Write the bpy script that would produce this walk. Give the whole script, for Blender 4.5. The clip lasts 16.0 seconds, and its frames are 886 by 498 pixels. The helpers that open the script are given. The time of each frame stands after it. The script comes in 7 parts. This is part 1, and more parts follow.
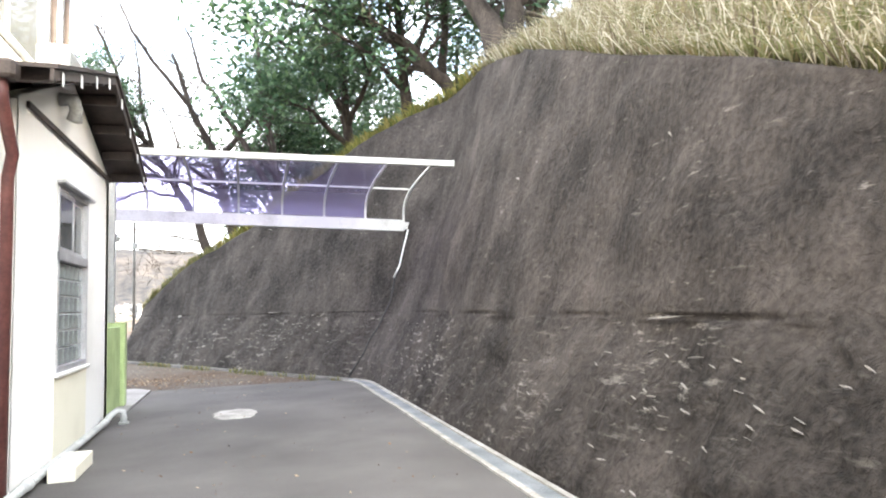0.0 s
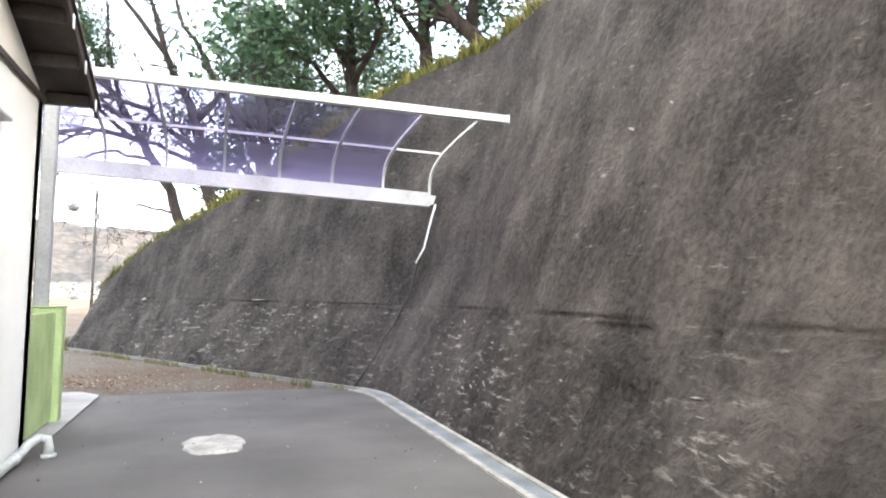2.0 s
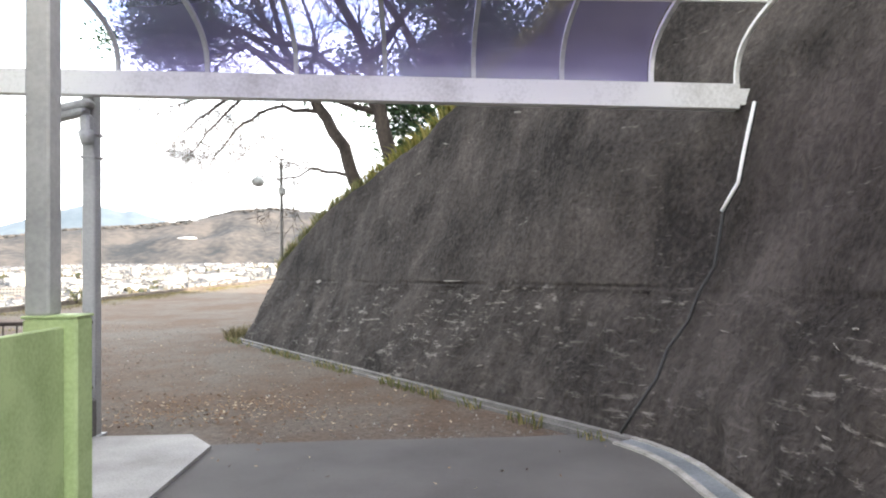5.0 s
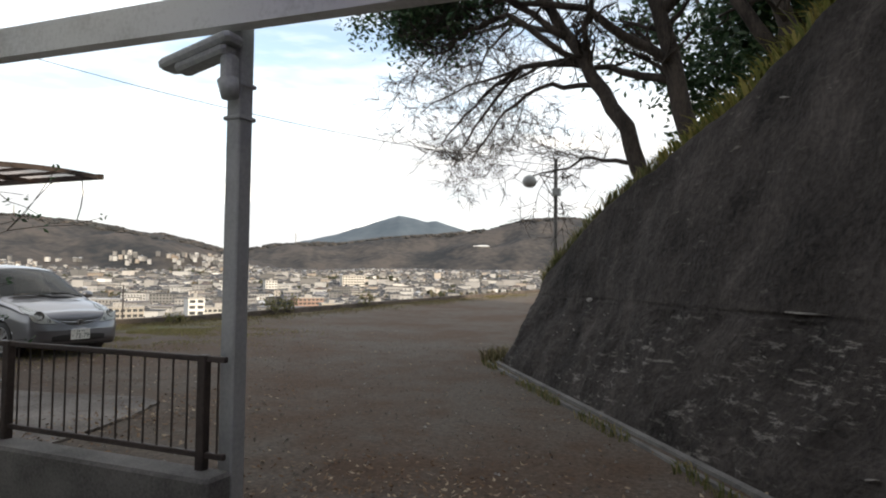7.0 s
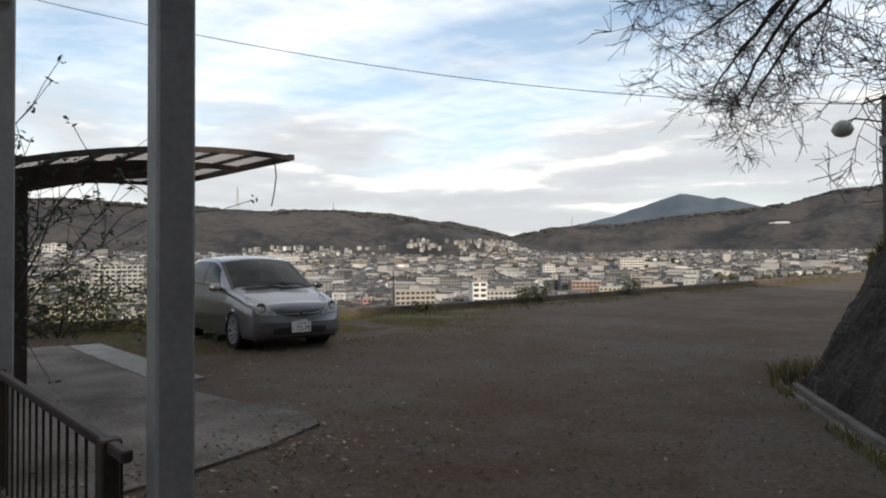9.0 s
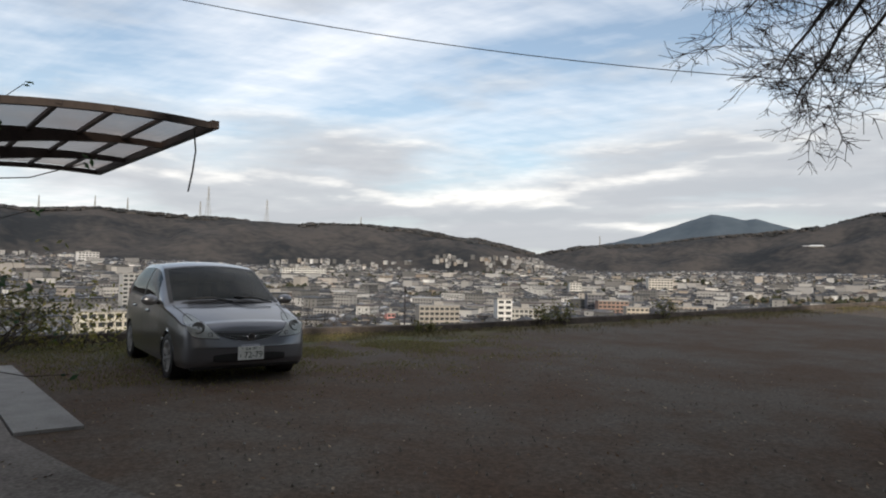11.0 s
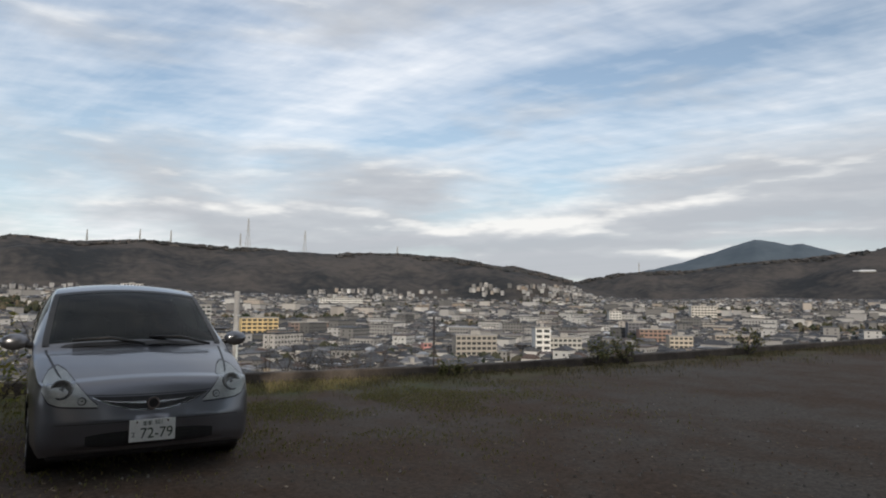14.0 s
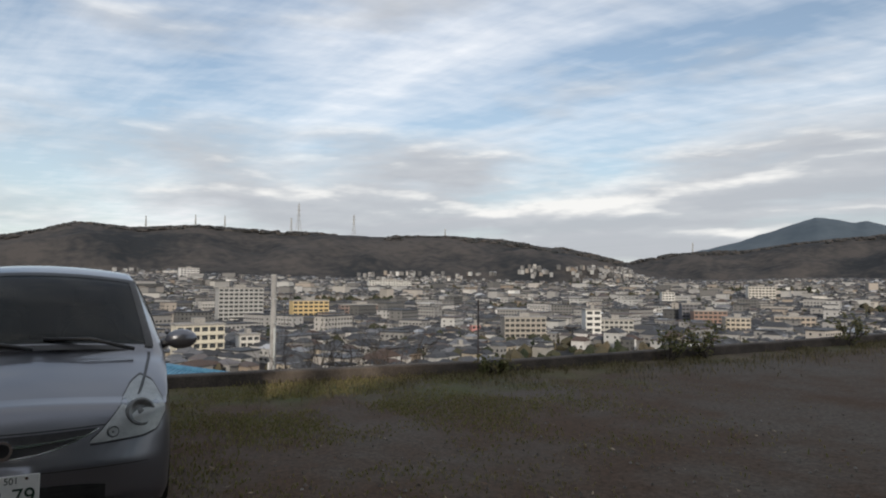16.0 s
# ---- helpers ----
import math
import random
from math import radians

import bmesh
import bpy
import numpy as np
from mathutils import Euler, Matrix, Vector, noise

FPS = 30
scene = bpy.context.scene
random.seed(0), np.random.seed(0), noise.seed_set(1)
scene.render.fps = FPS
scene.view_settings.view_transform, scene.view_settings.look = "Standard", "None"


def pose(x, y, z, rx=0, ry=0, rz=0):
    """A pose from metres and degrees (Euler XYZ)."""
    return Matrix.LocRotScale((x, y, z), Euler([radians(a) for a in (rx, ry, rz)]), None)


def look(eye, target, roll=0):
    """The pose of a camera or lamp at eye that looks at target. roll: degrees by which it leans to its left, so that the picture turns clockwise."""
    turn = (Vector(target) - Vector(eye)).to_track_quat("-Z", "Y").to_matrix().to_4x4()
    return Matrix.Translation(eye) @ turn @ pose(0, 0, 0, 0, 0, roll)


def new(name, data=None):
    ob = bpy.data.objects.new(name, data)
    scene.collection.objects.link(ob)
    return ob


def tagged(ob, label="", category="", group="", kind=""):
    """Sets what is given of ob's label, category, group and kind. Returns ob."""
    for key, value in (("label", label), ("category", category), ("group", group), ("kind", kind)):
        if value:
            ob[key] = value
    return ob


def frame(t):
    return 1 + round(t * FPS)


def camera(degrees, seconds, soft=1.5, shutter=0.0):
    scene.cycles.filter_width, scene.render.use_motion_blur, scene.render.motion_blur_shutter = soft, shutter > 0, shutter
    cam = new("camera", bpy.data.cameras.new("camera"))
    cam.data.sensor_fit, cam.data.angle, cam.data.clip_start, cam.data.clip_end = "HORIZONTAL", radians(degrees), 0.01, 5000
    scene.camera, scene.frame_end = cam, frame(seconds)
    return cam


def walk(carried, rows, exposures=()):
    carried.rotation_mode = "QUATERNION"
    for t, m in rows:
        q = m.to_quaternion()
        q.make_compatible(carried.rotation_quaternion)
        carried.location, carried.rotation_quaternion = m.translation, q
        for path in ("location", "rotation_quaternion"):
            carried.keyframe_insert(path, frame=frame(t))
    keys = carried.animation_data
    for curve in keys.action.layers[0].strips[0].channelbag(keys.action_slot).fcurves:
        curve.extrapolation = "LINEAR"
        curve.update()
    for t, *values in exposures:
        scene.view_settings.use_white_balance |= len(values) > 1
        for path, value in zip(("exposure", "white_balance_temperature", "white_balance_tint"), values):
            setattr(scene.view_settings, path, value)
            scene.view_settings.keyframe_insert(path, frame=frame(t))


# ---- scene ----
cam = camera(68.4, 16.0, 2.0)
PATH = [
    (0, (1.493, 0.945, 1.256), (2.072, 2.852, 1.421), -1.7),
    (0.5, (1.398, 1.563, 1.268), (1.957, 3.477, 1.421), -0.6),
    (1, (1.357, 2.167, 1.274), (1.92, 4.079, 1.434), 0.3),
    (1.5, (1.316, 2.78, 1.28), (1.877, 4.693, 1.435), 0.9),
    (2, (1.325, 3.378, 1.275), (1.98, 5.262, 1.418), 0.8),
    (2.5, (1.319, 4.008, 1.289), (1.997, 5.886, 1.41), -0.1),
    (3, (1.374, 4.612, 1.274), (2.067, 6.484, 1.388), -0.6),
    (3.2, (1.391, 4.877, 1.3), (2.068, 6.756, 1.408), -0.9),
    (5.3, (1.639, 7.594, 1.344), (1.661, 9.593, 1.388), -0.4),
    (5.5, (1.598, 7.827, 1.365), (1.6, 9.827, 1.399), 0.1),
    (6, (1.555, 8.5, 1.348), (1.334, 10.486, 1.411), 0.7),
    (6.5, (1.443, 9.137, 1.391), (0.98, 11.082, 1.442), 0.9),
    (7, (1.443, 9.75, 1.398), (0.675, 11.594, 1.483), 0.7),
    (7.5, (1.316, 10.315, 1.411), (0.371, 12.075, 1.494), 1.1),
    (8, (1.246, 10.908, 1.411), (0.051, 12.509, 1.499), 0.3),
    (8.5, (1.051, 11.421, 1.438), (-0.387, 12.811, 1.475), 0.0),
    (9, (0.817, 11.996, 1.449), (-0.636, 13.37, 1.479), -0.2),
    (9.2, (0.673, 12.179, 1.444), (-0.838, 13.489, 1.456), 0.1),
    (11.3, (-0.841, 14.144, 1.396), (-2.338, 15.467, 1.49), 1.4),
    (11.5, (-1.037, 14.284, 1.395), (-2.495, 15.648, 1.506), 1.3),
    (12, (-1.347, 14.713, 1.392), (-2.815, 16.063, 1.541), 0.7),
    (12.5, (-1.755, 15.039, 1.394), (-3.258, 16.346, 1.569), 0.7),
    (13, (-2.082, 15.419, 1.398), (-3.611, 16.695, 1.584), 0.8),
    (13.5, (-2.518, 15.769, 1.385), (-4.066, 17.025, 1.553), 1.1),
    (14, (-2.925, 16.138, 1.368), (-4.499, 17.361, 1.533), 0.7),
    (14.5, (-3.372, 16.455, 1.379), (-5.001, 17.607, 1.531), 0.7),
    (15, (-3.745, 16.812, 1.387), (-5.42, 17.895, 1.529), 0.1),
    (15.5, (-4.12, 17.168, 1.395), (-5.818, 18.216, 1.527), 1.0),
    (16, (-4.493, 17.527, 1.393), (-6.155, 18.633, 1.502), 0.4),
]
walk(cam, [(t, look(eye, target, roll)) for t, eye, target, roll in PATH],
     [(0.0, 3.66, 6950, 10), (1.5, 3.58, 6950, 10), (3.0, 3.8, 6950, 10), (5.5, 2.6, 7050, 10), (7.0, 1.05, 7050, 10), (8.0, 0.58, 6850, 10), (9.0, 0.48, 6800, 10), (11.5, 0.16, 6600, 10), (13.0, 0.05, 6550, 10), (16.0, 0.04, 6550, 10)])

# ---- world, sun ----
SUN_AZ, SUN_EL = 122.0, 17.0      # degrees clockwise from +y, above the horizon
world = bpy.data.worlds.new("world")
scene.world = world
world.use_nodes = True
wt = world.node_tree
wn, wl = wt.nodes, wt.links
bg = wn["Background"]
sky = wn.new("ShaderNodeTexSky")
sky.sky_type = "NISHITA"
sky.sun_disc = False
sky.sun_elevation, sky.sun_rotation = radians(SUN_EL), radians(SUN_AZ)
sky.air_density, sky.dust_density, sky.ozone_density = 1.0, 1.2, 1.2
tc = wn.new("ShaderNodeTexCoord")
sep = wn.new("ShaderNodeSeparateXYZ")
wl.new(tc.outputs["Generated"], sep.inputs[0])


def wmath(op, a, b):
    n = wn.new("ShaderNodeMath")
    n.operation = op
    for k, v in ((0, a), (1, b)):
        if isinstance(v, (int, float)):
            n.inputs[k].default_value = v
        else:
            wl.new(v, n.inputs[k])
    return n.outputs[0]


def wramp(fac, stops):
    n = wn.new("ShaderNodeValToRGB")
    wl.new(fac, n.inputs[0])
    while len(n.color_ramp.elements) < len(stops):
        n.color_ramp.elements.new(0.5)
    for e, (p, c) in zip(n.color_ramp.elements, stops):
        e.position, e.color = p, (*c, 1)
    return n.outputs[0]


# high streaks lie on a flat layer far overhead, drawn out along one bearing
zc = wmath("ADD", wmath("MAXIMUM", sep.outputs[2], 0.0), 0.05)
comb = wn.new("ShaderNodeCombineXYZ")
wl.new(wmath("DIVIDE", sep.outputs[0], zc), comb.inputs[0])
wl.new(wmath("DIVIDE", sep.outputs[1], zc), comb.inputs[1])


def cloud_noise(source, scale, stretch, turn, detail, shift, rough=0.58, warp=0.25):
    m = wn.new("ShaderNodeMapping")
    m.inputs["Rotation"].default_value = (0, 0, radians(turn))
    m.inputs["Location"].default_value = shift
    wl.new(source, m.inputs[0])
    m2 = wn.new("ShaderNodeMapping")
    m2.inputs["Scale"].default_value = stretch
    wl.new(m.outputs[0], m2.inputs[0])
    n = wn.new("ShaderNodeTexNoise")
    n.inputs["Scale"].default_value, n.inputs["Detail"].default_value, n.inputs["Roughness"].default_value = scale, detail, rough
    n.inputs["Distortion"].default_value = warp
    wl.new(m2.outputs[0], n.inputs["Vector"])
    return n.outputs[0]


def wmix(fac, a, b):
    n = wn.new("ShaderNodeMix")
    n.data_type = "RGBA"
    wl.new(fac, n.inputs["Factor"])
    for k, v in ((6, a), (7, b)):
        if isinstance(v, tuple):
            n.inputs[k].default_value = (*v, 1)
        else:
            wl.new(v, n.inputs[k])
    return n.outputs[2]


def grey(a):
    return (a, a, a)


plane, ball = comb.outputs[0], tc.outputs["Generated"]
broad = cloud_noise(plane, 0.62, (0.34, 1.0, 1), -12, 4, (0.6, 1.35, 0), 0.5)
thread = cloud_noise(plane, 2.6, (0.28, 1.0, 1), -12, 6, (3.1, 0.4, 0), 0.62)
ripple = cloud_noise(plane, 7.5, (1.0, 0.5, 1), 20, 3, (1.7, 5.2, 0), 0.55)
streaks = wmath("ADD", wmath("MULTIPLY", broad, 0.66), wmath("ADD", wmath("MULTIPLY", thread, 0.22), wmath("MULTIPLY", ripple, 0.12)))
streak_mask = wramp(streaks, [(0.44, grey(0.08)), (0.52, grey(0.40)), (0.62, grey(0.90))])
# low banks of stratocumulus over the hills: flat grey undersides and lit upper edges
bank_a = cloud_noise(ball, 1.9, (1.0, 1.0, 4.6), 0, 6, (0.35, 0.2, 0.02), 0.52, 0.1)
bank_b = cloud_noise(ball, 1.9, (1.0, 1.0, 4.6), 0, 6, (0.35, 0.2, 0.032), 0.52, 0.1)
low = wramp(sep.outputs[2], [(0.0, grey(0.10)), (0.10, grey(0.17)), (0.19, grey(0.14)), (0.27, grey(0.0)), (0.5, grey(0.03))])
bank_mask = wramp(wmath("ADD", bank_a, low), [(0.54, grey(0.0)), (0.70, grey(0.90))])
lit = wmath("ADD", wmath("MULTIPLY", wmath("SUBTRACT", bank_a, bank_b), 6.5), wmath("MULTIPLY", wmath("SUBTRACT", 0.60, bank_a), 1.1))
bank_tone = wramp(wmath("ADD", lit, 0.30), [(0.18, (3.7, 3.9, 4.25)), (0.48, (4.2, 4.4, 4.7)), (0.85, (7.3, 7.25, 7.1))])
clear = wmix(wmath("MULTIPLY", wmath("SUBTRACT", 1.0, wmath("MINIMUM", wmath("MULTIPLY", sep.outputs[2], 3.2), 1.0)), 0.62), sky.outputs[0], (4.6, 5.3, 6.1))
layers = wmix(streak_mask, clear, (8.2, 8.3, 8.5))
layers = wmix(bank_mask, layers, bank_tone)
wl.new(layers, bg.inputs[0])
bg.inputs[1].default_value = 0.125

sun = new("sun", bpy.data.lights.new("sun", "SUN"))
sun.data.energy, sun.data.angle, sun.data.color = 2.6, radians(0.8), (1.0, 0.9, 0.76)
a, e = radians(SUN_AZ), radians(SUN_EL)
sun.matrix_world = look((0, 0, 40), (-math.sin(a) * math.cos(e), -math.cos(a) * math.cos(e), 40 - math.sin(e)))


# ---- materials ----
def material(name, dark, light, rough=0.8, scale=6.0, grain=60.0, bump=0.3, metal=0.0, stretch=(1, 1, 1), vary=0.0, spec=0.5, low=0.35, high=0.68, dist=0.02):
    """Two-scale mottled surface: broad stains between two colours, fine grain over it, and relief from both."""
    m = bpy.data.materials.new(name)
    m.use_nodes = True
    nt = m.node_tree
    b = nt.nodes["Principled BSDF"]
    co = nt.nodes.new("ShaderNodeTexCoord")
    mp = nt.nodes.new("ShaderNodeMapping")
    mp.inputs["Scale"].default_value = stretch
    nt.links.new(co.outputs["Object"], mp.inputs[0])
    n1 = nt.nodes.new("ShaderNodeTexNoise")
    n2 = nt.nodes.new("ShaderNodeTexNoise")
    for n, s_, d in ((n1, scale, 5), (n2, grain, 3)):
        n.inputs["Scale"].default_value, n.inputs["Detail"].default_value = s_, d
        nt.links.new(mp.outputs[0], n.inputs["Vector"])
    mixed = nt.nodes.new("ShaderNodeMath")
    mixed.operation = "MULTIPLY_ADD"
    nt.links.new(n2.outputs[0], mixed.inputs[0])
    mixed.inputs[1].default_value = 0.45
    half = nt.nodes.new("ShaderNodeMath")
    half.operation = "MULTIPLY_ADD"
    nt.links.new(n1.outputs[0], half.inputs[0])
    half.inputs[1].default_value, half.inputs[2].default_value = 0.75, -0.1
    nt.links.new(half.outputs[0], mixed.inputs[2])
    rp = nt.nodes.new("ShaderNodeValToRGB")
    rp.color_ramp.elements[0].position, rp.color_ramp.elements[0].color = low, (*dark, 1)
    rp.color_ramp.elements[1].position, rp.color_ramp.elements[1].color = high, (*light, 1)
    nt.links.new(mixed.outputs[0], rp.inputs[0])
    out = rp.outputs[0]
    if vary:
        oi = nt.nodes.new("ShaderNodeObjectInfo")
        hs = nt.nodes.new("ShaderNodeHueSaturation")
        mr = nt.nodes.new("ShaderNodeMapRange")
        mr.inputs[3].default_value, mr.inputs[4].default_value = 1 - vary, 1 + vary
        nt.links.new(oi.outputs["Random"], mr.inputs[0])
        nt.links.new(mr.outputs[0], hs.inputs["Value"])
        nt.links.new(out, hs.inputs["Color"])
        out = hs.outputs[0]
    nt.links.new(out, b.inputs["Base Color"])
    b.inputs["Roughness"].default_value, b.inputs["Metallic"].default_value = rough, metal
    b.inputs["Specular IOR Level"].default_value = spec
    if bump:
        bn = nt.nodes.new("ShaderNodeBump")
        bn.inputs["Strength"].default_value, bn.inputs["Distance"].default_value = bump, dist
        nt.links.new(mixed.outputs[0], bn.inputs["Height"])
        nt.links.new(bn.outputs[0], b.inputs["Normal"])
    return m


def island_material(name, stops, rough=0.8, spec=0.3, translucent=0.0):
    """Each loose piece of the mesh takes a colour of its own from the stops."""
    m = bpy.data.materials.new(name)
    m.use_nodes = True
    nt = m.node_tree
    b = nt.nodes["Principled BSDF"]
    g = nt.nodes.new("ShaderNodeNewGeometry")
    rp = nt.nodes.new("ShaderNodeValToRGB")
    while len(rp.color_ramp.elements) < len(stops):
        rp.color_ramp.elements.new(0.5)
    for el, (p, c) in zip(rp.color_ramp.elements, stops):
        el.position, el.color = p, (*c, 1)
    nt.links.new(g.outputs["Random Per Island"], rp.inputs[0])
    nt.links.new(rp.outputs[0], b.inputs["Base Color"])
    b.inputs["Roughness"].default_value, b.inputs["Specular IOR Level"].default_value = rough, spec
    if translucent:
        tr = nt.nodes.new("ShaderNodeBsdfTranslucent")
        nt.links.new(rp.outputs[0], tr.inputs[0])
        mx = nt.nodes.new("ShaderNodeMixShader")
        mx.inputs[0].default_value = translucent
        nt.links.new(b.outputs[0], mx.inputs[1])
        nt.links.new(tr.outputs[0], mx.inputs[2])
        nt.links.new(mx.outputs[0], nt.nodes["Material Output"].inputs[0])
    return m


def sheet_glass(name, tint, clear, rough=0.05, body=0.35):
    """Tinted sheet: part of the light goes straight through, the rest is a glossy tinted surface."""
    m = bpy.data.materials.new(name)
    m.use_nodes = True
    nt = m.node_tree
    b = nt.nodes["Principled BSDF"]
    b.inputs["Base Color"].default_value, b.inputs["Roughness"].default_value = (*[c * body for c in tint], 1), rough
    tr = nt.nodes.new("ShaderNodeBsdfTransparent")
    tr.inputs[0].default_value = (*tint, 1)
    mx = nt.nodes.new("ShaderNodeMixShader")
    mx.inputs[0].default_value = clear
    nt.links.new(b.outputs[0], mx.inputs[1])
    nt.links.new(tr.outputs[0], mx.inputs[2])
    nt.links.new(mx.outputs[0], nt.nodes["Material Output"].inputs[0])
    return m


def shotcrete(name, fleck, pale, relief):
    """Dark weathered sprayed concrete: broad damp stains, streaks down the fall line, pale scuffs and pits."""
    m = material(name, (0.020, 0.0172, 0.0158), (0.078, 0.068, 0.062), 0.92, 1.3, 22, 0.9, 0, (1, 1, 0.75), 0, 0.2, 0.33, 0.66, 0.05)
    nt = m.node_tree
    b = nt.nodes["Principled BSDF"]
    base = b.inputs["Base Color"].links[0].from_socket
    co = nt.nodes.new("ShaderNodeTexCoord")
    mp = nt.nodes.new("ShaderNodeMapping")
    mp.inputs["Scale"].default_value = (5, 5, 0.35)
    nt.links.new(co.outputs["Object"], mp.inputs[0])
    n = nt.nodes.new("ShaderNodeTexNoise")
    n.inputs["Scale"].default_value, n.inputs["Detail"].default_value = 1.0, 4
    nt.links.new(mp.outputs[0], n.inputs["Vector"])
    rp = nt.nodes.new("ShaderNodeValToRGB")
    rp.color_ramp.elements[0].position, rp.color_ramp.elements[0].color = 0.35, (0.62, 0.6, 0.58, 1)
    rp.color_ramp.elements[1].position, rp.color_ramp.elements[1].color = 0.65, (1.25, 1.22, 1.2, 1)
    nt.links.new(n.outputs[0], rp.inputs[0])
    mu = nt.nodes.new("ShaderNodeMix")
    mu.data_type, mu.blend_type = "RGBA", "MULTIPLY"
    mu.inputs["Factor"].default_value = 0.6
    nt.links.new(base, mu.inputs[6])
    nt.links.new(rp.outputs[0], mu.inputs[7])
    # pale scuffs: thin broken flecks
    n2 = nt.nodes.new("ShaderNodeTexNoise")
    n2.inputs["Scale"].default_value, n2.inputs["Detail"].default_value, n2.inputs["Roughness"].default_value = 5.5, 9, 0.72
    m3 = nt.nodes.new("ShaderNodeMapping")
    m3.inputs["Scale"].default_value = (0.75, 0.75, 3.3)
    nt.links.new(co.outputs["Object"], m3.inputs[0])
    nt.links.new(m3.outputs[0], n2.inputs["Vector"])
    r2 = nt.nodes.new("ShaderNodeValToRGB")
    r2.color_ramp.elements[0].position, r2.color_ramp.elements[0].color = fleck, (0, 0, 0, 1)
    r2.color_ramp.elements[1].position, r2.color_ramp.elements[1].color = fleck + 0.1, (0.8, 0.8, 0.8, 1)
    nt.links.new(n2.outputs[0], r2.inputs[0])
    m2 = nt.nodes.new("ShaderNodeMix")
    m2.data_type = "RGBA"
    # the scuffs gather in patches
    n4 = nt.nodes.new("ShaderNodeTexNoise")
    n4.inputs["Scale"].default_value, n4.inputs["Detail"].default_value = 0.75, 3
    nt.links.new(co.outputs["Object"], n4.inputs["Vector"])
    r4 = nt.nodes.new("ShaderNodeMapRange")
    r4.inputs[1].default_value, r4.inputs[2].default_value, r4.inputs[3].default_value = 0.42, 0.62, 0.12
    nt.links.new(n4.outputs[0], r4.inputs[0])
    gather = nt.nodes.new("ShaderNodeMath")
    gather.operation = "MULTIPLY"
    nt.links.new(r2.outputs[0], gather.inputs[0])
    nt.links.new(r4.outputs[0], gather.inputs[1])
    nt.links.new(gather.outputs[0], m2.inputs["Factor"])
    nt.links.new(mu.outputs[2], m2.inputs[6])
    m2.inputs[7].default_value = (*pale, 1)
    n3 = nt.nodes.new("ShaderNodeTexNoise")
    n3.inputs["Scale"].default_value, n3.inputs["Detail"].default_value, n3.inputs["Roughness"].default_value, n3.inputs["Distortion"].default_value = 7.0, 8, 0.65, 0.6
    nt.links.new(co.outputs["Object"], n3.inputs["Vector"])
    bn = nt.nodes.new("ShaderNodeBump")
    bn.inputs["Strength"].default_value, bn.inputs["Distance"].default_value = 1.0, relief
    nt.links.new(n3.outputs[0], bn.inputs["Height"])
    nt.links.new(b.inputs["Normal"].links[0].from_socket, bn.inputs["Normal"])
    nt.links.new(bn.outputs[0], b.inputs["Normal"])
    nt.links.new(m2.outputs[2], b.inputs["Base Color"])
    return m


M_SLOPE = shotcrete("shotcrete", 0.60, (0.22, 0.20, 0.18), 0.05)
M_SLOPE_LOW = shotcrete("rough_shotcrete", 0.55, (0.33, 0.305, 0.275), 0.09)
M_ASPHALT = material("asphalt", (0.057, 0.052, 0.049), (0.118, 0.109, 0.103), 0.9, 0.9, 180, 0.5, dist=0.006)


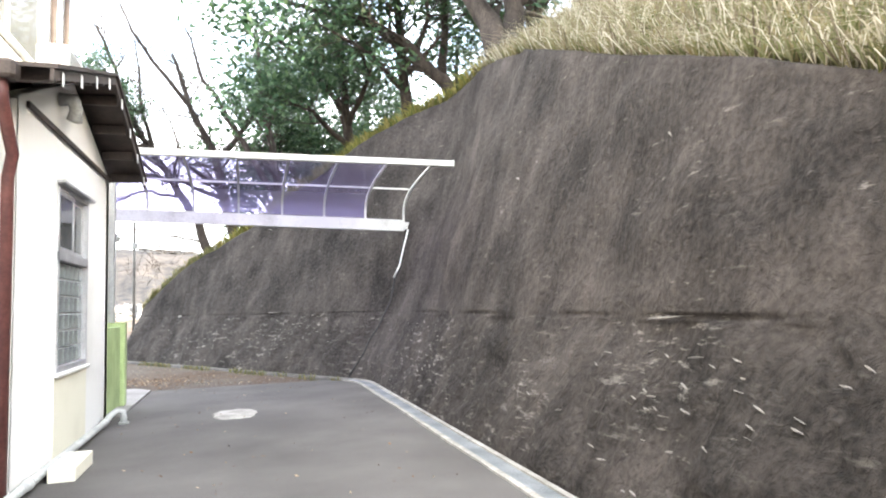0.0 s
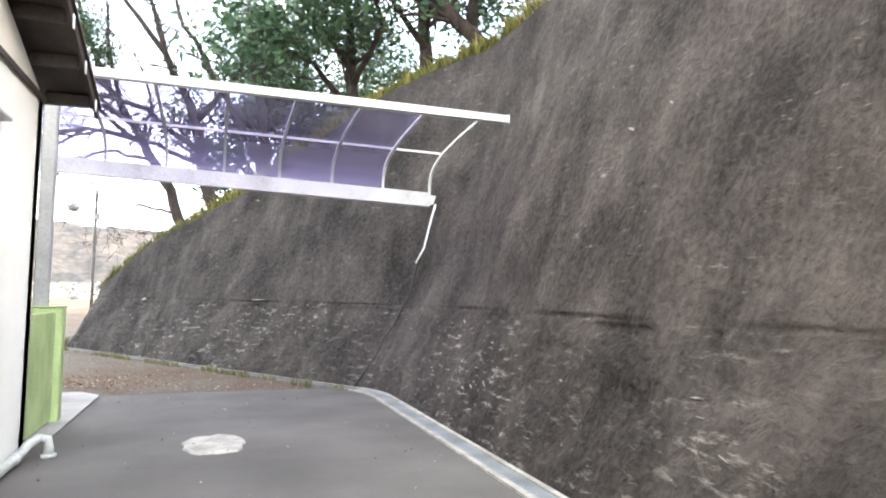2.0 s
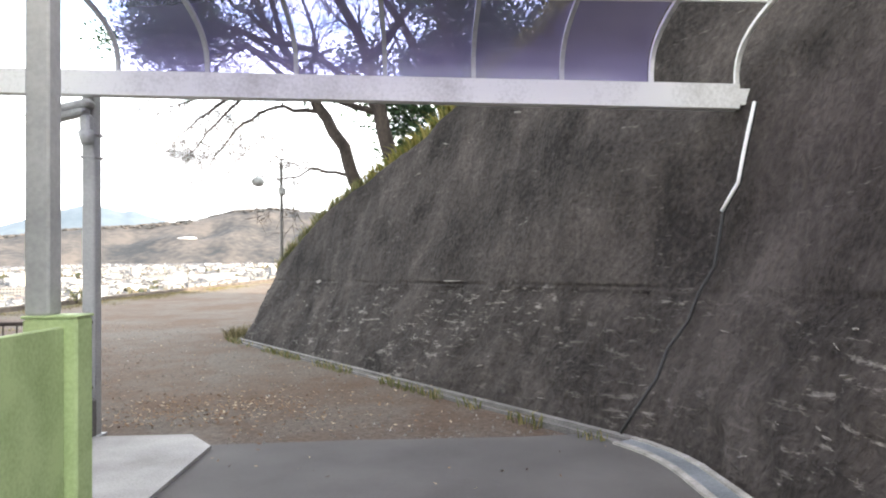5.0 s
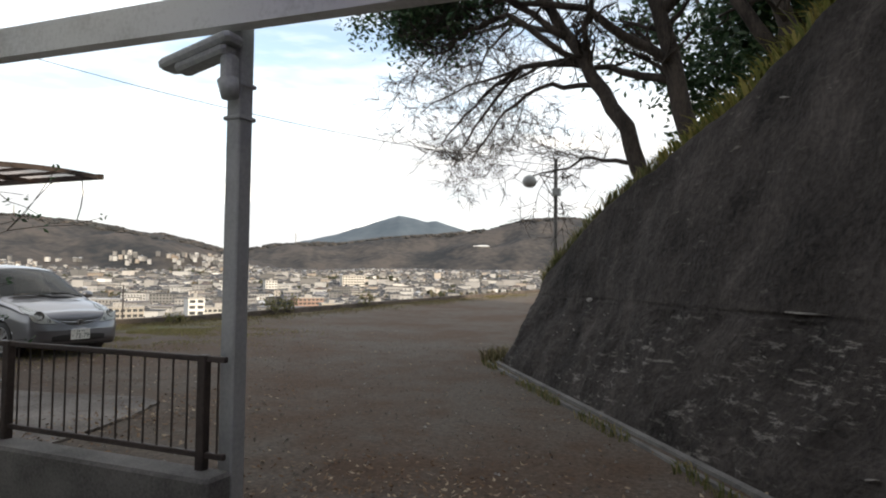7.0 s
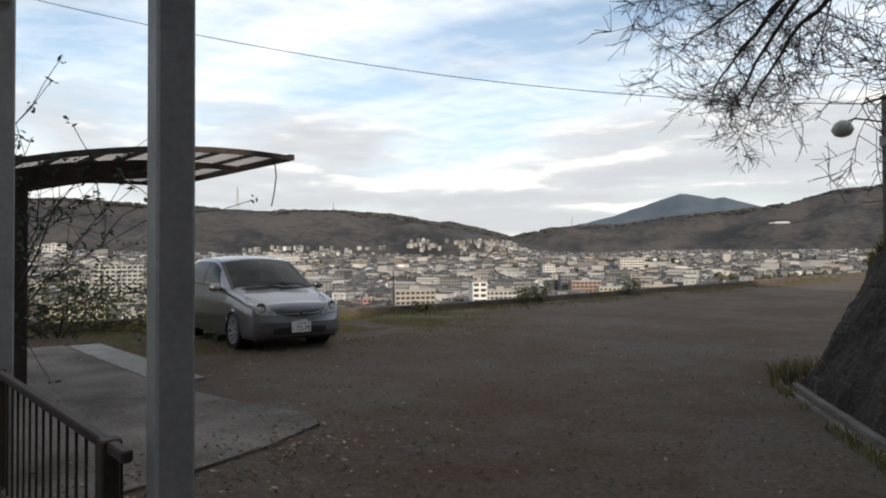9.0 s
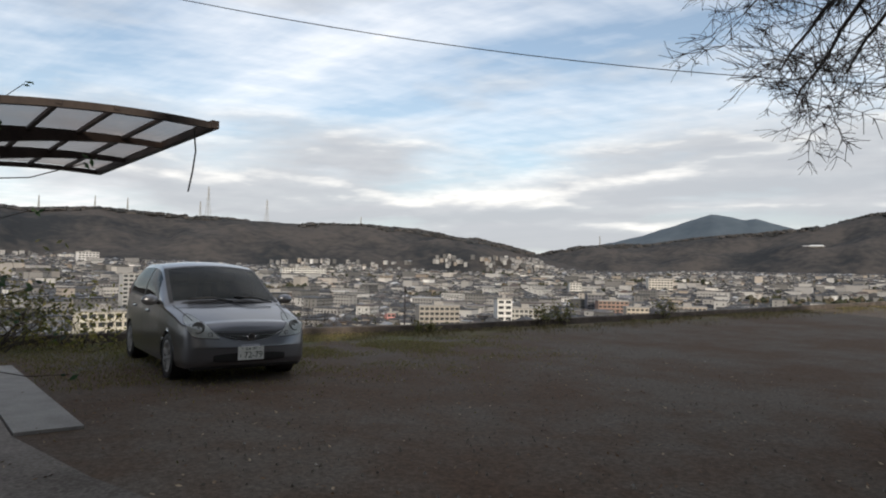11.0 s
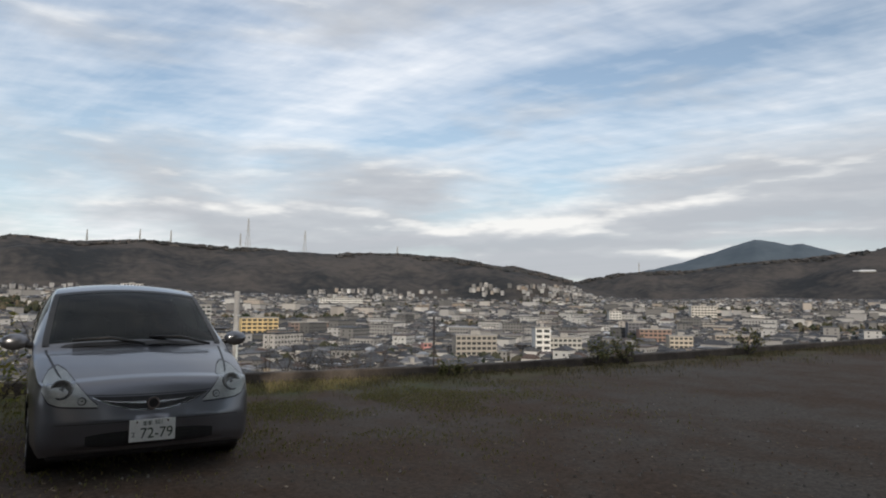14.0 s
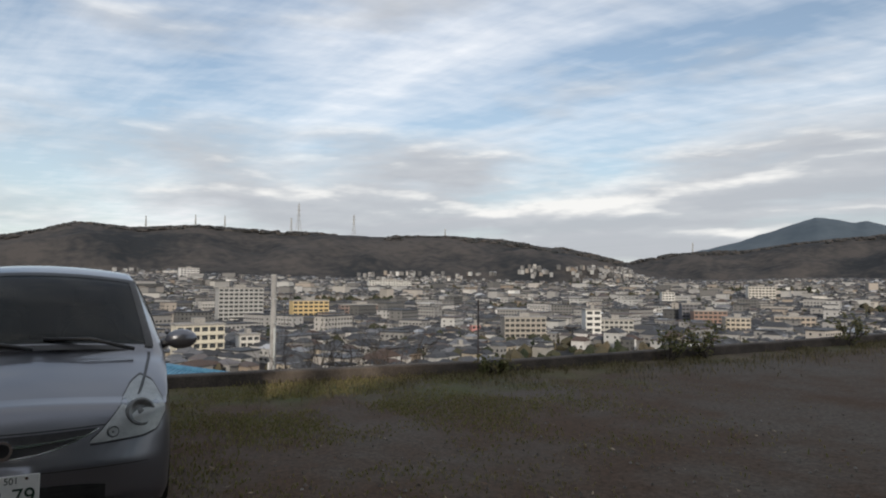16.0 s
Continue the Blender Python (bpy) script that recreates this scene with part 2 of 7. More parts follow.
def lot_ground(name):
    """Trodden gravel: grey stones and brown soil in broad patches, thin green turf towards the drop, fine grit over all."""
    m = bpy.data.materials.new(name)
    m.use_nodes = True
    nt = m.node_tree
    b = nt.nodes["Principled BSDF"]
    co = nt.nodes.new("ShaderNodeTexCoord")

    def tex(scale, detail, rough=0.55):
        n = nt.nodes.new("ShaderNodeTexNoise")
        n.inputs["Scale"].default_value, n.inputs["Detail"].default_value, n.inputs["Roughness"].default_value = scale, detail, rough
        nt.links.new(co.outputs["Object"], n.inputs["Vector"])
        return n.outputs[0]

    def span(v, a0, a1, b0, b1):
        n = nt.nodes.new("ShaderNodeMapRange")
        for k, q in enumerate((a0, a1, b0, b1)):
            n.inputs[k + 1].default_value = q
        nt.links.new(v, n.inputs[0])
        return n.outputs[0]

    def calc(op, a, b_):
        n = nt.nodes.new("ShaderNodeMath")
        n.operation = op
        for k, q in ((0, a), (1, b_)):
            if isinstance(q, (int, float)):
                n.inputs[k].default_value = q
            else:
                nt.links.new(q, n.inputs[k])
        return n.outputs[0]

    def blend(fac, a, b_, kind="MIX"):
        n = nt.nodes.new("ShaderNodeMix")
        n.data_type, n.blend_type = "RGBA", kind
        if isinstance(fac, float):
            n.inputs["Factor"].default_value = fac
        else:
            nt.links.new(fac, n.inputs["Factor"])
        for k, q in ((6, a), (7, b_)):
            if isinstance(q, tuple):
                n.inputs[k].default_value = (*q, 1)
            else:
                nt.links.new(q, n.inputs[k])
        return n.outputs[2]

    patches = span(calc("ADD", calc("MULTIPLY", tex(0.33, 4), 0.6), calc("MULTIPLY", tex(1.9, 5, 0.65), 0.4)), 0.42, 0.58, 0.0, 1.0)
    col = blend(patches, (0.106, 0.088, 0.072), (0.084, 0.054, 0.036))
    sp = nt.nodes.new("ShaderNodeSeparateXYZ")
    nt.links.new(co.outputs["Object"], sp.inputs[0])
    inland = calc("ADD", calc("SUBTRACT", sp.outputs[0], calc("MULTIPLY", sp.outputs[1], 0.17)), 17.1)
    near = span(inland, 0.4, 4.6, 0.30, -0.25)
    near2 = span(sp.outputs[1], 20.5, 28.0, 0.0, -0.22)
    turf = span(calc("ADD", tex(0.9, 5, 0.6), calc("ADD", near, near2)), 0.52, 0.74, 0.0, 0.9)
    col = blend(turf, col, (0.080, 0.086, 0.034))
    straw = span(calc("ADD", tex(1.3, 5, 0.65), span(inland, 0.2, 3.0, 0.16, -0.3)), 0.50, 0.70, 0.0, 0.55)
    col = blend(straw, col, (0.15, 0.118, 0.072))
    grit = calc("ADD", calc("MULTIPLY", tex(22, 5, 0.7), 0.6), calc("MULTIPLY", tex(75, 3, 0.6), 0.4))
    tone = span(grit, 0.36, 0.64, 0.5, 1.5)
    g3 = nt.nodes.new("ShaderNodeCombineXYZ")
    for k in range(3):
        nt.links.new(tone, g3.inputs[k])
    col = blend(1.0, col, g3.outputs[0], "MULTIPLY")
    nt.links.new(col, b.inputs["Base Color"])
    b.inputs["Roughness"].default_value, b.inputs["Specular IOR Level"].default_value = 0.95, 0.2
    bn = nt.nodes.new("ShaderNodeBump")
    bn.inputs["Strength"].default_value, bn.inputs["Distance"].default_value = 0.5, 0.008
    nt.links.new(grit, bn.inputs["Height"])
    nt.links.new(bn.outputs[0], b.inputs["Normal"])
    return m


M_GRAVEL = lot_ground("gravel_dirt")
M_CONCRETE = material("concrete", (0.2, 0.19, 0.18), (0.36, 0.35, 0.33), 0.85, 2.0, 70, 0.35, dist=0.006)
M_CONCRETE_DARK = material("weathered_concrete", (0.09, 0.085, 0.08), (0.21, 0.2, 0.185), 0.9, 3.0, 60, 0.5, dist=0.01)
M_SLAB = material("dusty_slab", (0.065, 0.053, 0.043), (0.23, 0.205, 0.185), 0.9, 1.1, 40, 0.5, dist=0.008)
M_STUCCO = material("white_stucco", (0.6, 0.585, 0.54), (0.84, 0.83, 0.8), 0.8, 0.9, 120, 0.25, low=0.2, high=0.5, dist=0.004)
M_MORTAR = material("cream_mortar", (0.55, 0.52, 0.40), (0.78, 0.75, 0.62), 0.85, 1.4, 90, 0.3, low=0.2, high=0.55, dist=0.004)
M_BROWN = material("dark_brown_paint", (0.028, 0.02, 0.017), (0.07, 0.05, 0.042), 0.65, 5, 60, 0.3, dist=0.004)
M_RED_PIPE = material("brown_red_pipe", (0.09, 0.03, 0.028), (0.16, 0.06, 0.05), 0.5, 5, 40, 0.1, dist=0.003)
M_WHITE = material("white_paint", (0.7, 0.7, 0.68), (0.82, 0.82, 0.8), 0.5, 6, 60, 0.1, dist=0.003)
M_STEEL = material("aged_white_steel", (0.44, 0.43, 0.40), (0.68, 0.675, 0.65), 0.55, 2.2, 40, 0.15, low=0.25, high=0.55, dist=0.003)
M_GREY_POST = material("grey_painted_steel", (0.30, 0.305, 0.30), (0.44, 0.445, 0.435), 0.5, 3.0, 40, 0.12, dist=0.003)
M_ALU = material("aluminium", (0.42, 0.42, 0.43), (0.62, 0.62, 0.63), 0.42, 3, 50, 0.1, 0.55, dist=0.003)
M_GREEN = material("pale_green_paint", (0.26, 0.34, 0.15), (0.44, 0.55, 0.27), 0.7, 3.5, 50, 0.3, low=0.25, high=0.6, dist=0.004)
M_DRAIN = material("galvanised_channel", (0.12, 0.135, 0.145), (0.26, 0.275, 0.29), 0.55, 3, 60, 0.2, 0.2, dist=0.003)
M_KERB = material("pale_mortar_edge", (0.2, 0.19, 0.17), (0.4, 0.38, 0.35), 0.9, 6, 60, 0.4, dist=0.006)
M_PURPLE = sheet_glass("violet_polycarbonate", (0.62, 0.58, 0.90), 0.66, 0.12, 0.75)
M_SMOKE = sheet_glass("smoke_polycarbonate", (0.62, 0.56, 0.54), 0.55, 0.25)
M_PANE = sheet_glass("window_pane", (0.35, 0.37, 0.38), 0.25, 0.05)
M_BLOCKGLASS = material("glass_block", (0.16, 0.18, 0.18), (0.30, 0.33, 0.325), 0.12, 9, 30, 0.3, spec=0.7, dist=0.01)
M_PIPE = material("grey_pvc", (0.30, 0.31, 0.30), (0.48, 0.49, 0.47), 0.5, 5, 40, 0.15, dist=0.003)
M_BLACK = material("black_rubber", (0.012, 0.012, 0.012), (0.03, 0.03, 0.03), 0.65, 10, 80, 0.1, dist=0.002)
M_BARK = material("bark", (0.022, 0.017, 0.014), (0.085, 0.066, 0.054), 0.95, 5, 40, 0.8, 0, (1, 1, 0.3), dist=0.03)
M_TWIG = material("twig_bark", (0.03, 0.024, 0.02), (0.10, 0.078, 0.062), 0.95, 5, 40, 0.0)
M_LEAF = island_material("evergreen_leaf", [(0.0, (0.018, 0.05, 0.024)), (0.5, (0.045, 0.10, 0.045)), (1.0, (0.09, 0.15, 0.065))], 0.55, 0.4, 0.25)
M_LEAF_Y = island_material("yellow_leaf", [(0.0, (0.10, 0.12, 0.03)), (0.5, (0.2, 0.2, 0.05)), (1.0, (0.33, 0.27, 0.09))], 0.7, 0.3, 0.3)
M_GRASS_DRY = island_material("dry_grass", [(0.0, (0.10, 0.075, 0.05)), (0.3, (0.30, 0.255, 0.18)), (0.5, (0.17, 0.18, 0.085)), (0.75, (0.42, 0.37, 0.27)), (1.0, (0.66, 0.62, 0.52))], 0.8, 0.2, 0.35)
M_GRASS_GREEN = island_material("green_grass", [(0.0, (0.09, 0.10, 0.035)), (0.5, (0.15, 0.155, 0.065)), (1.0, (0.27, 0.22, 0.11))], 0.8, 0.2, 0.3)
M_GRASS_LOT = island_material("worn_lot_grass", [(0.0, (0.16, 0.165, 0.06)), (0.5, (0.23, 0.21, 0.09)), (1.0, (0.30, 0.24, 0.13))], 0.9, 0.1, 0.4)
M_GRASS_EDGE = island_material("withered_grass", [(0.0, (0.07, 0.06, 0.03)), (0.5, (0.14, 0.125, 0.06)), (1.0, (0.26, 0.21, 0.12))], 0.85, 0.2, 0.3)
M_DEAD_LEAF = island_material("fallen_leaf", [(0.0, (0.10, 0.055, 0.03)), (0.6, (0.20, 0.13, 0.08)), (1.0, (0.42, 0.34, 0.24))], 0.8, 0.2)
M_SOIL = material("hill_soil", (0.07, 0.06, 0.03), (0.24, 0.2, 0.1), 0.95, 1.2, 20, 0.8, dist=0.05)
# distance haze is put into this base colour as blue-grey
M_HAZY_MOUNTAIN = material("hazy_far_mountain", (0.075, 0.098, 0.122), (0.105, 0.130, 0.155), 0.98, 0.003, 0.02, 0.4, spec=0.1, dist=12)
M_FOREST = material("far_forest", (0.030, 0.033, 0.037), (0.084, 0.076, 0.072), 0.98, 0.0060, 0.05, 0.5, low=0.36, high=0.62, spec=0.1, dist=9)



# ---- geometry helpers ----
class Geo:
    """Collects faces of one mesh."""

    def __init__(self):
        self.v, self.f = [], []

    def add(self, vs, fs):
        k = len(self.v)
        self.v += [tuple(p) for p in vs]
        self.f += [tuple(i + k for i in q) for q in fs]

    def box(self, x0, x1, y0, y1, z0, z1, bevel=0.0, m=None):
        b = min(bevel, (x1 - x0) / 3, (y1 - y0) / 3, (z1 - z0) / 3)
        if b <= 0:
            vs = [(x, y, z) for z in (z0, z1) for y in (y0, y1) for x in (x0, x1)]
            fs = [(0, 2, 3, 1), (4, 5, 7, 6), (0, 1, 5, 4), (2, 6, 7, 3), (0, 4, 6, 2), (1, 3, 7, 5)]
        else:
            def ring(ix, z):
                return [(x0 + ix + b, y0 + ix, z), (x1 - ix - b, y0 + ix, z), (x1 - ix, y0 + ix + b, z), (x1 - ix, y1 - ix - b, z),
                        (x1 - ix - b, y1 - ix, z), (x0 + ix + b, y1 - ix, z), (x0 + ix, y1 - ix - b, z), (x0 + ix, y0 + ix + b, z)]
            vs = ring(b * 0.7, z0) + ring(0, z0 + b) + ring(0, z1 - b) + ring(b * 0.7, z1)
            fs = [tuple(range(7, -1, -1)), tuple(range(24, 32))]
            for r in range(3):
                fs += [(8 * r + i, 8 * r + (i + 1) % 8, 8 * r + 8 + (i + 1) % 8, 8 * r + 8 + i) for i in range(8)]
        if m is not None:
            vs = [m @ Vector(p) for p in vs]
        self.add(vs, fs)
        return self

    def tube(self, pts, radii, sides=8, caps=True):
        pts = [Vector(p) for p in pts]
        if isinstance(radii, (int, float)):
            radii = [radii] * len(pts)
        vs, fs = [], []
        up = None
        for i, p in enumerate(pts):
            d = (pts[min(i + 1, len(pts) - 1)] - pts[max(i - 1, 0)])
            d = d.normalized() if d.length > 1e-9 else Vector((0, 0, 1))
            if up is None:
                up = d.orthogonal().normalized()
            up = (up - d * up.dot(d))
            up = up.normalized() if up.length > 1e-6 else d.orthogonal().normalized()
            w = d.cross(up)
            for k in range(sides):
                a_ = 2 * math.pi * k / sides
                vs.append(p + (up * math.cos(a_) + w * math.sin(a_)) * radii[i])
        n = len(pts)
        for i in range(n - 1):
            fs += [(i * sides + k, i * sides + (k + 1) % sides, (i + 1) * sides + (k + 1) % sides, (i + 1) * sides + k) for k in range(sides)]
        if caps:
            fs += [tuple(range(sides - 1, -1, -1)), tuple(range((n - 1) * sides, n * sides))]
        self.add(vs, fs)
        return self

    def lathe(self, c, axis, prof, sides=32):
        """A turned piece: prof gives (distance along the axis, radius)."""
        c, axis = Vector(c), Vector(axis).normalized()
        up = axis.orthogonal().normalized()
        w = axis.cross(up)
        vs = [c + axis * a_ + (up * math.cos(2 * math.pi * k / sides) + w * math.sin(2 * math.pi * k / sides)) * r_ for a_, r_ in prof for k in range(sides)]
        self.add(vs, [(i * sides + k, i * sides + (k + 1) % sides, (i + 1) * sides + (k + 1) % sides, (i + 1) * sides + k) for i in range(len(prof) - 1) for k in range(sides)])
        return self

    def bar(self, p, q, w, h):
        """A straight bar of rectangular section, w across and h up."""
        p, q = Vector(p), Vector(q)
        d = (q - p).normalized()
        side = d.cross(Vector((0, 0, 1)))
        side = side.normalized() if side.length > 1e-6 else Vector((1, 0, 0))
        up = side.cross(d)
        vs = [c + side * sx * w / 2 + up * sz * h / 2 for c in (p, q) for sx, sz in ((-1, -1), (1, -1), (1, 1), (-1, 1))]
        self.add(vs, [(3, 2, 1, 0), (4, 5, 6, 7), (0, 1, 5, 4), (1, 2, 6, 5), (2, 3, 7, 6), (3, 0, 4, 7)])
        return self

    def rail(self, pts, w, heights):
        """A bent bar of rectangular section through the points; heights along it."""
        pts = [Vector(p) for p in pts]
        if isinstance(heights, (int, float)):
            heights = [heights] * len(pts)
        vs, fs = [], []
        for i, p in enumerate(pts):
            d = (pts[min(i + 1, len(pts) - 1)] - pts[max(i - 1, 0)]).normalized()
            side = d.cross(Vector((1, 0, 0.001)))
            side = side.normalized()
            if side.z < 0:
                side = -side
            for sx, sz in ((-0.5, -1), (0.5, -1), (0.5, 0), (-0.5, 0)):
                vs.append(p + Vector((1, 0, 0)) * sx * w + side * sz * heights[i])
        for i in range(len(pts) - 1):
            fs += [(4 * i + k, 4 * i + (k + 1) % 4, 4 * i + 4 + (k + 1) % 4, 4 * i + 4 + k) for k in range(4)]
        fs += [(3, 2, 1, 0), tuple(range(len(vs) - 4, len(vs)))]
        self.add(vs, fs)
        return self

    def grid(self, rows):
        n = len(rows[0])
        self.add([p for r in rows for p in r], [(i * n + j, i * n + j + 1, (i + 1) * n + j + 1, (i + 1) * n + j) for i in range(len(rows) - 1) for j in range(n - 1)])
        return self


def mesh(name, g, mat, smooth=False):
    me = bpy.data.meshes.new(name)
    me.from_pydata(g.v, [], g.f)
    me.materials.append(mat)
    if smooth:
        me.shade_smooth()
    me.update()
    return me


def part(name, g, mat, parent, label="", smooth=False):
    ob = new(name, mesh(name, g, mat, smooth))
    ob.parent = parent
    if label:
        tagged(ob, label)
    return ob


def single(name, g, mat, label, category, kind="", group="", smooth=False):
    return tagged(new(name, mesh(name, g, mat, smooth)), label, category, group, kind)


def thing(name, label, category, x=0, y=0, z=0, rz=0, group="", kind=""):
    ob = new(name)
    ob.empty_display_size = 0.2
    ob.matrix_basis = pose(x, y, z, 0, 0, rz)
    return tagged(ob, label, category, group, kind)


def lerp(table, x):
    return float(np.interp(x, [r[0] for r in table], [r[1] for r in table]))


def fbm(x, y, z, n=4):
    return noise.fractal(Vector((x, y, z)), 1.0, 2.1, n)


# ---- the slope's plan ----
FOOT = [(3.5, -14.0), (3.5, 11.84), (-1.95, 20.3), (-1.75, 20.95), (-0.9, 21.7), (2.0, 23.4), (10.0, 27.0)]
RIM = [(-14, 1.7), (0, 1.75), (3.3, 2.35), (3.9, 2.62), (5.1, 3.1), (7.4, 4.07), (8.95, 4.72), (10.35, 5.03), (11.5, 5.2), (12.3, 5.05), (14.2, 4.5),
       (16.1, 3.76), (17.2, 3.15), (18.3, 2.82), (19.8, 2.4), (21.2, 1.65), (21.8, 1.3), (22.6, 1.15), (26.0, 1.5), (36.0, 2.2)]


def foot_line(step):
    """Points and inward normals along the foot, smoothed at the bends; s is 0 at y = 0 on the straight stretch."""
    pts, s_ = [], -14.0
    raw = []
    for (xa, ya), (xb, yb) in zip(FOOT, FOOT[1:]):
        d = math.hypot(xb - xa, yb - ya)
        n = max(1, round(d / step))
        raw += [(xa + (xb - xa) * i / n, ya + (yb - ya) * i / n, s_ + d * i / n) for i in range(n)]
        s_ += d
    arr = np.array(raw)
    k = max(1, round(0.45 / step))
    pad = np.pad(arr[:, :2], ((k, k), (0, 0)), mode="edge")
    sm = np.array([pad[i:i + 2 * k + 1].mean(axis=0) for i in range(len(arr))])
    sm[:k] = arr[:k, :2]
    sm[-k:] = arr[-k:, :2]
    tan = np.gradient(sm, axis=0)
    tan /= np.linalg.norm(tan, axis=1)[:, None]
    return [(sm[i, 0], sm[i, 1], arr[i, 2], tan[i, 1], -tan[i, 0]) for i in range(len(arr))]


def batter(z):
    return 0.55 * z if z < 1.1 else 0.605 + 0.29 * (z - 1.1)


# ---- ground ----
def ground_z(x, y):
    rise = 0.45 * min(max((y - 25.0) / 21.0, 0), 1.6)
    return rise


def parapet_x(y):
    return -13.7 + 0.17 * (y - 20.0)


g = Geo()
rows = []
ys = [-16 + 1.2 * i for i in range(18)] + [5.8 + 0.3 * i for i in range(100)] + [36 + 1.5 * i for i in range(18)]
for y in ys:
    row = []
    for i in range(90):
        x = parapet_x(y) - 0.05 + (26.0 * i / 89)
        z = ground_z(x, y) + 0.008 * fbm(x * 0.5, y * 0.5, 3) + (0.003 * fbm(x * 2.3, y * 2.3, 5) if y > 12.4 else 0)
        if y < 13.0 and x > -0.6:
            z = -0.02
        row.append((x, y, z - 0.012))
    rows.append(row)
g.grid([r[::-1] for r in rows])
single("ground", g, M_GRAVEL, "brown gravel and dirt car park with thin dry grass", "ground", "structure", smooth=True)

g = Geo()
rows = []
for i in range(60):
    y = -14 + (12.33 + 14) * i / 59
    rows.append([(x, y + (0.05 * fbm(x * 3, 1, 1) if i == 59 else 0), 0.004 + 0.004 * fbm(x, y * 0.6, 2)) for x in np.linspace(3.24, -3.0, 16)])
g.grid(rows)
single("road", g, M_ASPHALT, "dark grey asphalt lane beside the house", "road", "structure", smooth=True)

g = Geo()
g.add([(0.05, 9.7, 0.03), (0.06, 12.2, 0.03), (-0.2, 12.56, 0.03), (-3.2, 12.6, 0.03), (-3.2, 9.7, 0.03),
       (0.05, 9.7, -0.1), (0.06, 12.2, -0.1), (-0.2, 12.56, -0.1), (-3.2, 12.6, -0.1), (-3.2, 9.7, -0.1)],
      [(0, 1, 2, 3, 4), (0, 5, 6, 1), (1, 6, 7, 2), (2, 7, 8, 3), (3, 8, 9, 4), (4, 9, 5, 0)])
single("pavement", g, M_CONCRETE, "pale concrete apron under the canopy posts", "pavement", "structure")

g = Geo()
random.seed(5)
ring = []
for i in range(22):
    a = 2 * math.pi * i / 22
    r = 0.9 + 0.22 * random.random()
    ring.append((1.36 + 0.24 * r * math.cos(a), 9.25 + 0.36 * r * math.sin(a)))
g.add([(x, y, 0.014) for x, y in ring] + [(1.36 + (x - 1.36) * 1.06, 9.25 + (y - 9.25) * 1.06, 0.0) for x, y in ring],
      [tuple(range(22))] + [(i, 22 + i, 22 + (i + 1) % 22, (i + 1) % 22) for i in range(22)])
single("concrete_patch", g, M_KERB, "pale worn concrete patch set in the asphalt", "patch", "structure")

# concrete slab of the carport
g = Geo()
poly = [(-11.6, 14.9), (-11.6, 12.75), (-3.4, 12.75), (-3.57, 13.68), (-3.8, 14.5), (-4.1, 15.15), (-4.5, 15.28), (-5.4, 15.05), (-6.9, 14.82)]
n = len(poly)
g.add([(x, y, 0.013) for x, y in poly] + [(x, y, -0.1) for x, y in poly], [tuple(range(n))] + [(i, n + i, n + (i + 1) % n, (i + 1) % n) for i in range(n)])
single("slab", g, M_SLAB, "damp grey concrete slab under the carport", "slab", "structure")

# paler concrete strip along the slab's far side
g = Geo()
poly = [(-11.4, 15.42), (-11.4, 14.92), (-7.0, 14.84), (-6.95, 15.36)]
g.add([(x, y, 0.018) for x, y in poly] + [(x, y, -0.1) for x, y in poly], [(0, 1, 2, 3)] + [(i, 4 + i, 4 + (i + 1) % 4, (i + 1) % 4) for i in range(4)])
single("slab", g, M_CONCRETE, "paler concrete strip along the carport slab", "slab", "structure")

# ---- the sprayed slope ----
LINE = foot_line(0.085)
g = Geo()
rows = []
for x, y, s_, nx, ny in LINE:
    top = lerp(RIM, s_) + 0.05 * fbm(s_ * 0.7, 0, 9)
    col = []
    k_ = min(1.0, top / 1.35)
    zs = [1.08 * k_ * i / 14 for i in range(15)] + [q * k_ for q in (1.10, 1.112, 1.135, 1.15)] + [1.17 * k_ + (top - 1.17 * k_) * i / 27 for i in range(28)]
    for j in range(len(zs) + 6):
        last = len(zs) - 1
        z = zs[j] if j <= last else top + 0.003 * (j - last)
        zz = max(z, 0)
        d = batter(zz)
        if j > last:
            d += 0.07 * (j - last)
        low = 1.0 if zz < 1.1 else 0.45
        px, py = x + nx * d, y + ny * d
        lump = 0.10 * fbm(px * 0.55, py * 0.55, zz * 0.5, 3) + low * 0.07 * fbm(px * 2.6, py * 2.6, zz * 2.6, 4) + low * 0.05 * abs(fbm(px * 6, py * 6, zz * 4 + s_, 3))
        if j in (16, 17):
            lump += 0.03 * max(0.0, 0.35 + fbm(s_ * 0.8, 1, 1))
        if j == 0:
            lump *= 0.4
        col.append((px + nx * lump, py + ny * lump, z - (0.08 if j == 0 else 0)))
    rows.append(col)
g.grid(rows)
SLOPE = single("retaining_slope", g, M_SLOPE, "tall dark sprayed-concrete retaining slope streaked with pale scuffs", "retaining wall", "structure", smooth=True)
SLOPE.data.materials.append(M_SLOPE_LOW)
for p in SLOPE.data.polygons:
    if p.center.z < 1.13 + 0.05 * fbm(p.center.x, p.center.y, 3):
        p.material_index = 1

# hill behind the rim
mid = LINE[::6]
la = np.array([(p[0], p[1]) for p in mid])
g = Geo()
xs = [-2.2 + 0.4 * i for i in range(40)] + [14.2 + 1.6 * i for i in range(22)]
yy = [-30 + 1.6 * i for i in range(18)] + [-1 + 0.4 * i for i in range(70)] + [27.4 + 1.6 * i for i in range(12)]


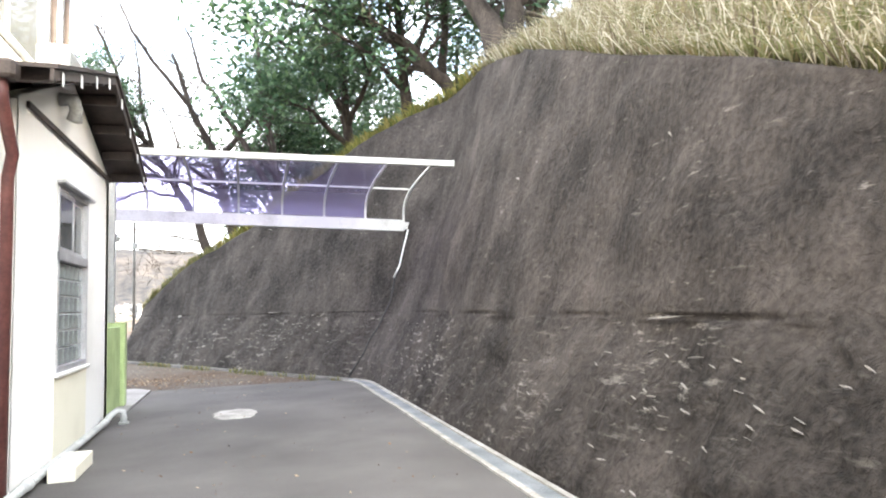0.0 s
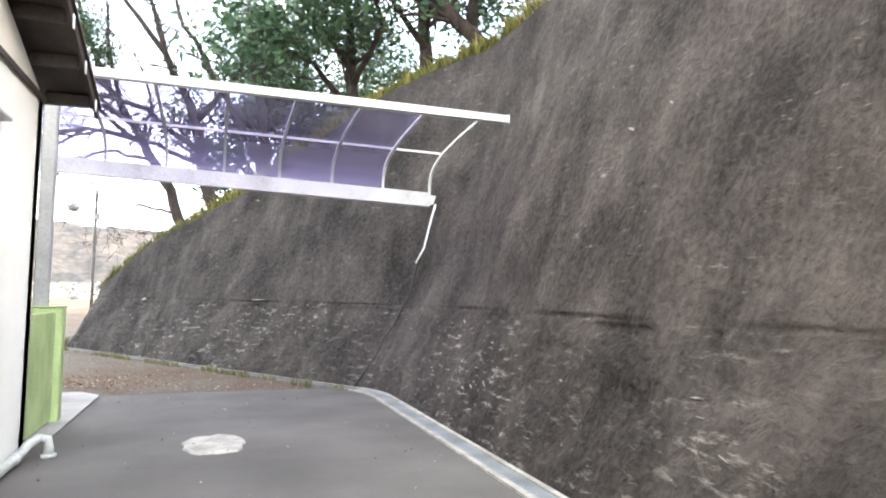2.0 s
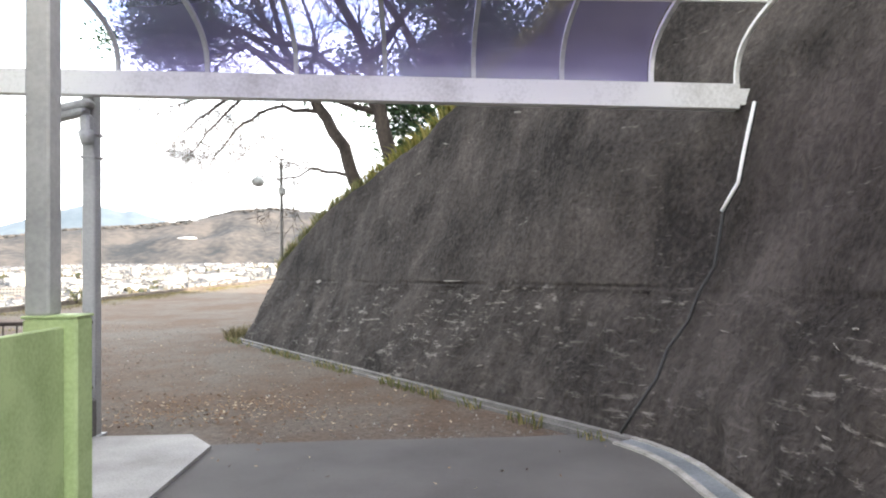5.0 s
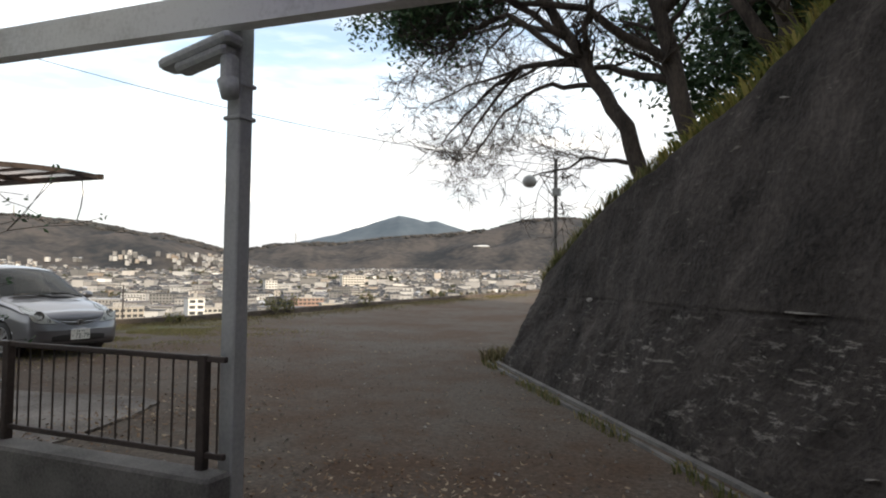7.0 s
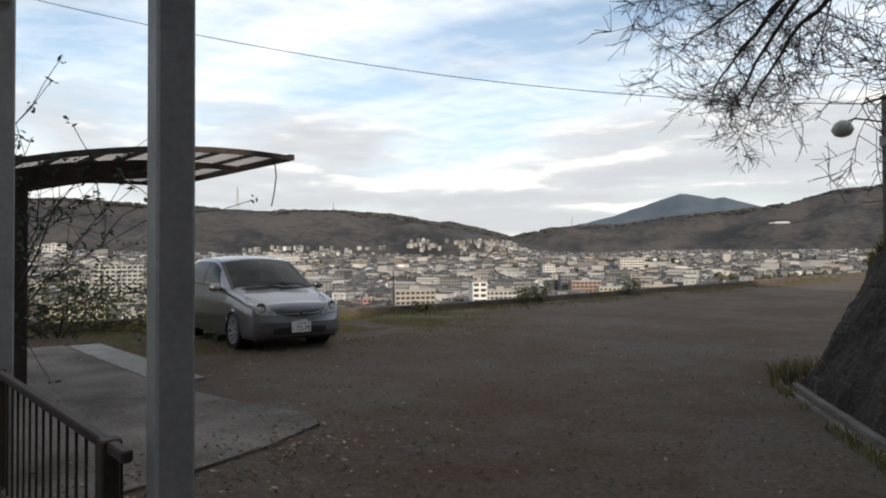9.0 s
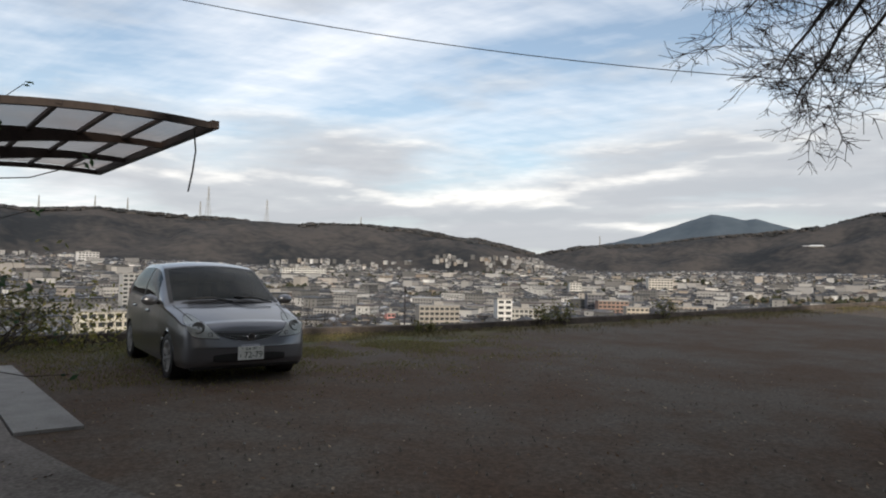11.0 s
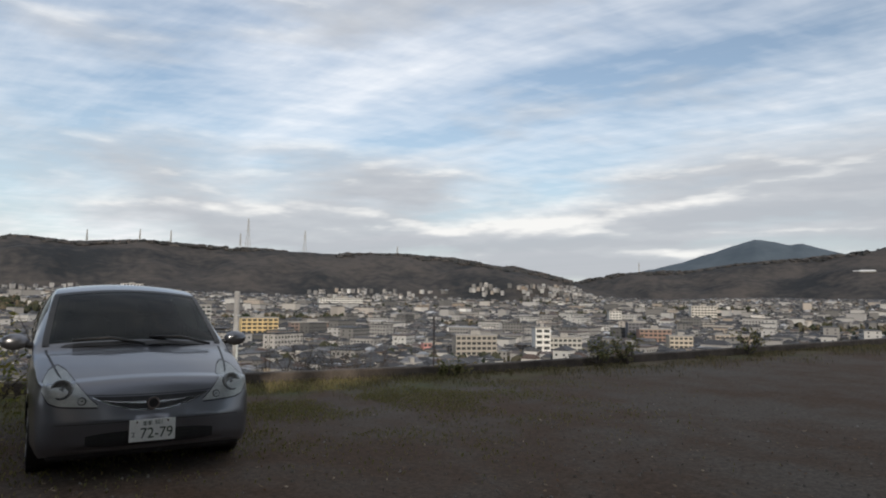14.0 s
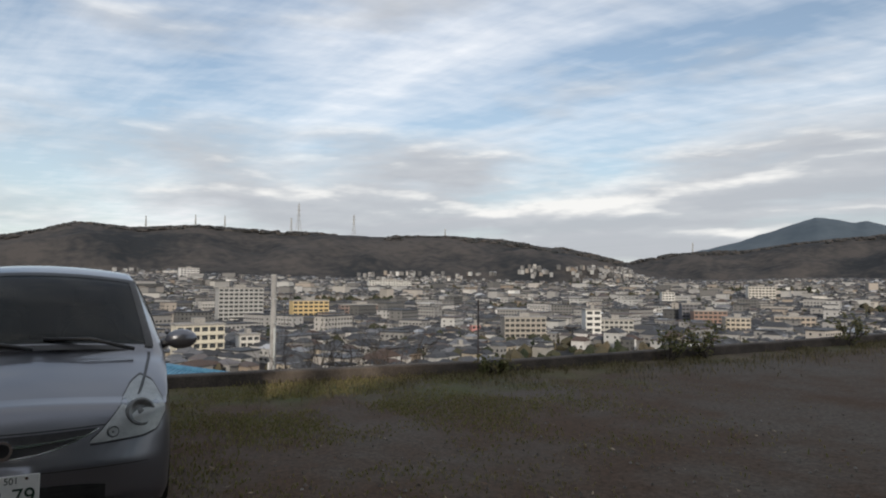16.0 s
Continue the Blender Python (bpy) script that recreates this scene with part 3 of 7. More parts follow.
def hill(x, y):
    """Height of the hill and the distance inward of the rim."""
    k = int(np.argmin((la[:, 0] - x) ** 2 + (la[:, 1] - y) ** 2))
    px, py, s_, nx, ny = mid[k]
    d = (x - px) * nx + (y - py) * ny
    top = lerp(RIM, s_)
    past = d - batter(top) - 0.12
    rise = lerp([(-14, 0.7), (8, 0.8), (11, 0.55), (13, 0.28), (18, 0.12), (30, 0.08)], s_)
    return top + rise * past * (1 - 0.012 * min(past, 30)) + 0.12 * fbm(x * 0.6, y * 0.6, 2) * min(max(past, 0) * 2, 1), past


keep = {}
for i, x in enumerate(xs):
    for j, y in enumerate(yy):
        z, past = hill(x, y)
        if past > 0.0:
            keep[(i, j)] = len(g.v)
            g.v.append((x, y, z))
for (i, j), k in keep.items():
    q = [keep.get((i + a_, j + b_)) for a_, b_ in ((0, 0), (1, 0), (1, 1), (0, 1))]
    if None not in q:
        g.f.append(tuple(q))
single("hillside", g, M_SOIL, "rough hillside of dry grass and soil above the slope", "hill", "structure", smooth=True)

# drain channel at the foot
g, gk, gk2 = Geo(), Geo(), Geo()
dl = [p for p in foot_line(0.2) if -12 < p[2] < 23.2]
def strip(geo, a_, b_, z0, z1, wob=0.0):
    r0 = []
    for x, y, s_, nx, ny in dl:
        w = wob * fbm(s_ * 2, 4, 4) if s_ < 12 else wob * 3 * fbm(s_ * 1.3, 4, 4)
        r0.append([(x + nx * (a_ + w), y + ny * (a_ + w), z0), (x + nx * (a_ + w), y + ny * (a_ + w), z1), (x + nx * b_, y + ny * b_, z1), (x + nx * b_, y + ny * b_, z0)])
    geo.grid(r0)
drain = thing("drain_channel", "grey drainage channel between pale mortar edges along the slope", "drain", kind="structure")
full = dl
dl = [p for p in full if p[2] < 12.3]
strip(g, -0.225, -0.085, -0.05, 0.012)
part("channel_cover", g, M_DRAIN, drain, "grey metal cover")
strip(gk, -0.275, -0.225, -0.05, 0.022, 0.012)
part("edge", gk, M_KERB, drain)
strip(gk2, -0.085, -0.04, -0.05, 0.026, 0.006)
part("edge", gk2, M_KERB, drain)
dl = [p for p in full if p[2] > 12.1]
g, gk, gk2 = Geo(), Geo(), Geo()
strip(g, -0.20, -0.10, -0.05, -0.02)
part("channel_floor", g, M_CONCRETE_DARK, drain, "dirty open channel")
strip(gk, -0.245, -0.20, -0.05, 0.020, 0.010)
part("edge", gk, M_CONCRETE_DARK, drain)
strip(gk2, -0.10, -0.03, -0.05, 0.022, 0.006)
part("edge", gk2, M_CONCRETE_DARK, drain)

# pale mortar scuffs stuck to the slope
random.seed(31)
g = Geo()


def on_slope(s_, z, out):
    near = sorted(LINE, key=lambda p: abs(p[2] - s_))[:9]
    x, y, nx, ny = (sum(p[k] for p in near) / 9 for k in (0, 1, 3, 4))
    d = batter(z) - out
    return Vector((x + nx * d, y + ny * d, z)), Vector((-ny, nx, 0))


def scuff(s_, z, w, h, tilt):
    c, along = on_slope(s_, z, 0.012)
    up = (on_slope(s_, z + 0.1, 0.02)[0] - c).normalized()
    out = along.cross(up).normalized()
    if out.x > 0:
        out = -out
    n = 9
    ring = []
    for i in range(n):
        a_ = 2 * math.pi * i / n
        r = random.uniform(0.55, 1.15)
        u, v = w * r * math.cos(a_), h * r * math.sin(a_) + tilt * w * r * math.cos(a_)
        ring.append(c + along * u + up * v - out * 0.01)
    g.add(ring + [c + (p - c) * 0.7 + out * 0.012 for p in ring], [tuple(range(n, 2 * n))] + [(i, (i + 1) % n, n + (i + 1) % n, n + i) for i in range(n)])


for s_, z, w, h, tilt in ((19.4, 1.12, 0.16, 0.035, 0), (7.43, 2.77, 0.07, 0.02, 0.5), (7.94, 2.69, 0.05, 0.02, 0.4), (4.97, 2.45, 0.05, 0.03, 0.6), (5.1, 2.72, 0.04, 0.015, 0), (15.9, 3.0, 0.22, 0.014, 0.25),
                          (16.4, 3.05, 0.10, 0.012, 0.3), (14.9, 3.2, 0.07, 0.015, 0.2), (17.3, 2.1, 0.05, 0.02, 0), (15.5, 1.16, 0.3, 0.012, 0), (16.6, 1.15, 0.18, 0.012, 0), (9.4, 1.15, 0.09, 0.015, 0.1), (4.6, 1.12, 0.3, 0.012, -0.05)):
    scuff(s_, z, w, h, tilt)
for _ in range(120):
    s_ = random.uniform(2.0, 20.5)
    scuff(s_, random.uniform(0.12, 1.0), random.uniform(0.012, 0.06), random.uniform(0.003, 0.009), random.uniform(-0.4, 0.6))
for _ in range(22):
    scuff(random.uniform(3.2, 4.8), random.uniform(0.4, 1.0), random.uniform(0.02, 0.07), random.uniform(0.003, 0.008), random.uniform(-0.2, 0.5))
M_SCUFF = material("pale_mortar_scuff", (0.12, 0.11, 0.10), (0.30, 0.28, 0.255), 0.95, 8, 60, 0.6, dist=0.01)
single("mortar_scuffs", g, M_SCUFF, "pale chipped mortar scuffs on the dark slope", "scuffs", "stuff")

# parapet along the drop
g = Geo()
rows = []
for i in range(90):
    y = 9.0 + 0.5 * i
    x, z = parapet_x(y), ground_z(0, y)
    t_ = 0.16 + 0.012 * fbm(y, 2, 2)
    rows.append([(x + 0.11, y, z - 0.3), (x + 0.10, y, z + t_ - 0.02), (x + 0.08, y, z + t_), (x - 0.10, y, z + t_), (x - 0.12, y, z + t_ - 0.02), (x - 0.12, y, z - 1.6)])
g.grid(rows)
M_PARAPET = material("mossy_brown_concrete", (0.045, 0.036, 0.03), (0.12, 0.098, 0.08), 0.95, 3, 40, 0.6, dist=0.02)
single("parapet", g, M_PARAPET, "low weathered concrete kerb wall along the drop", "wall", "structure")

# ---- the gabled house beside the lane ----
def house():
    g = Geo()
    # gable wall with a real window opening (y 7.2-8.28, z 0.76-2.38)
    y0, y1, za, zr, ym = 6.15, 9.36, 2.82, 3.42, 7.65
    wy0, wy1, wz0, wz1 = 7.2, 8.28, 0.76, 2.38
    for xo in (-0.05, -0.20):
        vs = [(xo, y0, -0.05), (xo, wy0, -0.05), (xo, wy1, -0.05), (xo, y1, -0.05),
              (xo, y0, wz0), (xo, wy0, wz0), (xo, wy1, wz0), (xo, y1, wz0),
              (xo, y0, wz1), (xo, wy0, wz1), (xo, wy1, wz1), (xo, y1, wz1),
              (xo, y0, za), (xo, ym, zr), (xo, y1, za)]
        fs = [(0, 1, 5, 4), (1, 2, 6, 5), (2, 3, 7, 6), (4, 5, 9, 8), (6, 7, 11, 10), (8, 9, 10, 11, 14, 13, 12)]
        g.add(vs, fs if xo > -0.1 else [q[::-1] for q in fs])
    g.add([(x, y, z) for x in (-0.05, -0.20) for y, z in ((wy0, wz0), (wy1, wz0), (wy1, wz1), (wy0, wz1))], [(0, 1, 5, 4), (1, 2, 6, 5), (2, 3, 7, 6), (3, 0, 4, 7)])
    # side walls
    g.box(-6.0, -0.05, 9.22, 9.357, -0.05, 2.8)
    g.box(-6.0, -0.06, 6.153, 6.3, -0.05, 2.8)
    h = thing("house", "white stuccoed house with a dark brown gable roof", "house")
    part("wall", g, M_STUCCO, h, "weathered white stucco")
    # nearer wing with the upper storey, set back behind the downpipe
    g = Geo()
    g.box(-6.0, -0.12, -13.0, 6.15, -0.05, 2.9)
    part("wall", g, M_STUCCO, h)
    g = Geo()
    g.box(-6.0, -1.0, -13.0, 11.2, 2.95, 6.8)
    g.box(-6.0, -1.0, 9.4, 11.2, -0.05, 2.95)
    part("upper_wall", g, M_WHITE, h, "white upper storey wall")
    # cream patch of repaired mortar under the window
    g = Geo()
    g.box(-0.06, -0.046, 7.16, 8.32, 0.0, 0.72, 0.004)
    part("wall_patch", g, M_MORTAR, h, "cream mortar patch under the window")
    # roof halves: sheet, barge board, rafters
    for sgn, yb in ((1, 9.64), (-1, 5.6)):
        def slab(x0, x1, zt, zb):
            return [(x, y, z + dz) for x in (x0, x1) for y, z in ((ym, 3.51), (yb, 2.85)) for dz in (zt, zb)]
        fs = [(0, 2, 3, 1), (4, 5, 7, 6), (0, 4, 6, 2), (1, 3, 7, 5), (0, 1, 5, 4), (2, 6, 7, 3)]
        g = Geo()
        g.add(slab(-6.0, 0.33, 0.03, 0.0), fs)
        part("roof_sheet", g, M_BROWN, h, "dark brown roof sheet")
        g = Geo()
        g.add(slab(0.285, 0.31, -0.002, -0.085), fs)
        part("barge_board", g, M_BROWN, h)
        for k in range(4):
            f = (k + 0.62) / 4.0
            y, z = ym + (yb - ym) * f, 3.51 - 0.66 * f
            g = Geo()
            g.box(-0.05, 0.27, y - 0.03, y + 0.03, z - 0.10, z - 0.005, 0.006)
            part("purlin", g, M_BROWN, h)
            g = Geo()
            g.box(0.312, 0.32, y - 0.022, y + 0.022, z - 0.13, z - 0.03, 0.003)
            part("purlin_tip", g, M_WHITE, h, "white painted purlin end")
    g = Geo()
    g.box(-0.045, -0.02, 6.3, 9.34, 2.78, 2.83, 0.006)
    part("batten", g, M_BROWN, h, "dark batten across the gable")
    # gutter end box on the near eave and downpipe
    g = Geo()
    g.box(-6.0, 0.12, 5.48, 5.62, 2.74, 2.86, 0.02)
    part("gutter", g, M_BROWN, h, "dark brown box gutter")
    g = Geo()
    g.tube([(0.02, 5.56, 2.76), (0.02, 5.60, 2.62), (-0.02, 5.95, 2.35), (-0.06, 6.0, 2.2), (-0.06, 6.0, 0.02)], 0.04, 10)
    part("downpipe", g, M_RED_PIPE, h, "brown-red downpipe", True)
    # gable duct
    g = Geo()
    g.tube([(-0.05, 7.2, 3.12), (0.06, 7.2, 3.12), (0.08, 7.2, 3.02), (0.05, 7.2, 2.93)], [0.06, 0.06, 0.055, 0.05], 12)
    g.tube([(-0.05, 7.36, 3.18), (0.05, 7.36, 3.15), (0.06, 7.36, 2.96)], 0.035, 10)
    part("vent_hood", g, M_PIPE, h, "grey vent hood and cable loop", True)
    # low porch roof at the far corner
    g = Geo()
    g.box(-6.0, -4.0, 10.9, 12.32, 2.36, 2.44, 0.01)
    part("porch_roof", g, M_BROWN, h, "dark brown porch roof")
    g = Geo()
    g.box(-6.0, -4.03, 12.26, 12.30, 2.20, 2.355, 0.008)
    part("porch_fascia", g, M_BROWN, h)
    g = Geo()
    g.box(-4.55, -4.45, 12.1, 12.2, 0.0, 2.355, 0.008)
    part("porch_post", g, M_BROWN, h)
    # upper window
    g = Geo()
    for a_, b_, c_, d_ in ((7.5, 10.05, 4.24, 4.30), (7.5, 10.05, 5.5, 5.56)):
        g.box(-1.03, -0.93, a_, b_, c_, d_, 0.008)
    for y in (7.5, 8.75, 9.99):
        g.box(-1.03, -0.94, y, y + 0.06, 4.30, 5.5, 0.008)
    w = part("window", g, M_GREY_POST, h, "grey framed upper window")
    g = Geo()
    g.box(-0.99, -0.975, 7.56, 9.99, 4.30, 5.5)
    part("pane", g, M_PANE, w)
    for y in (10.45, 11.1):
        g = Geo()
        g.tube([(-0.94, y, 3.0), (-0.94, y, 6.7)], 0.04, 8)
        part("upper_downpipe", g, M_BROWN, h, "", True)
    # lower window: sashes above, glass blocks below
    w = thing("window_1", "aluminium window with sliding panes over a glass block panel", "window", kind="structure")
    g = Geo()
    for a_, b_, c_, d_ in ((wy0, wy1, wz1 - 0.04, wz1), (wy0, wy1, wz0, wz0 + 0.05), (wy0, wy1, 1.72, 1.80), (wy0, wy0 + 0.04, wz0 + 0.05, wz1 - 0.04), (wy1 - 0.04, wy1, wz0 + 0.05, wz1 - 0.04)):
        g.box(-0.13, -0.035, a_, b_, c_, d_, 0.006)
    part("window_frame", g, M_ALU, w)
    for k, (a_, b_, xo) in enumerate(((7.24, 7.78, -0.07), (7.74, 8.24, -0.10))):
        g = Geo()
        g.box(xo, xo + 0.022, a_, a_ + 0.035, 1.80, 2.34, 0.004)
        g.box(xo, xo + 0.022, b_ - 0.035, b_, 1.80, 2.34, 0.004)
        g.box(xo, xo + 0.022, a_ + 0.035, b_ - 0.035, 1.80, 1.84, 0.004)
        g.box(xo, xo + 0.022, a_ + 0.035, b_ - 0.035, 2.30, 2.34, 0.004)
        s_ = part("sash", g, M_ALU, w)
        g = Geo()
        g.box(xo + 0.008, xo + 0.013, a_ + 0.035, b_ - 0.035, 1.84, 2.30)
        part("pane", g, M_PANE, s_)
    g = Geo()
    g.box(-0.10, 0.02, wy0 - 0.05, wy1 + 0.05, wz1 + 0.0, wz1 + 0.028, 0.008)
    part("drip_hood", g, M_ALU, w)
    g = Geo()
    g.box(-0.10, -0.01, wy0 - 0.03, wy1 + 0.03, wz0 - 0.035, wz0 - 0.002, 0.008)
    part("window_sill", g, M_WHITE, w)
    g = Geo()
    g.box(-0.15, -0.105, wy0 + 0.04, wy1 - 0.04, 0.81, 1.72)
    part("mortar_backing", g, M_WHITE, w)
    gb = Geo()
    gb.box(-0.105, -0.075, -0.0775, 0.0775, -0.072, 0.072, 0.012)
    bm_ = mesh("glass_block", gb, M_BLOCKGLASS)
    for r in range(6):
        for c in range(6):
            ob = new("glass_block", bm_)
            ob.parent = w
            ob.location = (0, wy0 + 0.04 + 1.0 * (c + 0.5) / 6, 0.81 + 0.91 * (r + 0.5) / 6)
    # dark room behind the panes
    g = Geo()
    g.box(-1.6, -0.25, 6.6, 8.9, 0.5, 2.6)
    g.f = [q[::-1] for q in g.f]
    single("wall_inner", g, M_CONCRETE_DARK, "dim room wall behind the window", "wall", "structure")
    # outdoor unit on the roof
    ac = thing("outdoor_unit", "pale air-conditioner outdoor unit standing on the roof", "air conditioner", -0.26, 8.1, 3.37)
    g = Geo()
    g.box(-0.14, 0.14, -0.34, 0.34, 0.08, 0.46, 0.02)
    part("casing", g, M_WHITE, ac)
    for y in (-0.3, 0.3):
        g = Geo()
        g.box(-0.17, 0.17, y - 0.03, y + 0.03, -0.12 if y > 0 else 0.05, 0.10, 0.006)
        part("foot", g, M_GREY_POST, ac)
    g = Geo()
    for i in range(9):
        z = 0.15 + 0.034 * i
        g.box(0.138, 0.146, -0.28, 0.1, z - 0.02, z - 0.008)
    part("grille", g, M_GREY_POST, ac)
    g = Geo()
    g.box(0.12, 0.147, -0.12, 0.0, 0.445, 0.462, 0.004)
    part("handle", g, M_BLACK, ac)


house()

# ground pipe and block at the foot of the house
g = Geo()
g.tube([(0.02, 5.2, 0.07), (0.02, 8.9, 0.07), (0.03, 8.98, 0.08), (0.05, 9.05, 0.12), (0.1, 9.13, 0.155), (0.16, 9.15, 0.14), (0.17, 9.15, 0.07), (0.17, 9.15, 0.0)], 0.035, 12)
pp = single("drain_pipe", g, M_PIPE, "grey plastic pipe along the foot of the house", "pipe", smooth=True)
for y in (6.3, 8.85):
    g = Geo()
    g.tube([(0.02, y - 0.03, 0.07), (0.02, y + 0.03, 0.07)], 0.043, 12)
    part("coupling", g, M_PIPE, pp, "", True)
g = Geo()
g.tube([(0.17, 9.15, 0.0), (0.17, 9.15, 0.03)], 0.055, 12)
part("collar", g, M_PIPE, pp, "", True)
g = Geo()
g.box(0.07, 0.26, 6.55, 7.15, 0.0, 0.115, 0.008)
blk = single("concrete_block", g, M_MORTAR, "pale concrete block lying beside the house wall", "block")


# ---- canopy over the lane ----
def beam_at(d):
    return Vector((4.52 - d, 12.573 - 0.028 * (4.52 - d), 2.833 - 0.0359 * (4.52 - d)))


def gutter_at(x):
    return Vector((x, 10.43 + 0.02 * (4.57 - x), 3.40 + 0.01 * (4.57 - x)))


can = thing("canopy", "white steel canopy roofed with violet polycarbonate sheet", "canopy")
g = Geo()
g.bar(beam_at(0.26), beam_at(12.0), 0.10, 0.20)
part("beam", g, M_STEEL, can)
g = Geo()
g.bar(beam_at(-0.0), beam_at(0.26), 0.075, 0.13)
part("beam_end", g, M_STEEL, can, "mossy pale end of the beam")
g = Geo()
g.bar(gutter_at(4.57), gutter_at(-0.9), 0.09, 0.085)
part("gutter", g, M_STEEL, can, "white front gutter")
g = Geo()
g.bar(gutter_at(4.57) + Vector((-0.02, 0, 0)), gutter_at(4.57) + Vector((0.012, 0, 0)), 0.10, 0.10)
part("gutter_cap", g, M_STEEL, can)


def rib_curve(d, n=12):
    b = beam_at(d) + Vector((0, 0, 0.10))
    t_ = gutter_at(b.x)
    c1, c2 = Vector((b.x, b.y + 0.02, b.z + 0.42)), Vector((b.x, b.y - 0.42, b.z + 0.52 - 0.02 * d))
    out = []
    for i in range(n + 1):
        u = i / n
        out.append(b * (1 - u) ** 3 + c1 * 3 * u * (1 - u) ** 2 + c2 * 3 * u * u * (1 - u) + t_ * u ** 3)
    return out


for d in (0.27, 0.97, 1.70, 2.42, 3.14, 3.86, 4.58, 5.3):
    g = Geo()
    c = rib_curve(d)
    g.rail(c, 0.035, 0.03)
    part("rib", g, M_GREY_POST if d > 1 else M_STEEL, can)
g = Geo()
rows = []
for d in np.linspace(0.99, 5.28, 30):
    rows.append([p_ + Vector((0, 0.012, 0.02)) for p_ in rib_curve(d, 14)])
g.grid(rows)
part("sheet", g, M_PURPLE, can, "violet translucent polycarbonate sheet", True)
g = Geo()
p_, q_ = rib_curve(0.30)[7], rib_curve(5.3)[7]
g.bar(p_, q_, 0.025, 0.025)
part("purlin", g, M_STEEL, can)

for nm, x, y, w, top, lab in (("canopy_post", -1.055, 12.705, 0.105, 2.83, "grey square steel canopy post carrying a lamp"),
                              ("canopy_post", -3.43, 12.685, 0.12, 2.92, "grey square steel canopy post behind the railing")):
    p0 = thing(nm, lab, "post", x, y, 0, -5, group="canopy posts")
    g = Geo()
    g.box(-w / 2, w / 2, -w / 2, w / 2, -0.02, top, 0.008)
    part("shaft", g, M_GREY_POST, p0)
    g = Geo()
    for z in ((2.27, 2.46) if x > -2 else ()):
        g.box(-w / 2 - 0.012, w / 2 + 0.012, -w / 2 - 0.012, w / 2 + 0.012, z, z + 0.022, 0.004)
        part("band", g, M_GREY_POST, p0)
        g = Geo()
    g.box(-w / 2 - 0.03, w / 2 + 0.03, -w / 2 - 0.03, w / 2 + 0.03, 0.0, 0.012, 0.003)
    part("base_plate", g, M_GREY_POST, p0)

# hooded lamp on the post
lamp = thing("post_lamp", "grey hooded flood lamp clamped to the canopy post", "lamp", -1.055, 12.60, 2.50)
g = Geo()
m_ = Matrix.Translation((-0.17, -0.02, 0.13)) @ Euler((0, radians(-13), 0)).to_matrix().to_4x4()
g.box(-0.27, 0.25, -0.075, 0.075, -0.01, 0.05, 0.02, m_)
g.box(-0.17, 0.20, -0.06, 0.06, -0.06, 0.0, 0.02, m_)
part("hood", g, M_PIPE, lamp)
g = Geo()
g.box(-0.03, 0.05, -0.05, 0.05, -0.10, 0.12, 0.02)
part("bracket", g, M_PIPE, lamp)
g = Geo()
g.tube([(0.02, 0, -0.12), (0.0, -0.0, -0.02)], [0.05, 0.06], 10)
part("neck", g, M_PIPE, lamp, "", True)

# green gate pillar with its post
pil = thing("gate_pillar", "pale green painted gate pillar streaked with moss", "pillar", -0.2, 10.58, 0.03)
g = Geo()
g.box(-0.11, 0.155, -0.08, 0.08, 0.0, 1.08, 0.012)
part("shaft", g, M_GREEN, pil)
g = Geo()
g.box(-0.115, 0.16, -0.085, 0.085, 1.08, 1.095, 0.005)
part("cap", g, M_GREEN, pil)
p0 = thing("canopy_post", "thick grey canopy post on the green pillar", "post", -0.255, 10.58, 1.125, group="canopy posts")
g = Geo()
g.box(-0.055, 0.065, -0.06, 0.06, 0.0, 2.25, 0.01)
part("shaft", g, M_GREY_POST, p0)
# folded gate leaf between house and pillar
gate = thing("gate_panel", "rusty edged pale green gate panel beside the pillar", "gate", -0.12, 9.55, 0.03)
g = Geo()
g.box(-0.02, 0.02, 0.0, 0.94, 0.02, 1.04, 0.006)
part("panel", g, M_GREEN, gate)
g = Geo()
g.box(-0.03, 0.03, -0.03, 0.0, 0.0, 1.06, 0.006)
part("stile", g, M_BROWN, gate, "rusted steel stile")

# ---- railing on its low wall ----
g = Geo()
g.box(-6.4, -0.97, 12.42, 12.62, -0.1, 0.335, 0.02)
single("wall_low", g, M_CONCRETE_DARK, "low mossy concrete wall under the railing", "wall", "structure")
fence = thing("railing", "brown painted steel railing on a low concrete wall", "railing")
for x in (-1.14, -2.74, -4.34, -5.94):
    g = Geo()
    g.box(x - 0.028, x + 0.028, 12.542, 12.598, 0.2, 0.955, 0.006)
    part("post", g, M_BROWN, fence)
for z in (0.935, 0.415):
    g = Geo()
    g.box(-6.2, -0.985, 12.555, 12.585, z - 0.016, z + 0.016, 0.006)
    part("rail", g, M_BROWN, fence)
gb = Geo()
gb.box(-0.004, 0.004, 12.566, 12.574, 0.43, 0.92)
bar_mesh = mesh("bar", gb, M_BROWN)
x = -1.04
while x > -6.1:
    if min(abs(x - q) for q in (-1.14, -2.74, -4.34, -5.94)) > 0.04:
        ob = new("bar", bar_mesh)
        ob.parent = fence
        ob.location = (x, 0, 0)
    x -= 0.107
# handrail stub near the pillar
g = Geo()
g.tube([(-1.9, 11.35, 0.36), (-1.25, 11.35, 0.36), (-1.18, 11.35, 0.30)], 0.05, 10)
g.box(-1.9, -1.2, 11.3, 11.4, 0.03, 0.33, 0.02)
single("step_edge", g, M_CONCRETE, "pale rounded concrete step edge", "step", smooth=False)

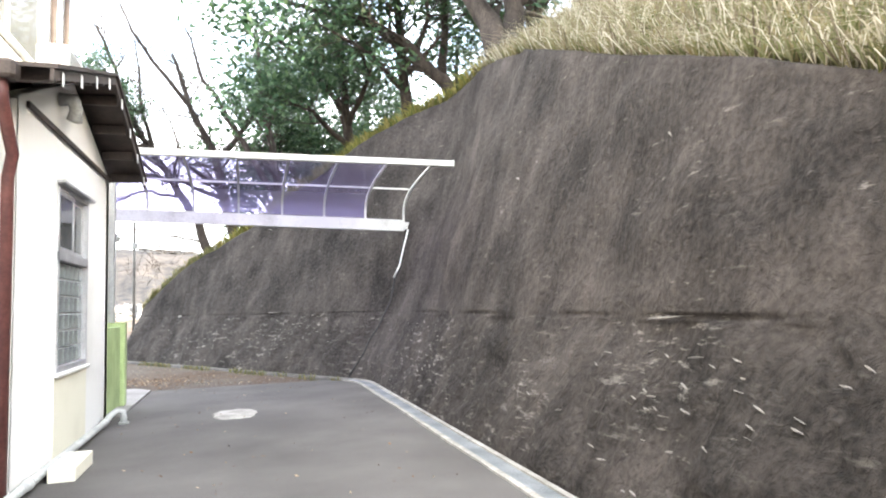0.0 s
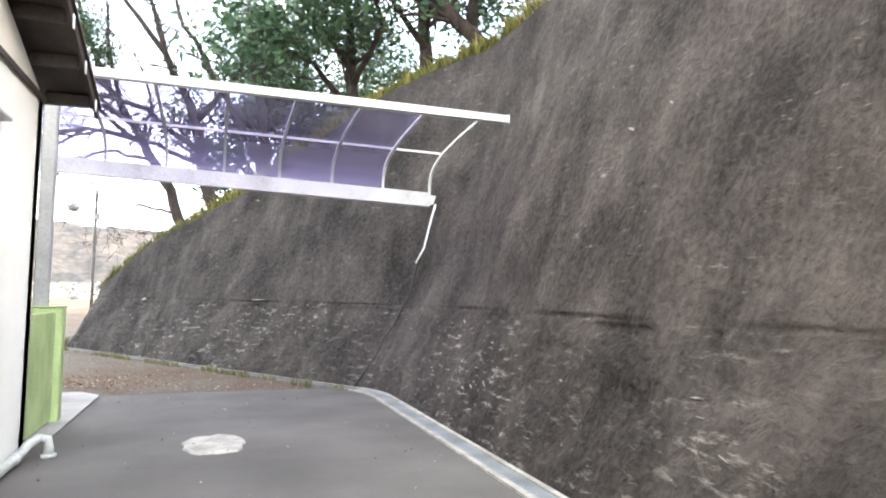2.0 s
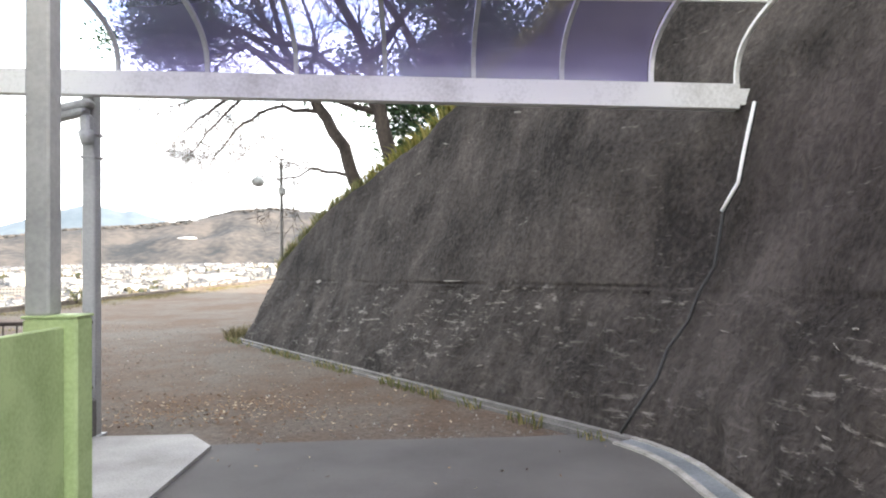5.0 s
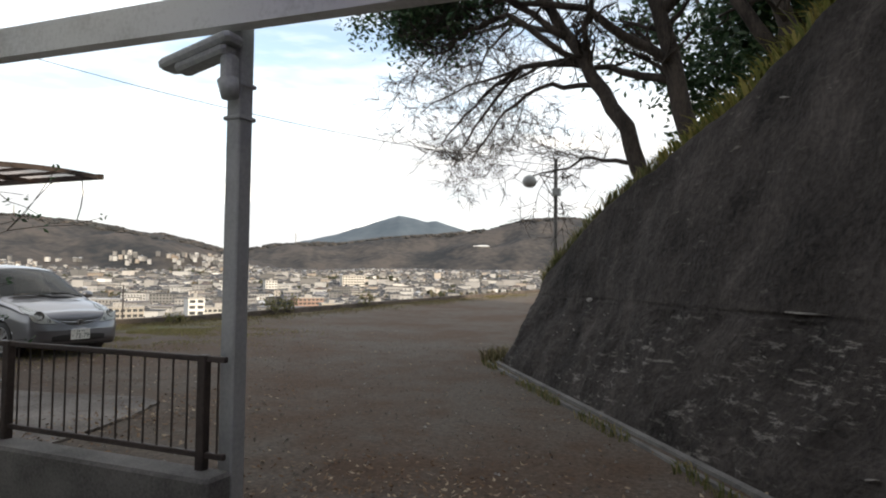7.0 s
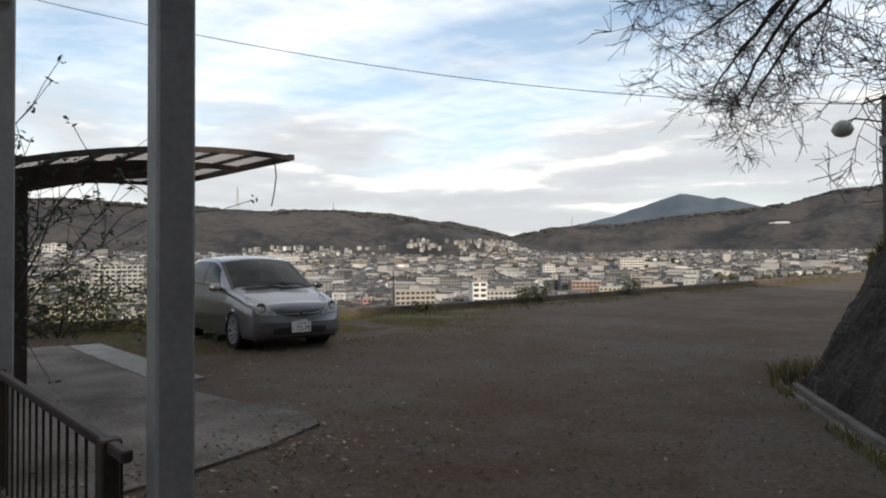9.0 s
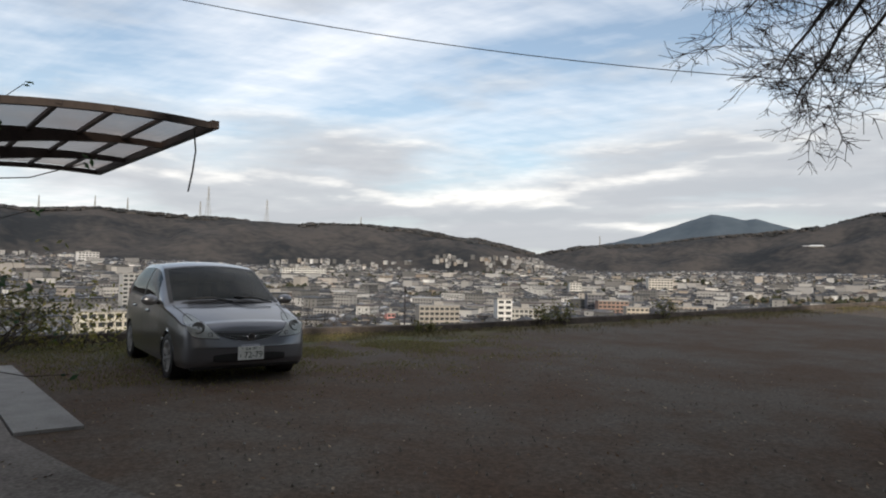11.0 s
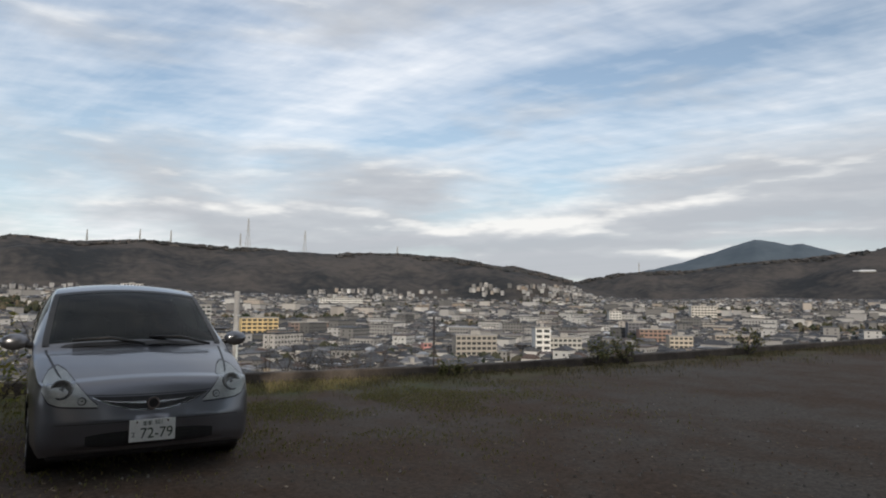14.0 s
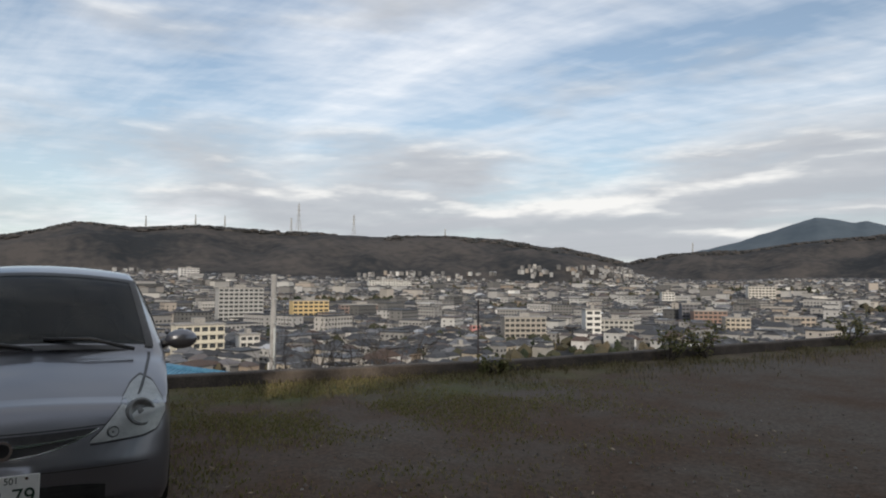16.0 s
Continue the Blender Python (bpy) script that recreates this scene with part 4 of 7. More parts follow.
# ---- hose down the slope ----
g = Geo()
hp, sp = [], []
for i in range(13):
    u = i / 12
    s_, z = 11.93 + 0.38 * u * u, 2.55 * (1 - u) + 0.03
    hp.append(tuple(on_slope(s_, z, 0.08 + 0.012 * math.sin(9 * u))[0]))
g.tube(hp, 0.013, 6)
hose = single("hose", g, M_BLACK, "black hose hanging down the slope", "hose", smooth=True)
g = Geo()
g.tube([(p[0] - 0.02, p[1] - 0.01, p[2]) for p in hp[:5]], 0.015, 8)
part("sleeve", g, M_WHITE, hose, "white pipe sleeve", True)

# ---- carport ----
cp = thing("carport", "brown carport with a curved smoke-tinted sheet roof", "carport")


def arch(y):
    u = (y - 13.3) / 2.9
    return 2.42 + 0.78 * u - 0.46 * u * u


for x in (-6.40, -7.75, -9.1, -10.45):
    g = Geo()
    c = [(x, 13.3 + 2.9 * i / 14, arch(13.3 + 2.9 * i / 14)) for i in range(15)]
    g.rail(c, 0.055, [0.06 if x in (-6.40, -10.45) else max(0.06, 0.26 - 0.016 * i) for i in range(15)])
    part("arch", g, M_BROWN, cp)
for k in range(8):
    y = 13.3 + 2.9 * k / 7
    g = Geo()
    s_ = 0.07 if k in (0, 7) else 0.035
    g.bar((-6.36, y, arch(y) - 0.02), (-10.5, y, arch(y) - 0.02), s_, s_)
    part("purlin", g, M_BROWN, cp)
g = Geo()
g.grid([[(x, 13.33 + 2.84 * i / 16, arch(13.33 + 2.84 * i / 16) + 0.006) for i in range(17)] for x in (-10.44, -6.42)])
part("sheet", g, M_SMOKE, cp, "smoke-tinted roof sheet", True)
for x in (-7.75, -9.1):
    g = Geo()
    g.box(x - 0.05, x + 0.05, 13.5, 13.64, 0.0, arch(13.55) - 0.1, 0.01)
    part("post", g, M_BROWN, cp)
g = Geo()
g.tube([(-7.93, 13.57, 0.02), (-7.93, 13.57, 2.4)], 0.03, 8)
part("rain_pipe", g, M_BROWN, cp, "", True)
g = Geo()
g.tube([(-6.62, 16.1, 2.72), (-6.61, 16.12, 2.5), (-6.62, 16.1, 2.3), (-6.66, 16.08, 2.12)], 0.008, 5)
part("loose_cable", g, M_BLACK, cp, "dangling black cable", True)

# ---- far lamp pole on the slope's end ----
lp = thing("lamp_pole", "thin pole with a round lamp behind the slope", "street lamp", -2.3, 26.2, 0.4)
g = Geo()
g.tube([(0, 0, 0), (0, 0, 4.05)], 0.05, 8)
part("pole", g, M_CONCRETE_DARK, lp, "", True)
g = Geo()
g.tube([(0, 0, 3.55), (-0.35, -0.5, 3.6), (-0.5, -0.7, 3.5)], 0.02, 6)
part("arm", g, M_CONCRETE_DARK, lp, "", True)
g = Geo()
g.tube([(-0.5, -0.7, 3.56), (-0.5, -0.7, 3.5), (-0.5, -0.7, 3.38), (-0.5, -0.7, 3.28), (-0.5, -0.7, 3.25)], [0.05, 0.14, 0.19, 0.13, 0.04], 14)
part("shade", g, M_PIPE, lp, "", True)
g = Geo()
g.box(-0.08, 0.12, -0.06, 0.1, 3.1, 3.3, 0.01)
part("junction_box", g, M_PIPE, lp)
# wire across the sky
g = Geo()
wp = []
for i in range(41):
    s_ = 28.0 * i / 40
    wp.append((-2.3 - 0.656 * s_, 26.2 - 0.755 * s_, 4.28 + 0.00785 * s_ * s_ - 0.0066 * s_))
g.tube(wp, 0.007, 5)
single("overhead_wire", g, M_BLACK, "single black overhead wire across the sky", "wire", smooth=True)


# ---- the parked car ----
M_PAINT = material("silver_paint", (0.165, 0.17, 0.188), (0.205, 0.21, 0.23), 0.30, 1.5, 300, 0.0, 0.8, low=0.2, high=0.7)
M_PAINT.node_tree.nodes["Principled BSDF"].inputs["Coat Weight"].default_value = 0.8
M_PAINT.node_tree.nodes["Principled BSDF"].inputs["Coat Roughness"].default_value = 0.06
M_CARGLASS = sheet_glass("car_glass", (0.22, 0.27, 0.26), 0.45, 0.01, 0.04)
M_TRIM = material("black_trim", (0.012, 0.012, 0.013), (0.025, 0.025, 0.026), 0.45, 20, 120, 0.05, dist=0.002)
M_CHROME = material("chrome", (0.62, 0.62, 0.64), (0.72, 0.72, 0.74), 0.15, 4, 50, 0.0, 1.0)
M_LAMPGLASS = sheet_glass("lamp_lens", (0.93, 0.95, 0.95), 0.82, 0.02, 0.2)
M_REFLECT = material("lamp_reflector", (0.46, 0.465, 0.46), (0.66, 0.66, 0.64), 0.3, 9, 40, 0.1, 0.35)
M_BOWL = material("lamp_bowl", (0.12, 0.12, 0.118), (0.24, 0.24, 0.235), 0.2, 9, 40, 0.0, 0.4)
M_PLATE = material("plate_white", (0.68, 0.69, 0.66), (0.78, 0.79, 0.76), 0.45, 5, 60, 0.05, dist=0.002)
M_INK = material("plate_green_ink", (0.01, 0.035, 0.02), (0.015, 0.05, 0.03), 0.5, 5, 60, 0.0)
M_SEAT = material("seat_fabric", (0.03, 0.03, 0.032), (0.07, 0.07, 0.072), 0.95, 8, 90, 0.2, dist=0.003)

# stations from nose to tail: x back, bottom z, width, belt z, belt width, roof-edge width, top z
ST = [(0.00, 0.24, 0.42, 0.47, 0.37, 0.26, 0.505), (0.012, 0.215, 0.545, 0.52, 0.50, 0.37, 0.555), (0.035, 0.205, 0.63, 0.565, 0.595, 0.45, 0.60), (0.08, 0.20, 0.695, 0.615, 0.665, 0.515, 0.645),
      (0.15, 0.195, 0.74, 0.665, 0.715, 0.57, 0.695), (0.24, 0.192, 0.775, 0.705, 0.75, 0.61, 0.74), (0.36, 0.19, 0.798, 0.745, 0.772, 0.645, 0.784),
      (0.55, 0.19, 0.815, 0.795, 0.785, 0.68, 0.842), (0.80, 0.19, 0.83, 0.845, 0.80, 0.715, 0.905), (0.98, 0.19, 0.835, 0.87, 0.805, 0.735, 0.945),
      (1.12, 0.19, 0.8375, 0.885, 0.808, 0.732, 1.03), (1.40, 0.19, 0.8375, 0.905, 0.81, 0.70, 1.20), (1.66, 0.19, 0.8375, 0.92, 0.81, 0.665, 1.36),
      (1.86, 0.19, 0.8375, 0.93, 0.81, 0.64, 1.455), (2.10, 0.19, 0.8375, 0.94, 0.81, 0.625, 1.508), (2.50, 0.19, 0.8375, 0.955, 0.81, 0.612, 1.525),
      (2.95, 0.19, 0.8375, 0.975, 0.81, 0.605, 1.518), (3.30, 0.20, 0.832, 0.99, 0.802, 0.592, 1.485), (3.55, 0.23, 0.82, 1.0, 0.79, 0.575, 1.42),
      (3.68, 0.26, 0.80, 0.98, 0.775, 0.565, 1.27), (3.77, 0.28, 0.765, 0.88, 0.745, 0.555, 1.0), (3.83, 0.34, 0.68, 0.62, 0.66, 0.50, 0.72)]
STA = np.array(ST)


def cat(col, x):
    """Smooth interpolation of a station column at x."""
    X = STA[:, 0]
    i = int(np.clip(np.searchsorted(X, x) - 1, 0, len(X) - 2))
    p = [STA[max(i - 1, 0), col], STA[i, col], STA[i + 1, col], STA[min(i + 2, len(X) - 1), col]]
    xs_ = [X[max(i - 1, 0)], X[i], X[i + 1], X[min(i + 2, len(X) - 1)]]
    h = xs_[2] - xs_[1]
    u = (x - xs_[1]) / h
    m1 = (p[2] - p[0]) / max(xs_[2] - xs_[0], 1e-6) * h
    m2 = (p[3] - p[1]) / max(xs_[3] - xs_[1], 1e-6) * h
    return (2 * u ** 3 - 3 * u ** 2 + 1) * p[1] + (u ** 3 - 2 * u ** 2 + u) * m1 + (-2 * u ** 3 + 3 * u ** 2) * p[2] + (u ** 3 - u ** 2) * m2


def car_point(x, v, off=0.0):
    """Point of the body's right half: x back from the nose, v from 0 (sill) over 1 (belt) and 2 (roof edge) to 3 (middle line)."""
    zb, w, zl, wl_, wr, zt = (cat(c, x) for c in (1, 2, 3, 4, 5, 6))
    cab = float(np.clip((x - 0.95) / 0.5, 0, 1)) * float(np.clip((3.72 - x) / 0.2, 0, 1))
    zr = zt - (0.055 * cab + 0.028 * (1 - cab))
    if v <= 1:
        prof_y = [w * 0.955, w * 0.99, w, w * 0.995, wl_]
        prof_z = [zb, zb + (zl - zb) * 0.12, zb + (zl - zb) * 0.45, zb + (zl - zb) * 0.75, zl]
        k = v * 4
        i = min(int(k), 3)
        y, z = prof_y[i] + (prof_y[i + 1] - prof_y[i]) * (k - i), prof_z[i] + (prof_z[i + 1] - prof_z[i]) * (k - i)
    elif v <= 2:
        u = v - 1
        bow = 0.03 * math.sin(math.pi * u)
        y, z = wl_ + (wr - wl_) * (u ** 1.15) + bow, zl + (zr - zl) * (1 - (1 - u) ** 1.1)
    else:
        u = v - 2
        y, z = wr * (1 - u), zr + (zt - zr) * (1 - (1 - u) ** 2)
    # plan rounding of windscreen and bonnet towards the middle
    fx = -x
    if v > 1.5 and x < 2.0:
        fx += 0.10 * (1 - (y / max(wr, 0.1)) ** 2) * float(np.clip((v - 1.5) * 2, 0, 1)) * float(np.clip((x - 0.85) / 0.3, 0, 1)) * float(np.clip((2.0 - x) / 0.5, 0, 1))
    return Vector((fx, -y, z))


def car_normal(x, v):
    a_ = car_point(min(x + 0.01, 3.82), v) - car_point(max(x - 0.01, 0.0), v)
    b_ = car_point(x, min(v + 0.02, 3)) - car_point(x, max(v - 0.02, 0))
    n_ = a_.cross(b_)
    if n_.length < 1e-9:
        return Vector((0, 0, 1))
    n_.normalize()
    c_ = car_point(x, v) - Vector((-x, 0, 0.6))
    return n_ if n_.dot(c_) > 0 else -n_


def patch(x0, x1, va, vb, nx_, nv, off, mirror):
    """A piece of the body's skin, lifted off it; va and vb give its v bounds along x."""
    rows_ = []
    for i in range(nx_ + 1):
        u = i / nx_
        x_ = x0 + (x1 - x0) * u
        a_, b_ = va(u), vb(u)
        r_ = []
        for j in range(nv + 1):
            v = a_ + (b_ - a_) * j / nv
            p_ = car_point(x_, v) + car_normal(x_, v) * off
            if mirror:
                p_.y = -p_.y
            r_.append(p_)
        rows_.append(r_ if not mirror else r_[::-1])
    return rows_


CAR_RZ = -5.5
car = thing("car", "silver compact hatchback parked on the gravel, facing out", "car", -8.36, 17.53, 0.0, CAR_RZ)
WHEELS = [(-0.80, 0.725), (-0.80, -0.725), (-3.25, 0.725), (-3.25, -0.725)]
WR = 0.318


CAP, CAP_Z = 0.30, 0.43
cap_ring = [car_point(CAP, 3 * j / 66) for j in range(67)]
cap_ring = cap_ring + [Vector((q.x, -q.y, q.z)) for q in cap_ring[:-1]][::-1]
cap_polar = sorted((math.atan2(q.z - CAP_Z, q.y), math.hypot(q.y, q.z - CAP_Z)) for q in cap_ring)
CAP_A = np.array([q[0] for q in cap_polar])
CAP_R = np.array([q[1] for q in cap_polar])


def cap_depth(f, z):
    """How far back the nose lies: a blunt rounded front that leans back above the bumper's shoulder."""
    k = 1 - f ** 4
    return CAP * (1 - (1 - min(f, 1.0) ** 3.5) ** (1 / 3.5)) + k * (0.30 * max(0.0, z - 0.45) + 0.25 * max(0.0, 0.29 - z))


def body_shell():
    g = Geo()
    xs_ = sorted(set([round(3.83 * i / 110, 4) for i in range(111)] + [CAP]))
    vv = [3 * j / 66 for j in range(67)]
    n_ = len(vv) * 2 - 1
    vs = []
    for x_ in xs_:
        right = [car_point(x_, v) for v in vv]
        left = [Vector((p_.x, -p_.y, p_.z)) for p_ in right[:-1]][::-1]
        vs += right + left
    # snap to the wheel openings
    for p_ in vs:
        for wx, wy in WHEELS:
            if abs(p_.y) > 0.5 and p_.z < 0.8:
                dx, dz = p_.x - wx, p_.z - 0.29
                d = math.hypot(dx, dz)
                if WR - 0.03 < d < WR + 0.022:
                    p_.x, p_.z = wx + dx / d * WR, 0.29 + dz / d * WR
    fs = []
    for i in range(len(xs_) - 1):
        for j in range(n_ - 1):
            q = (i * n_ + j, i * n_ + j + 1, (i + 1) * n_ + j + 1, (i + 1) * n_ + j)
            c_ = sum((vs[k] for k in q), Vector()) / 4
            if any(math.hypot(c_.x - wx, c_.z - 0.29) < WR - 0.004 and abs(c_.y) > 0.5 for wx, wy in WHEELS):
                continue
            # window openings
            v_ = vv[min(j, n_ - 1 - j)] if j < len(vv) else vv[n_ - 1 - j]
            xm = (xs_[i] + xs_[i + 1]) / 2
            if xm < CAP:
                continue
            if 1.13 < xm < 1.78 and v_ > 2.08:
                continue
            if 1.32 < xm < 3.28 and 1.16 < v_ < 1.84 and v_ < 1.2 + (xm - 1.32) * 1.9 and abs(xm - 2.28) > 0.04:
                continue
            fs.append(q)
    # close nose, tail and floor
    fs.append(tuple(range((len(xs_) - 1) * n_ + n_ - 1, (len(xs_) - 1) * n_ - 1, -1)))
    k0 = len(vs)
    row0 = xs_.index(CAP) * n_
    steps = [0.985, 0.96, 0.93, 0.89, 0.84, 0.78, 0.70, 0.6, 0.48, 0.34, 0.18, 0.03]
    for f in steps:
        for q in cap_ring:
            y, z = q.y * f, CAP_Z + (q.z - CAP_Z) * f
            vs.append(Vector((-cap_depth(f, z), y, z)))
    m_ = len(cap_ring)
    fs += [(row0 + j, k0 + j, k0 + (j + 1) % m_, row0 + (j + 1) % m_) for j in range(m_)]
    for i in range(len(steps) - 1):
        fs += [(k0 + i * m_ + j, k0 + (i + 1) * m_ + j, k0 + (i + 1) * m_ + (j + 1) % m_, k0 + i * m_ + (j + 1) % m_) for j in range(m_)]
    fs.append(tuple(k0 + (len(steps) - 1) * m_ + j for j in range(m_)))
    g.add(vs, fs)
    return g


bd = part("body", body_shell(), M_PAINT, car, "silver metallic body", True)
# glass
g = Geo()
rows = []
for i in range(15):
    x_ = 1.08 + 0.76 * i / 14
    r = patch(x_, x_ + 1e-4, lambda u: 2.03, lambda u: 3.0, 1, 12, 0.004, False)[0]
    rows.append(r + [Vector((q.x, -q.y, q.z)) for q in r[:-1]][::-1])
g.grid(rows)
part("windscreen", g, M_CARGLASS, car, "dark sloping windscreen", True)
for mir in (False, True):
    g = Geo()
    g.grid(patch(1.05, 1.86, lambda u: 1.97, lambda u: 2.06, 16, 2, 0.007, mir))
    part("windscreen_seal", g, M_TRIM, car, "", True)
g = Geo()
r = patch(1.80, 1.86, lambda u: 2.0, lambda u: 3.0, 2, 12, 0.007, False)
g.grid([q + [Vector((p_.x, -p_.y, p_.z)) for p_ in q[:-1]][::-1] for q in r])
part("windscreen_seal", g, M_TRIM, car, "", True)
for mir in (False, True):
    for x0, x1 in ((1.30, 2.25), (2.31, 3.30)):
        g = Geo()
        g.grid(patch(x0, x1, lambda u: 1.13, (lambda u: min(1.87, 1.18 + u * 1.8)) if x0 < 2 else (lambda u: 1.87 - 0.35 * max(0, u - 0.7)), 12, 8, 0.004, mir))
        part("side_window", g, M_CARGLASS, car, "", True)
        g = Geo()
        g.grid(patch(x0 - 0.03, x1 + 0.03, lambda u: 1.07, lambda u: 1.13, 10, 2, 0.007, mir))
        part("window_seal", g, M_TRIM, car, "", True)
    g = Geo()
    g.grid(patch(2.245, 2.315, lambda u: 1.1, lambda u: 1.88, 2, 8, 0.006, mir))
    part("pillar_trim", g, M_TRIM, car, "", True)
    # shut lines
    for x_ in (1.22, 2.28, 3.05):
        g = Geo()
        g.grid(patch(x_, x_ + 0.008, lambda u: 0.08, lambda u: 1.08, 1, 14, 0.0015, mir))
        part("shut_line", g, M_TRIM, car)
    for x_ in (1.95, 2.85):
        g = Geo()
        sgn = 1 if mir else -1
        q = car_point(x_, 0.83)
        g.box(-x_ - 0.09, -x_ + 0.09, sgn * abs(q.y) - 0.022, sgn * abs(q.y) + 0.022, q.z - 0.016, q.z + 0.016, 0.01)
        part("door_handle", g, M_PAINT, car)
    # bonnet gap, headlamp with inner bowl
    g = Geo()
    g.grid(patch(0.33, 1.0, lambda u: 2.02, lambda u: 2.045, 20, 1, 0.002, mir))
    part("bonnet_gap", g, M_TRIM, car)
    sgn = 1 if mir else -1
    # mirror
    g = Geo()
    g.tube([(-1.30, sgn * 0.79, 0.945), (-1.27, sgn * 0.87, 0.96)], [0.03, 0.025], 8)
    mr_ = part("mirror", g, M_TRIM, car)
    g = Geo()
    vs = []
    for i in range(9):
        th = math.pi * i / 8
        for k in range(12):
            ph = 2 * math.pi * k / 12
            vs.append((-1.27 + 0.055 * math.sin(th) * math.cos(ph), sgn * (0.945 - 0.11 * math.cos(th)), 0.985 + 0.072 * math.sin(th) * math.sin(ph)))
    g.add(vs, [(i * 12 + k, i * 12 + (k + 1) % 12, (i + 1) * 12 + (k + 1) % 12, (i + 1) * 12 + k) for i in range(8) for k in range(12)])
    part("mirror_shell", g, M_PAINT, mr_, "silver mirror shell", True)
    # rear lamp
    g = Geo()
    g.grid(patch(3.42, 3.72, lambda u: 1.0, lambda u: 1.85 - 0.3 * u, 8, 8, 0.006, mir))
    part("tail_lamp", g, M_RED_PIPE, car, "red tail lamp", True)


NOSE = []
for k in range(120):
    x_ = 0.0075 * k
    q_ = [car_point(x_, 3 * i / 48) for i in range(49)]
    NOSE.append((x_, np.array([p_.z for p_ in q_]), np.array([abs(p_.y) for p_ in q_])))


def nose_x(y, z):
    """How far back of the nose the skin lies at a width and height."""
    f = math.hypot(y, z - CAP_Z) / float(np.interp(math.atan2(z - CAP_Z, y), CAP_A, CAP_R))
    if f < 0.995:
        return cap_depth(f, z)
    last = None
    for x_, zs, ws in NOSE:
        m_ = float(np.interp(z, zs, ws, left=-1, right=-1)) - abs(y)
        if m_ >= 0:
            if last is None or last[1] < -0.5:
                return x_
            return x_ - 0.0075 * m_ / (m_ - last[1])
        last = (x_, m_)
    return 0.9


def front_patch(outline, n_, m_, lift, mir=False):
    """A skin piece seen from the front: outline(u) gives (y, z low, z high)."""
    rows_ = []
    for i in range(n_ + 1):
        y, z0_, z1_ = outline(i / n_)
        y = -y if mir else y
        r_ = []
        for j in range(m_ + 1):
            z = z0_ + (z1_ - z0_) * j / m_
            r_.append(Vector((-nose_x(y, z) + lift, y, z)))
        rows_.append(r_ if not mir else r_[::-1])
    return rows_


def front_strip(za, zb, ya, yb, n_, lift, drop=0.0):
    def line(u):
        y = ya + (yb - ya) * u
        dd = drop * (1 - (y / max(abs(ya), abs(yb))) ** 2)
        return y, za - dd, zb - dd
    return front_patch(line, n_, 2, lift)


HL = [(0.0, 0.68, 0.72), (0.12, 0.60, 0.80), (0.3, 0.575, 0.83), (0.45, 0.57, 0.80), (0.65, 0.565, 0.71), (0.85, 0.56, 0.62), (1.0, 0.558, 0.568)]


def lamp_line(u):
    return -0.745 + 0.365 * u, float(np.interp(u, [h[0] for h in HL], [h[1] for h in HL])), float(np.interp(u, [h[0] for h in HL], [h[2] for h in HL]))


for mir in (False, True):
    g = Geo()
    g.grid(front_patch(lamp_line, 28, 10, 0.006, mir))
    hl = part("headlight", g, M_REFLECT, car, "clear almond-shaped headlight", True)
    g = Geo()
    g.grid(front_patch(lamp_line, 28, 10, 0.020, mir))
    part("lens", g, M_LAMPGLASS, hl, "", True)
    sgn = 1 if mir else -1
    for y, z, r_ in ((0.620, 0.692, 0.075), (0.485, 0.605, 0.030)):
        c0 = Vector((-nose_x(y, z) + 0.008, sgn * y, z))
        ax = Vector((0.9, sgn * 0.3, 0.25)).normalized()
        g = Geo()
        g.lathe(c0, ax, [(-0.03, r_), (0.004, r_), (0.006, r_ * 0.86), (-0.010, r_ * 0.6), (-0.014, r_ * 0.25), (0.0, r_ * 0.2), (0.0, 0.001)], 24)
        part("bowl", g, M_BOWL, hl, "", True)
    def rim_line(u):
        y, a_, b_ = lamp_line(u)
        return y, a_ - 0.012, a_
    g = Geo()
    g.grid(front_patch(rim_line, 28, 1, 0.004, mir))
    part("lamp_seal", g, M_TRIM, hl)
    g = Geo()
    g.grid(front_patch(lambda u: (lamp_line(u)[0], lamp_line(u)[2], lamp_line(u)[2] + 0.010), 28, 1, 0.006, mir))
    part("lamp_seal", g, M_TRIM, hl)



def grille_line(top, depth, half, power=2.2):
    """Outline of a smile-shaped piece: a nearly straight upper edge over a bowed lower one."""
    def line(u):
        k = 2 * u - 1
        return half * k, top - 0.012 * (1 - k * k) - depth * (1 - abs(k) ** power), top - 0.012 * (1 - k * k)
    return line


def wing_line(u):
    k = 2 * u - 1
    mid, half = 0.574 + 0.026 * k * k, 0.0095 * (1 - 0.75 * abs(k))
    return 0.35 * k, mid - half, mid + half


g = Geo()
g.grid(front_patch(grille_line(0.632, 0.098, 0.415), 40, 5, 0.004))
gr = part("grille", g, M_TRIM, car, "narrow black smile-shaped grille", True)
g = Geo()
g.grid(front_patch(wing_line, 36, 2, 0.016))
part("grille_bar", g, M_CHROME, gr, "thin chrome grille wing", True)
g = Geo()
g.grid(front_patch(lambda u: (grille_line(0.632, 0.098, 0.415)(u)[0], grille_line(0.632, 0.098, 0.415)(u)[1] - 0.008, grille_line(0.632, 0.098, 0.415)(u)[1]), 40, 1, 0.007))
part("grille_edge", g, M_CHROME, gr, "", True)
g = Geo()
g.grid(front_patch(lambda u: (-0.455 + 0.91 * u, 0.262 + 0.015 * abs(2 * u - 1) ** 6, 0.372 - 0.022 * abs(2 * u - 1) ** 4), 36, 3, 0.005))
part("intake", g, M_TRIM, car, "black lower air intake", True)
